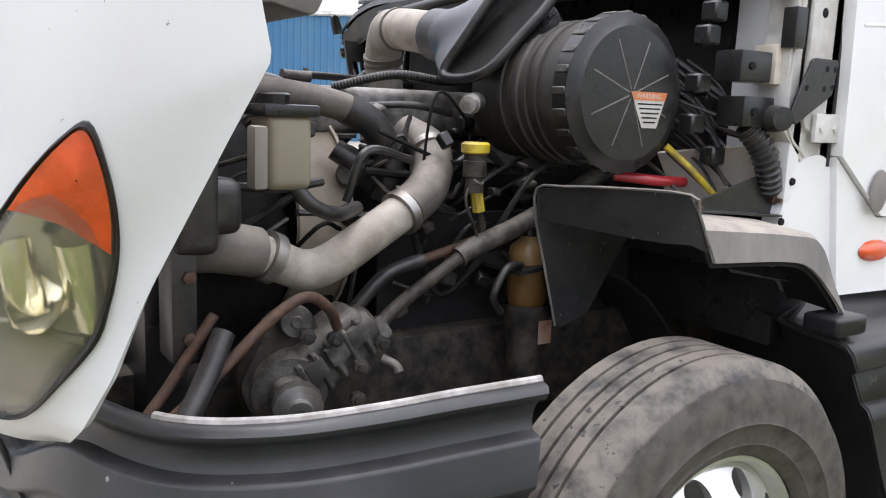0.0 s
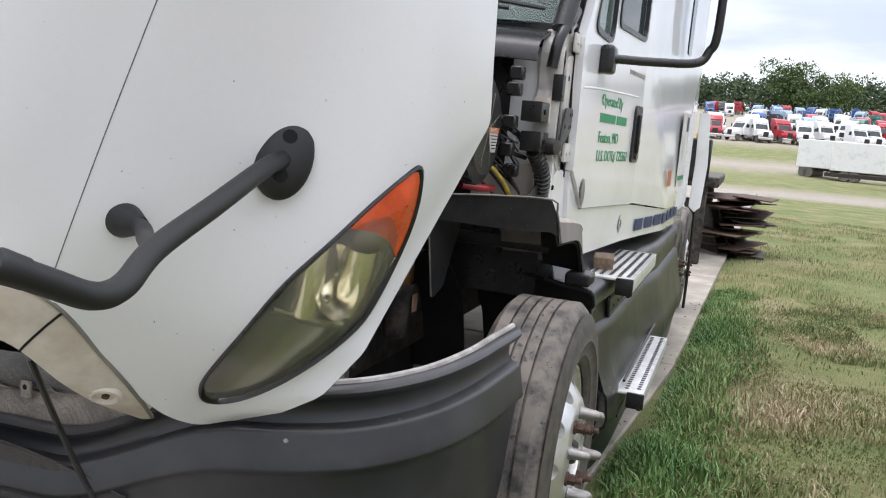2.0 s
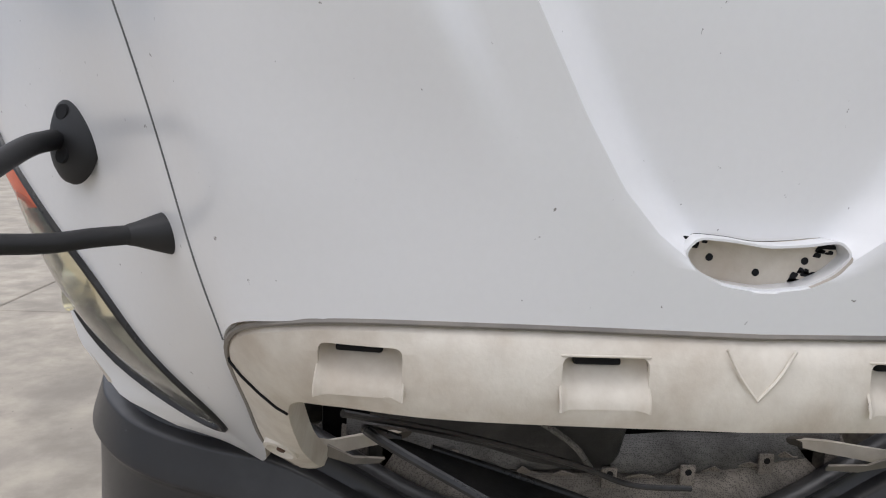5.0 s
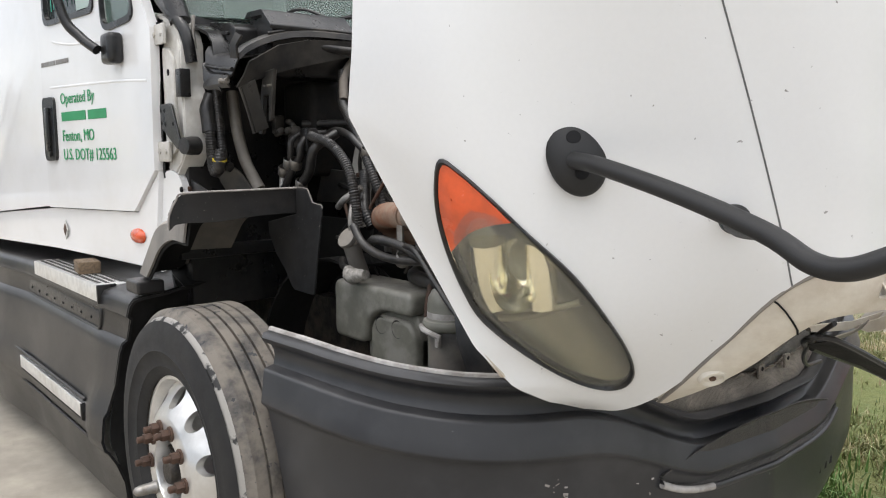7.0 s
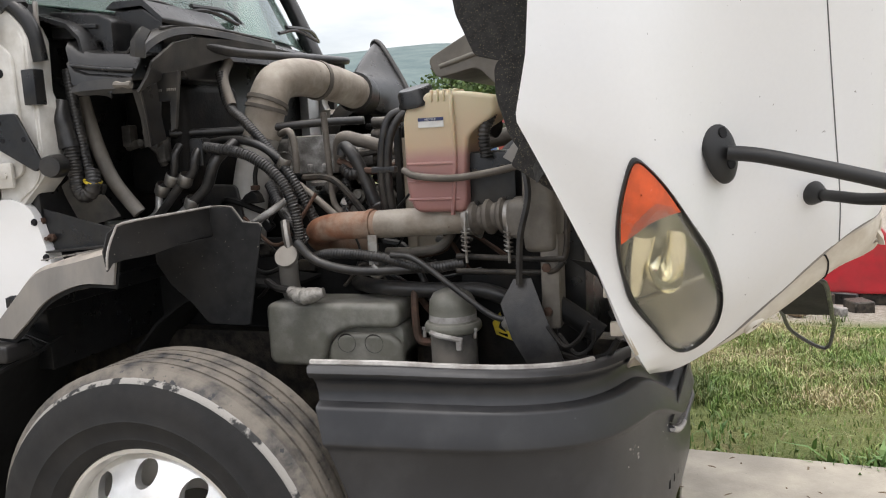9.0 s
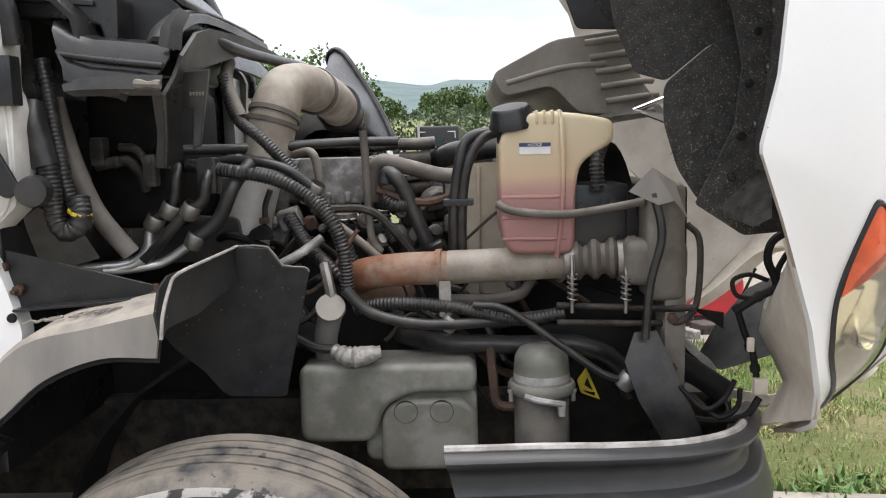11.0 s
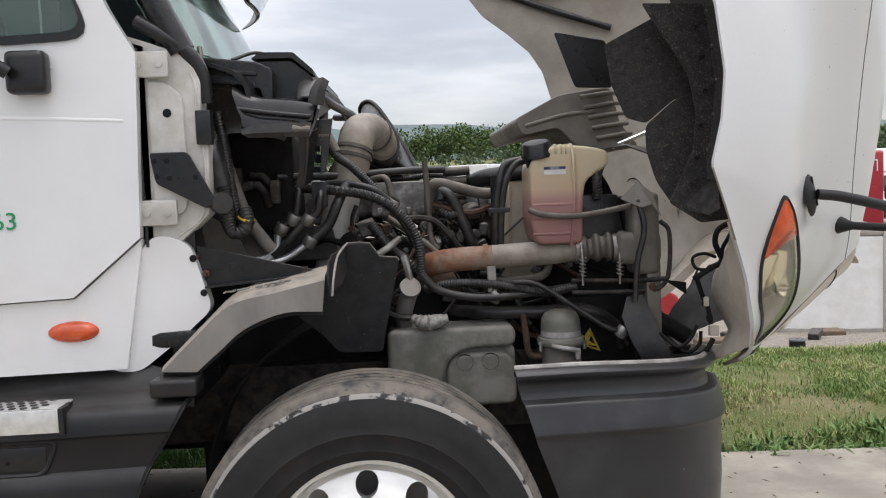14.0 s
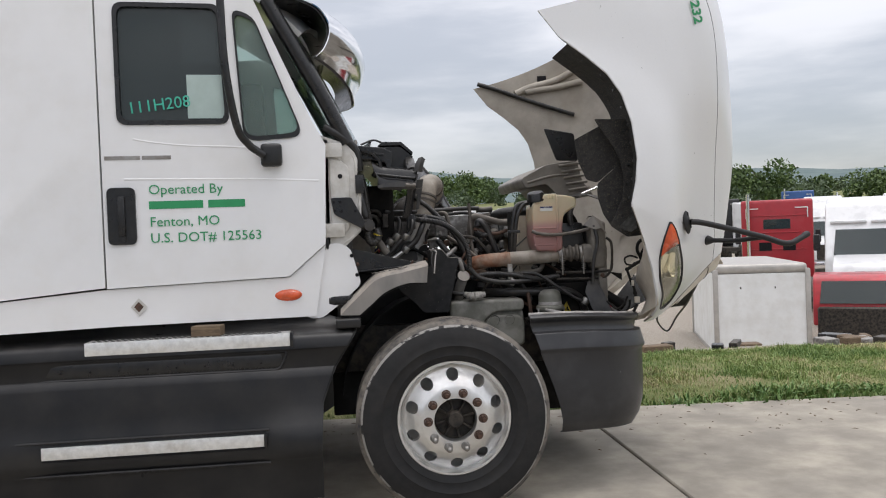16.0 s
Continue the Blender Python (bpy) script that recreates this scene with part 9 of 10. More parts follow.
def blade_mat(name, stops):
    m = bpy.data.materials.new(name)
    m.use_nodes = True
    n, l = m.node_tree.nodes, m.node_tree.links
    b = n["Principled BSDF"]
    b.inputs["Roughness"].default_value = .6
    g = n.new("ShaderNodeNewGeometry")
    co = n.new("ShaderNodeTexCoord")
    nz = n.new("ShaderNodeTexNoise")
    nz.inputs["Scale"].default_value = .9
    nz.inputs["Detail"].default_value = 9
    nz.inputs["Roughness"].default_value = .68
    l.new(co.outputs["Object"], nz.inputs["Vector"])
    wide = n.new("ShaderNodeMapRange")
    wide.inputs["From Min"].default_value, wide.inputs["From Max"].default_value = .34, .66
    wide.inputs["To Min"].default_value, wide.inputs["To Max"].default_value = .04, .90
    l.new(nz.outputs["Fac"], wide.inputs["Value"])
    ad = n.new("ShaderNodeMath")
    ad.operation = "MULTIPLY_ADD"
    ad.inputs[1].default_value = .40
    l.new(g.outputs["Random Per Island"], ad.inputs[0])
    l.new(wide.outputs["Result"], ad.inputs[2])
    r = n.new("ShaderNodeValToRGB")
    for i, (p, c) in enumerate(stops):
        e = r.color_ramp.elements[i] if i < 2 else r.color_ramp.elements.new(1.0)
        e.position, e.color = p, (*c, 1)
    l.new(ad.outputs["Value"], r.inputs["Fac"])
    l.new(r.outputs["Color"], b.inputs["Base Color"])
    return m


BLADE = blade_mat("grass_blade", ((.24, (.056, .090, .023)), (.50, (.136, .170, .052)), (.74, (.235, .222, .096)), (.93, (.41, .335, .205))))
LAWN = blade_mat("lawn_blade", ((.24, (.085, .16, .032)), (.55, (.19, .28, .072)), (.80, (.31, .34, .125)), (.97, (.48, .42, .24))))
WEED = blade_mat("weed_leaf", ((.2, (.055, .130, .026)), (.6, (.11, .205, .05)), (1.0, (.20, .26, .085))))
blades("grass", 150000, lambda r, n: (r.uniform(-7, 2.2, n), 1.0 + r.random(n) ** 1.3 * 4.2), .038, 3, BLADE, 1.1, .5)
blades("grass", 120000, lambda r, n: (1.4 + 5.6 * r.random(n) ** 1.4, .2 + r.random(n) * 3.3), .036, 4, LAWN, 1.2, .5)
blades("grass", 60000, lambda r, n: (r.uniform(-22, -6, n), 1.0 + r.random(n) * 9), .07, 5, BLADE)
blades("grass", 30000, lambda r, n: (r.uniform(-7, 2.2, n), 4.5 + r.random(n) * 7), .07, 8, BLADE)


def tufts(x0, x1, y0, y1, spread, each):
    """Blade places gathered into tufts over a stretch of the lawn."""
    def area(r, n):
        k = max(1, n // each)
        cx, cy = r.uniform(x0, x1, k), r.uniform(y0, y1, k)
        return np.repeat(cx, each) + r.normal(0, spread, k * each), np.repeat(cy, each) + r.normal(0, spread, k * each)
    return area


blades("grass_tufts", 42000, tufts(-7, 2.4, 1.0, 4.4, .035, 24), .062, 12, BLADE, 1.3, .7, "darker grass tufts standing out of the lawn")
blades("grass_tufts", 26000, tufts(1.4, 7, .5, 3.4, .035, 24), .062, 13, LAWN, 1.3, .7, "darker grass tufts standing out of the lawn")
blades("grass_tufts", 26000, lambda r, n: (lambda x: (x, np.array([slab_edge(a) for a in x]) + .02 + np.abs(r.normal(0, .22, n))))(r.uniform(-7, 1.5, n)), .085, 16, WEED, 1.5, .6, "tall green grass along the concrete edge")
blades("edge_weeds", 20000, lambda r, n: (r.uniform(1.3, 7, n), .86 - .075 * (r.uniform(1.3, 7, n) - 1) + np.abs(r.normal(0, .16, n))), .095, 15, WEED, 4.0, .9, "leafy green weeds along the concrete edge")
blades("grass", 22000, lambda r, n: (r.uniform(1.2, 7, n), .78 - .07 * (r.uniform(1.2, 7, n) - 1) + r.random(n) * .6), .07, 6, LAWN, 1.1, .6)


# dry clippings and grit swept onto the concrete
dr = random.Random(14)
dv, df = [], []
for k in range(420):
    x = dr.uniform(-6, 6)
    y = slab_edge(x) - abs(dr.gauss(0, .55)) - .02
    a, w, h = dr.uniform(0, 6.3), dr.uniform(.004, .022), dr.uniform(.002, .006)
    c, d = math.cos(a), math.sin(a)
    n0 = len(dv)
    for u, v, z in ((-1, -1, 0), (1, -1, 0), (1, 1, 0), (-1, 1, 0), (0, 0, 1)):
        dv.append((x + c * u * w - d * v * h, y + d * u * w + c * v * h, z * h * 1.2 + .0005))
    df += [(n0, n0 + 1, n0 + 4), (n0 + 1, n0 + 2, n0 + 4), (n0 + 2, n0 + 3, n0 + 4), (n0 + 3, n0, n0 + 4)]
me = bpy.data.meshes.new("clippings")
me.from_pydata(dv, [], df)
me.materials.append(M["wood"])
tagged(new("clippings", me), "dry brown clippings and grit on the concrete", "debris", kind="stuff")


# ---- trees and woods ----
def leaf_mat(name, a, b_):
    m = bpy.data.materials.new(name)
    m.use_nodes = True
    n, l = m.node_tree.nodes, m.node_tree.links
    b = n["Principled BSDF"]
    b.inputs["Roughness"].default_value = .7
    g = n.new("ShaderNodeNewGeometry")
    r = n.new("ShaderNodeValToRGB")
    r.color_ramp.elements[0].color, r.color_ramp.elements[1].color = (*a, 1), (*b_, 1)
    l.new(g.outputs["Random Per Island"], r.inputs["Fac"])
    l.new(r.outputs["Color"], b.inputs["Base Color"])
    return m


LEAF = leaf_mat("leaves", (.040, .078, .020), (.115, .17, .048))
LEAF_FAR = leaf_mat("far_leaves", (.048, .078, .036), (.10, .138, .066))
M["bark"] = surf("bark", (.10, .075, .055), .9, var=.3, scale=12, bump=.6, bump_scale=30)


def crown_points(rng, h, w, n, lobe_n=14):
    """Leaf places in uneven lobes."""
    lobes = [(rng.normal(0, w * .28), rng.normal(0, w * .28), h * (.26 + .64 * rng.random()), w * (.18 + .2 * rng.random())) for _ in range(lobe_n)]
    out = []
    for i in range(n):
        lx, ly, lz, lr = lobes[int(rng.random() * len(lobes))]
        v = rng.normal(0, 1, 3)
        v /= np.linalg.norm(v) + 1e-6
        q = lr * (.55 + .5 * rng.random())
        out.append((lx + v[0] * q, ly + v[1] * q, lz + v[2] * q * .8))
    return out


def leaf_mesh(name, pts, size, rng):
    verts, faces = [], []
    for p in pts:
        a = rng.normal(0, 1, 3)
        a /= np.linalg.norm(a)
        b = np.cross(a, rng.normal(0, 1, 3))
        b /= np.linalg.norm(b) + 1e-6
        s = size * (.5 + .8 * rng.random())
        k = len(verts)
        p = np.array(p)
        verts += [tuple(p + a * s), tuple(p + b * s * .8), tuple(p - a * s), tuple(p - b * s * .8)]
        faces.append((k, k + 1, k + 2, k + 3))
    me = bpy.data.meshes.new(name)
    me.from_pydata(verts, [], faces)
    return me


def tree(x, y, h, w, seed, n=900, leaf=.33, lobe_n=14):
    rng = np.random.default_rng(seed)
    t = thing("tree", "leafy green broadleaf tree with an uneven crown", "tree", (x, y, ground_z(x, y) - .2), group="yard trees")
    b = tube([(0, 0, 0), (.1, .05, h * .25), (.05, .1, h * .5), (0, 0, h * .8)], lambda f: .035 * h * (1 - .8 * f) * .6, 8)
    for k in range(5):
        a = rng.random() * 6.28
        z = h * (.3 + .09 * k)
        tube([(0, 0, z), (math.cos(a) * w * .2, math.sin(a) * w * .2, z + h * .1), (math.cos(a) * w * .36, math.sin(a) * w * .36, z + h * .2)], .012 * h * .6, 5, 4, b)
    part("trunk", b, "bark", t)
    c = new("crown", leaf_mesh("crown", crown_points(rng, h, w, n, lobe_n), leaf, rng))
    c.data.materials.append(LEAF)
    c.parent = t
    return t


for i, (head, d, h, w) in enumerate(((-11.5, 76, 9.5, 7), (-9, 79, 10, 7), (-13.6, 82, 9, 7), (-16, 76, 8.5, 7), (-6.8, 86, 7.5, 6), (-2.2, 196, 6.4, 8), (0, 205, 6.8, 9), (1.8, 198, 6.2, 8),
                                     (3.2, 200, 7.6, 9), (4.8, 210, 6, 8), (6.4, 190, 7.8, 11), (8.4, 200, 7, 7), (10, 210, 6.5, 8), (28.2, 100, 6.2, 6.2), (26.6, 104, 5.4, 5), (31.4, 110, 4.2, 4),
                                     (35, 120, 5, 6), (37.5, 118, 5.5, 7), (20, 180, 6, 8), (15, 190, 7, 9))):
    tree(.4 + d * math.sin(radians(head)), -2.6 + d * math.cos(radians(head)), h, w, 20 + i, 2600, .22 if d < 150 else .34)
tree(-288, 12, 16.5, 12, 77, 5200, .34, 40)
tree(-290, 26, 14, 11, 78, 4600, .32, 34)


def woods(name, n, place, h0, h1, leaves, size, seed, label):
    """A far belt of trees as one mass of leaf clumps."""
    rng = np.random.default_rng(seed)
    pts = []
    for i in range(n):
        x, y = place(rng, i / n)
        h = rng.uniform(h0, h1)
        z = ground_z(x, y)
        for p in crown_points(rng, h, h * .8, leaves):
            pts.append((x + p[0], y + p[1], z + max(.2, p[2])))
        for k in range(leaves // 4):
            pts.append((x + rng.normal(0, h * .3), y + rng.normal(0, h * .3), z + rng.random() * h * .5))
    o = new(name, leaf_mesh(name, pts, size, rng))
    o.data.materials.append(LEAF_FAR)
    return tagged(o, label, "woods", kind="stuff")


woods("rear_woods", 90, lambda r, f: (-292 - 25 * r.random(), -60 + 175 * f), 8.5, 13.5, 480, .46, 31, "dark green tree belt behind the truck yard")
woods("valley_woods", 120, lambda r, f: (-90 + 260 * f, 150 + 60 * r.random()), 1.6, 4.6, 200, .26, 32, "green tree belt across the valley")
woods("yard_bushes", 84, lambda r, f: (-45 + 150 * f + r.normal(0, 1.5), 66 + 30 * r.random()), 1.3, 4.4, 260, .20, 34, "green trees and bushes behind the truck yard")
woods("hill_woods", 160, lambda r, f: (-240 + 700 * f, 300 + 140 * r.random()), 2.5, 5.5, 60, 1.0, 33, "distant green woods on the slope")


# ---- parked trucks ----
M["whitebox"] = surf("white_sheet_panels", (.80, .81, .80), .45, var=.03, scale=2, dirt=(.58, .56, .51), dirt_amt=.15, dirt_scale=3, dirt_sharp=.5)
PAINT = {}


def paint(c):
    if c not in PAINT:
        PAINT[c] = surf("vehicle_paint", c, .35, var=.06, scale=2, coat=.3, dirt=tuple(v * .6 for v in c), dirt_amt=.15, dirt_scale=2)
    return PAINT[c]


def parked_truck(colour, label):
    """A long-nosed road tractor, nose towards its local x, seen from afar."""
    t = thing("parked_truck", label, "truck", group="trucks parked in the yard")
    p = paint(colour)
    part("cab", prism(round_poly([(-2.4, .9), (.1, .9), (.1, 1.9), (-.45, 2.75), (-1.0, 3.5), (-2.4, 3.75)], .15), "y", -1.2, 1.2, .12), p, t)
    hood_p = prism(round_poly([(.05, .8), (1.75, .75), (1.85, 1.25), (1.6, 1.75), (.05, 2.0)], .15), "y", -.95, .95, .15)
    part("hood", hood_p, p, t)
    part("windshield", sheet([[(.12, -.95, 1.98), (.2, 0, 1.98), (.12, .95, 1.98)], [(-.40, -.9, 2.72), (-.32, 0, 2.72), (-.40, .9, 2.72)]], thick=.02), "darkglass", t)
    for s in (1, -1):
        part("side_window", box((-.75, s * 1.205, 2.3), (.75, .02, .5), .01, 1), "darkglass", t)
        part("headlight", box((1.72, s * .78, 1.15), (.16, .22, .25), .04, 2), "chrome", t)
        part("fuel_tank", lathe([(.0, .6), (.3, .6), (.32, .55), (.32, -.55), (.3, -.6), (0, -.6)], 14, m=orient((1, 0, 0), (-1.4, s * .95, .75))), "alu", t)
        for x in (1.0, -3.2, -4.5):
            part("wheel", lathe([(0, .08), (.2, .08), (.28, .12), (.45, .13), (.5, .08), (.5, -.1), (.3, -.13)], 18, m=orient((0, s, 0), (x, s * 1.0, .5))), "tyre", t)
    part("exhaust_stack", tube([(-2.52, .95, .9), (-2.52, .95, 2.5), (-2.55, .95, 3.95)], .07, 10, 2), "chrome", t)
    for z in (1.35, 1.95, 2.55, 3.15):
        part("rear_rib", box((-2.415, 0, z), (.03, 2.0, .035), .008, 1), p, t)
    for s in (1, -1):
        part("reflective_mark", box((-2.432, s * .82, 3.42), (.012, .42, .035), .003, 1), "whitebox", t, "white reflective strip")
        part("reflective_mark", box((-2.432, s * 1.02, 3.24), (.012, .035, .34), .003, 1), "whitebox", t, "white reflective strip")
        part("rear_recess", box((-2.425, s * .40, 2.05), (.02, .42, .30), .01, 1), "gapdark", t, "dark recess")
    part("rear_window", box((-2.41, 0, 2.85), (.02, .9, .35), .01, 1), "darkglass", t)
    for s in (1, -1):
        part("door_mirror", box((-.25, s * 1.42, 2.35), (.08, .2, .5), .03, 1), "black", t)
        part("visor", box((-.55, s * .55, 2.95), (.18, 1.0, .1), .03, 1), p, t)
        part("fender", prism(round_poly([(.45, .95), (1.75, .95), (1.7, 1.3), (1.3, 1.5), (.6, 1.4)], .12), "y", s * .9, s * 1.2, .05), p, t)
    part("grille", box((1.83, 0, 1.2), (.06, .8, .75), .03, 1), "grime", t)
    part("bumper", box((1.9, 0, .58), (.16, 2.3, .36), .05, 2), "chrome", t)
    part("chassis", box((-2.6, 0, .75), (4.6, .85, .25), .02, 1), "grime", t)
    return t


COLS = [((.78, .78, .78), "white parked road tractor in the salvage yard"), ((.40, .02, .03), "red parked road tractor in the salvage yard"), ((.03, .10, .30), "blue parked road tractor in the salvage yard"),
        ((.007, .007, .008), "black parked road tractor in the salvage yard"), ((.30, .42, .55), "pale blue parked road tractor in the yard"), ((.03, .16, .12), "dark green parked road tractor in the yard")]
rng = random.Random(11)
made_first = {}


def put_truck(ci, x, y, rz):
    m = pose(x, y, ground_z(x, y), 0, 0, rz)
    if ci not in made_first:
        o = parked_truck(*COLS[ci])
        o.matrix_basis = m
        made_first[ci] = o
        return o
    return copy_thing(made_first[ci], m)


for row, (d, y0, y1, step) in enumerate(((133, -4, 22, 3.4), (146, -4, 60, 4.6), (160, 4, 62, 4.6), (174, 8, 66, 5.0), (190, 2, 70, 5.4), (238, -10, 80, 5.0), (258, -10, 84, 4.4))):
    y = y0
    while y < y1:
        ci = rng.choices(range(6), (9, 4, 4, 2, 2, 1))[0]
        put_truck(ci, -d + rng.uniform(-2, 2), y + rng.uniform(-.6, .6), rng.choice((20, -30, 160, 8)) + rng.uniform(-9, 9))
        y += step * rng.uniform(.8, 1.25)
for ci, x, y, rz in ((1, 15.8, 24.4, 61), (0, 14.6, 17.0, -124), (0, 23.5, 34, -118), (3, -.4, 43.5, 76), (0, 4.6, 42, -100), (0, 7.2, 41, -95), (1, -7.6, 45, 40), (0, -4.2, 47, 60), (0, 29, 33, -118), (0, 24.5, 40, -60), (0, 31, 46, -118), (3, 22, 44, 80), (0, 38, 47, -110), (2, 36, 58, 60), (2, -12, 52, 130), (3, -18.5, -8.6, 0)):
    put_truck(ci, x, y, rz)

# long white trailer and flat frames on the far road
for x, y, rz, L in ((-82, 13.6, 80, 8.6), (-85, 9.2, 60, 5.0), (6.6, 45.5, 58, 9.0)):
    tr = thing("semi_trailer", "long white box trailer parked on the gravel", "trailer", (x, y, ground_z(x, y)), rz, group="trailers")
    part("box_body", box((0, 0, 2.3), (L, 2.5, 2.7), .05, 1), paint((.78, .78, .77)), tr)
    part("underframe", box((0, 0, .8), (L, 1.2, .25), .02, 1), "grime", tr)
    for k in (-.35, -.25):
        part("axle_wheels", lathe([(0, 1.2), (.45, 1.2), (.5, 1.15), (.5, -1.15), (.45, -1.2), (0, -1.2)], 14, m=orient((0, 1, 0), (L * k, 0, .5))), "tyre", tr)
for k in range(7):
    x, y = (-66 - 3 * (k % 2), 10.5 + 3.4 * k) if k < 3 else (-112 - 3 * (k % 3), -2 + 4.5 * k)
    fr = thing("truck_frame", "bare black truck frame lying in the yard", "truck frame", (x, y, ground_z(x, y)), 80 + 7 * k, group="bare truck frames")
    for s in (1, -1):
        part("rail", box((0, s * .45, .85), (6, .1, .3), .01, 1), "grime", fr)
    for xx in (-2.2, 0, 2.2):
        part("cross_member", box((xx, 0, .85), (.2, .9, .2), .01, 1), "grime", fr)
    part("cab_shell", box((2.2, 0, 1.4), (1.4, 1.6, .9), .1, 1), "black", fr)

# power pylon on the horizon
x, y = -300, 52
py = thing("power_pylon", "tall grey steel power pylon beyond the woods", "pylon", (x, y, ground_z(x, y)))
for s in (1, -1):
    for t_ in (1, -1):
        part("leg", tube([(s * 1.4, t_ * 1.4, 0), (s * .35, t_ * .35, 26), (0, 0, 33)], .16, 5, 2), "steel", py)
for z in (20, 24, 28):
    part("cross_arm", box((0, 0, z), (.3, 7 - (z - 20) * .3, .3), .02, 1), "steel", py)
for k in range(8):
    part("brace", tube([(-1.2 + k * .13, -1.2 + k * .13, k * 3.2), (1.2 - k * .13, 1.2 - k * .13, (k + 1) * 3.2)], .08, 4, 1), "steel", py)

# ---- blue metal building ----
bld = thing("metal_building", "blue ribbed metal building with a pale eave", "building", (0, 0, 0))
M["bluewall"] = surf("blue_metal_siding", (.055, .17, .31), .45, metal=.2, var=.06, scale=.6, dirt=(.10, .20, .30), dirt_amt=.2, dirt_scale=.5)
pts = []
x = -52.0
while x < 14:
    pts += [(x, -30.0), (x + .20, -30.0), (x + .23, -29.96), (x + .27, -29.96), (x + .30, -30.0)]
    x += .30
rows = [[Vector((px, py_, 0)) for px, py_ in pts], [Vector((px, py_, 4.3 - .068 * px)) for px, py_ in pts]]
part("wall", sheet(rows, thick=.02), "bluewall", bld, "blue ribbed metal wall")
part("eave", tube([(-52, -29.9, 7.88), (14, -29.9, 3.40)], .09, 6, 2), "paper", bld, "pale metal eave")
rows = [[Vector((-52, -29.9, 7.9)), Vector((14, -29.9, 3.42))], [Vector((-52, -48, 9.5)), Vector((14, -48, 5.0))]]
part("roof", sheet(rows, thick=.1), "paper", bld, "pale metal roof")

# ---- yard clutter ahead of and behind the truck ----
M["trim"] = surf("grey_aluminium_trim", (.45, .43, .40), .5, metal=.5, var=.1, scale=6)
bx = thing("box_body", "white truck box body with grey corner trim on gravel", "box body", (7.76, 12.51, ground_z(8.3, 13.6) - .02), -17)
part("front_panel", box((1.0, .0, 1.02), (1.9, .03, 1.84), .006, 1), "whitebox", bx, "white front sheet panel")
part("rear_panel", box((1.0, 4.4, 1.02), (1.9, .03, 1.84), .006, 1), "whitebox", bx, "white rear sheet panel")
for xx in (.0, 2.0):
    part("side_panel", box((xx, 2.2, 1.02), (.03, 4.3, 1.84), .006, 1), "whitebox", bx, "white side sheet panel")
part("roof", box((1.0, 2.2, 2.05), (2.0, 4.44, .22), .09, 4), "trim", bx, "rounded grey roof cap")
for xx in (0.0, 2.0):
    for yy in (0.0, 4.4):
        part("corner_post", box((xx, yy, 1.02), (.11, .11, 2.04), .02, 2), "trim", bx)
for yy in (-.005, 4.405):
    part("sill", box((1.0, yy, .06), (1.9, .05, .12), .01, 1), "trim", bx)
for xx in (-.005, 2.005):
    part("sill", box((xx, 2.2, .06), (.05, 4.3, .12), .01, 1), "trim", bx)
for xx in (.55, 1.3):
    part("rivet", box((xx, -.02, 1.62), (.03, .02, .05), .005, 1), "grime", bx)

cab = thing("cab_shell", "cut-off red truck cab standing on the gravel", "truck cab", (11.7, 12.9, ground_z(11.7, 12.9)), -122)
part("shell", prism(round_poly([(-1.3, .5), (.1, .5), (.1, 1.0), (-.15, 1.62), (-.4, 1.72), (-1.3, 1.74)], .08), "y", -1.15, 1.15, .09), "red", cab, "red cab shell")
part("windshield", sheet([[(.115, -1.0, 1.05), (.16, 0, 1.05), (.115, 1.0, 1.05)], [(-.12, -.95, 1.58), (-.08, 0, 1.58), (-.12, .95, 1.58)]], thick=.01), "darkglass", cab, "dusty windshield")
part("bulkhead", box((.1, 0, .42), (.3, 2.1, 1.1), .04, 1), "grime", cab, "dark bulkhead under the windshield")
part("floor_pan", box((-.6, 0, .24), (1.3, 2.0, .48), .03, 1), "grime", cab)
wf = thing("door_frame", "white cut-off cab door frame leaning in the yard", "door frame", (10.6, 10.4, ground_z(10.6, 10.4)), -30)
part("frame", sweep(spline([(0, 0, 0), (.02, 0, .8), (.15, 0, 1.25), (.9, 0, 1.35), (1.2, 0, 1.3)], 6), .05, 8), "whitebox", wf)
part("base", box((.6, 0, .06), (1.3, .16, .12), .02, 1), "grime", wf)

rp = thing("red_fairing", "large red truck body panel with a white patch", "body panel", (0, 0, ground_z(2.5, 5.6)))
part("panel", prism(round_poly([(1.87, .12), (3.26, .12), (3.25, .5), (3.03, .63), (2.5, 1.3), (1.92, 1.34)], .06), "y", 5.45, 6.1, .03), "red", rp, "red panel body")
part("patch", box((2.28, 5.445, .42), (.20, .012, .20), .02, 1), "whitebox", rp, "white square patch")
part("foot", box((2.55, 5.75, .06), (1.3, .5, .12), .01, 1), "grime", rp, "dark base rail")

st = thing("blue_stand", "blue steel stand with a round foot on the grass", "stand", (1.60, 3.9, ground_z(1.6, 3.9)))
part("foot", lathe([(0, .09), (.15, .085), (.17, .07), (.18, 0), (.18, -.02), (0, -.02)], 24), paint((.03, .22, .42)), st)
part("post", tube([(0, 0, 0), (0, 0, .3), (0, 0, .62)], .014, 8, 2), paint((.04, .20, .42)), st)
pl = thing("pallet", "grey weathered wooden pallet loaded with dark scrap parts", "pallet", (1.05, 6.4, ground_z(1.05, 6.4)), 15)
for k in range(5):
    part("board", box((0, -.4 + .2 * k, .12), (1.0, .1, .02), .003, 1), "wood", pl)
for k in range(3):
    part("runner", box((-.45 + .45 * k, 0, .06), (.08, 1.0, .09), .003, 1), "wood", pl)
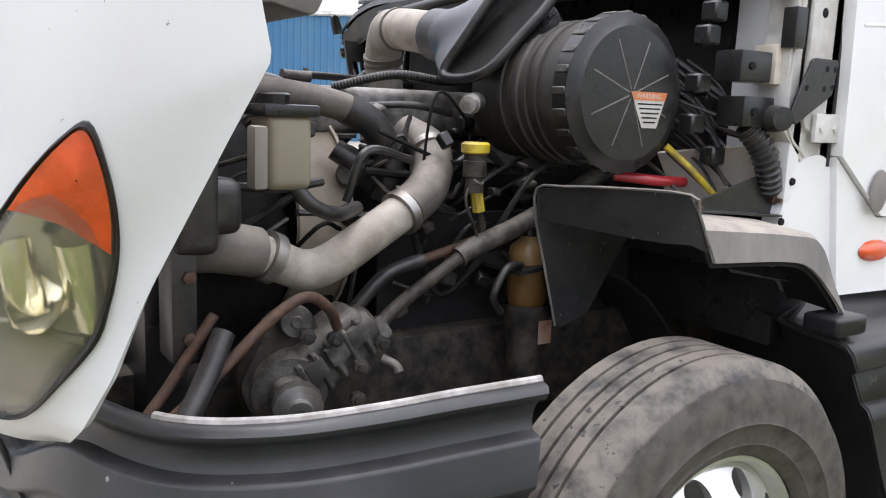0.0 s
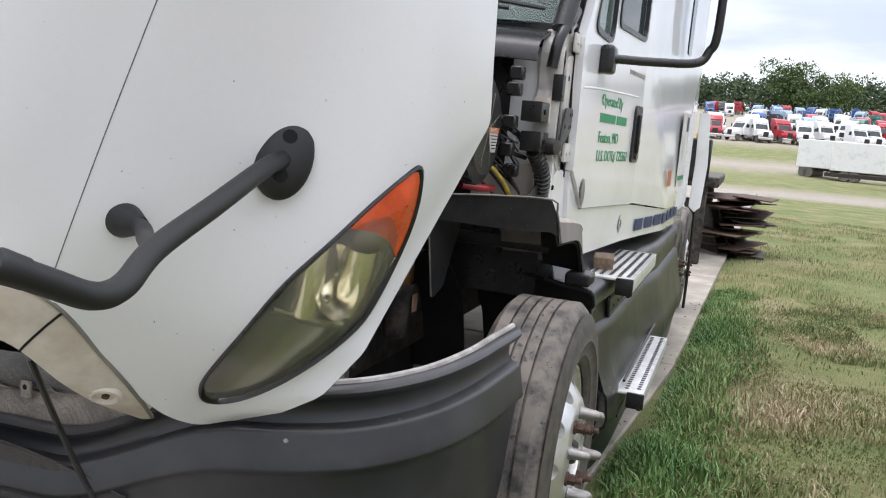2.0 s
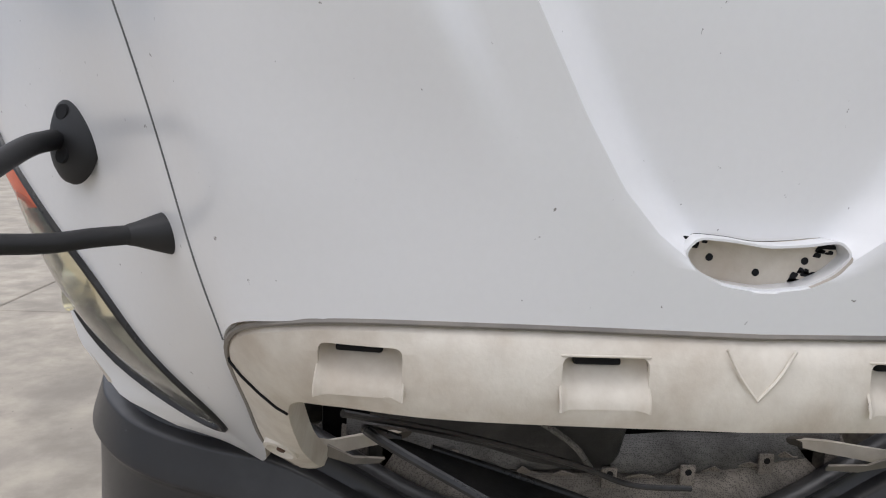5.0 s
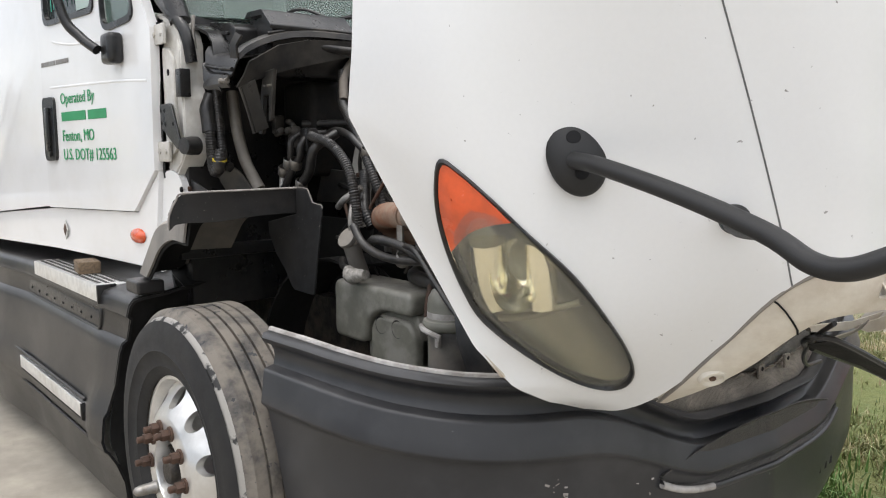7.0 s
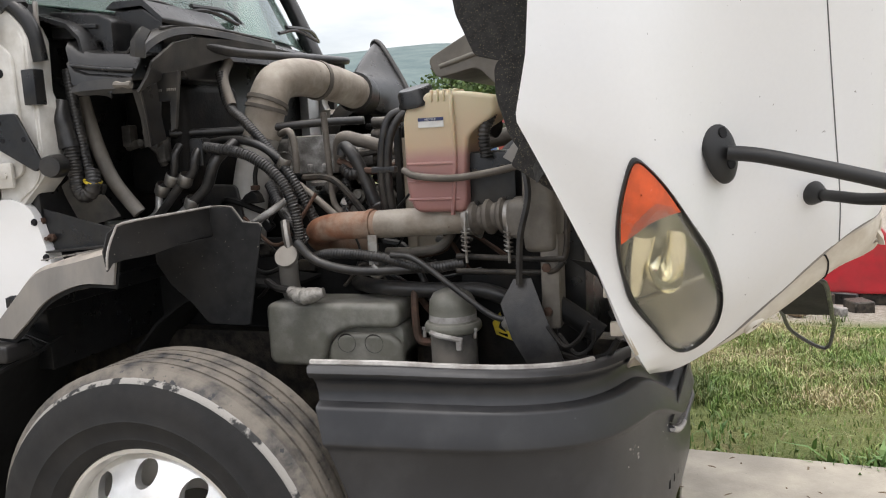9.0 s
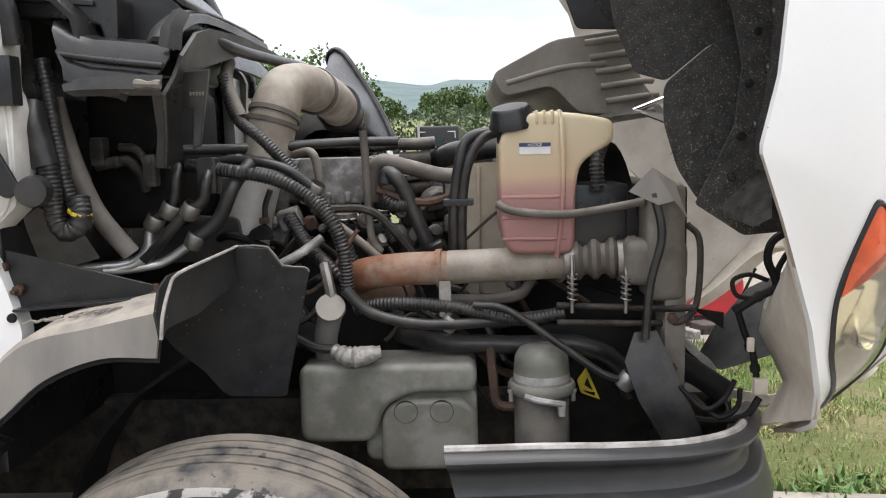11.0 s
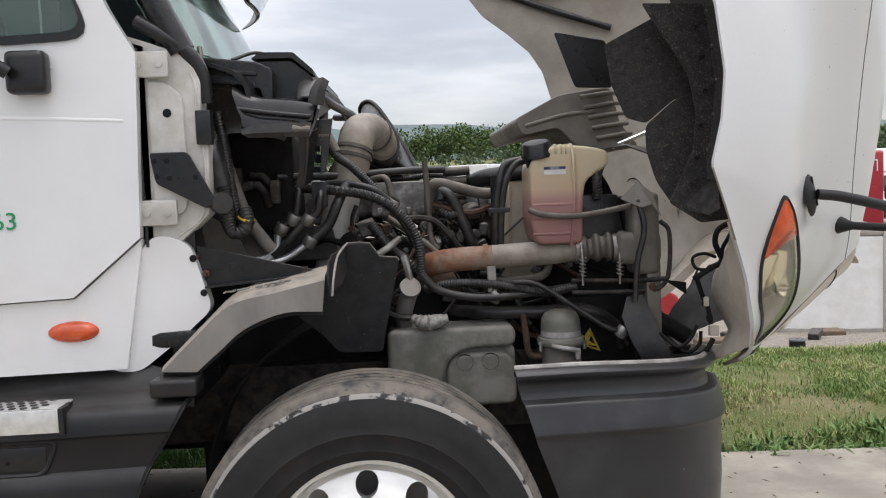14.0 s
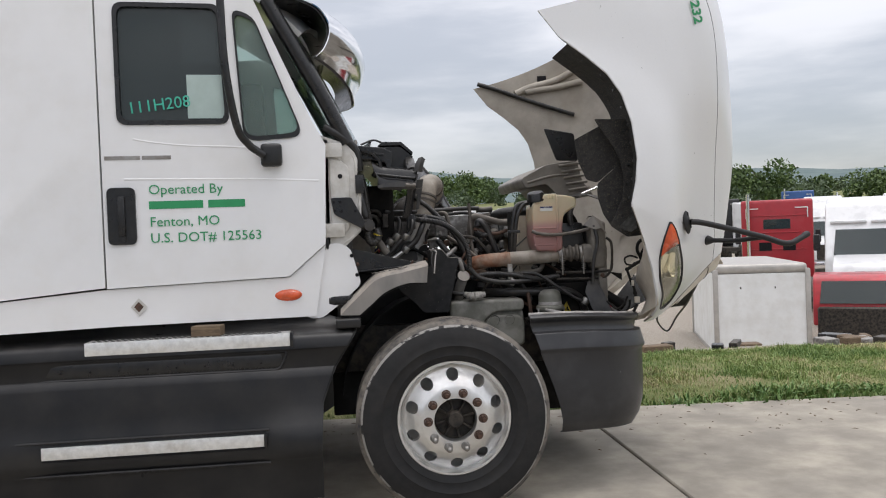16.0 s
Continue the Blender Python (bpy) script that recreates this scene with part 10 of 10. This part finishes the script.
for k, (dx, dy, sx, sy, sz) in enumerate(((.0, .25, .8, .35, .10), (-.1, -.2, .7, .4, .06), (.15, .05, .12, .5, .12))):
    solo("scrap_part", box((0, 0, sz / 2), (sx, sy, sz), .015, 2), ("black", "whitebox", "grime")[k], "flat scrap truck part lying on a wooden pallet", "scrap", group="scrap on the gravel",
         m=pose(1.05 + dx, 6.4 + dy, ground_z(1.05, 6.4) + .131 + (.0, .0, .10)[k], 0, 0, 10 + 14 * k))
scrap = random.Random(3)
for k in range(26):
    a, b_ = scrap.uniform(1.4, 6.5), scrap.uniform(3.0, 6.0)
    solo("scrap_part", box((0, 0, .05), (scrap.uniform(.1, .4), scrap.uniform(.05, .25), scrap.uniform(.05, .14)), .01, 1), scrap.choice(("grime", "black", "castgrey", "wood")),
         "small dark scrap part lying on the gravel", "scrap", group="scrap on the gravel", m=pose(a, b_, ground_z(a, b_), 0, 0, scrap.uniform(0, 180)))
tray = thing("plastic_tray", "black plastic truck part lying at the grass edge", "plastic part", (4.7, 8.6, ground_z(4.7, 8.6) + .01), 20)
part("tray", box((0, 0, .07), (.6, .25, .12), .03, 2), "black", tray)
for k in range(6):
    part("rib", box((-.25 + .1 * k, 0, .14), (.02, .22, .05), .006, 1), "black", tray)

# stack of rusty plates behind the truck
pile = thing("scrap_pile", "stack of dark rusty steel plates in the grass", "scrap pile", (-11.3, 1.75, ground_z(-11.3, 1.75)), 0)
for k in range(34):
    z = .04 + .028 * k
    part("plate", box((scrap.uniform(-.5, .5), scrap.uniform(-.4, .2), z), (scrap.uniform(.6, 1.3), scrap.uniform(.3, .8), .02), .004, 1,
         m=pose(0, 0, 0, scrap.uniform(-4, 4), scrap.uniform(-4, 4), scrap.uniform(-25, 25))), scrap.choice(("rustnut", "grime", "rustnut", "wood")), pile)
for k in range(3):
    part("leaning_plate", box((.3 - .3 * k, -.6 + .1 * k, .42), (.9, .03, .85), .004, 1, m=pose(0, 0, 0, 20 + 6 * k, 5, 30 + 8 * k)), "grime", pile)
fb = thing("flatbed", "old black flatbed frame with a yellow light behind the truck", "flatbed", (-10.5, .2, 0), 0)
part("deck", box((0, 0, 1.15), (3.0, 2.4, .14), .02, 1), "grime", fb)
part("headboard", box((1.5, 0, 1.45), (.08, 2.1, .55), .02, 1), "black", fb)
for s in (1, -1):
    part("post", box((1.4, s * 1.0, .58), (.12, .12, 1.16), .02, 1), "grime", fb)
    part("post", box((-1.4, s * 1.0, .58), (.12, .12, 1.16), .02, 1), "grime", fb)
part("yellow_lamp", box((1.5, .9, 1.76), (.08, .16, .07), .02, 2), "yellow", fb)
part("rear_flap", sheet([[(-4.25, 1.30, 1.10), (-4.27, 1.31, 1.45), (-4.25, 1.30, 1.86)], [(-4.27, 1.345, 1.06), (-4.30, 1.36, 1.45), (-4.27, 1.345, 1.86)], [(-4.30, 1.385, 1.10), (-4.33, 1.40, 1.45), (-4.30, 1.375, 1.84)]], thick=.012), "whitebox", truck, "white rear cab side extender")
part("flap_post", tube([(-4.3, 1.36, .25), (-4.3, 1.36, .7), (-4.3, 1.35, 1.12)], .012, 8, 2), "black", truck, "black flap rod")

# broken grille frame hanging under the open hood
fr = [(1.60, -.42, 1.06), (1.677, -.45, 1.09), (1.73, -.22, .98), (1.756, -.068, .906), (1.80, .2, .80), (1.796, .374, .676), (1.671, .242, .769), (1.62, .05, .88), (1.59, -.1, .95)]
part("grille_frame", sweep(spline(fr, 5, True), .007, 8), "black", truck, "broken black grille frame hanging loose")
part("grille_frame_mesh", sheet([[Vector(p) for p in (fr[1], fr[2], fr[3])], [Vector(p) for p in (fr[0], fr[8], fr[7])]], thick=.002), "oilblack", truck, "dark torn grille mesh")
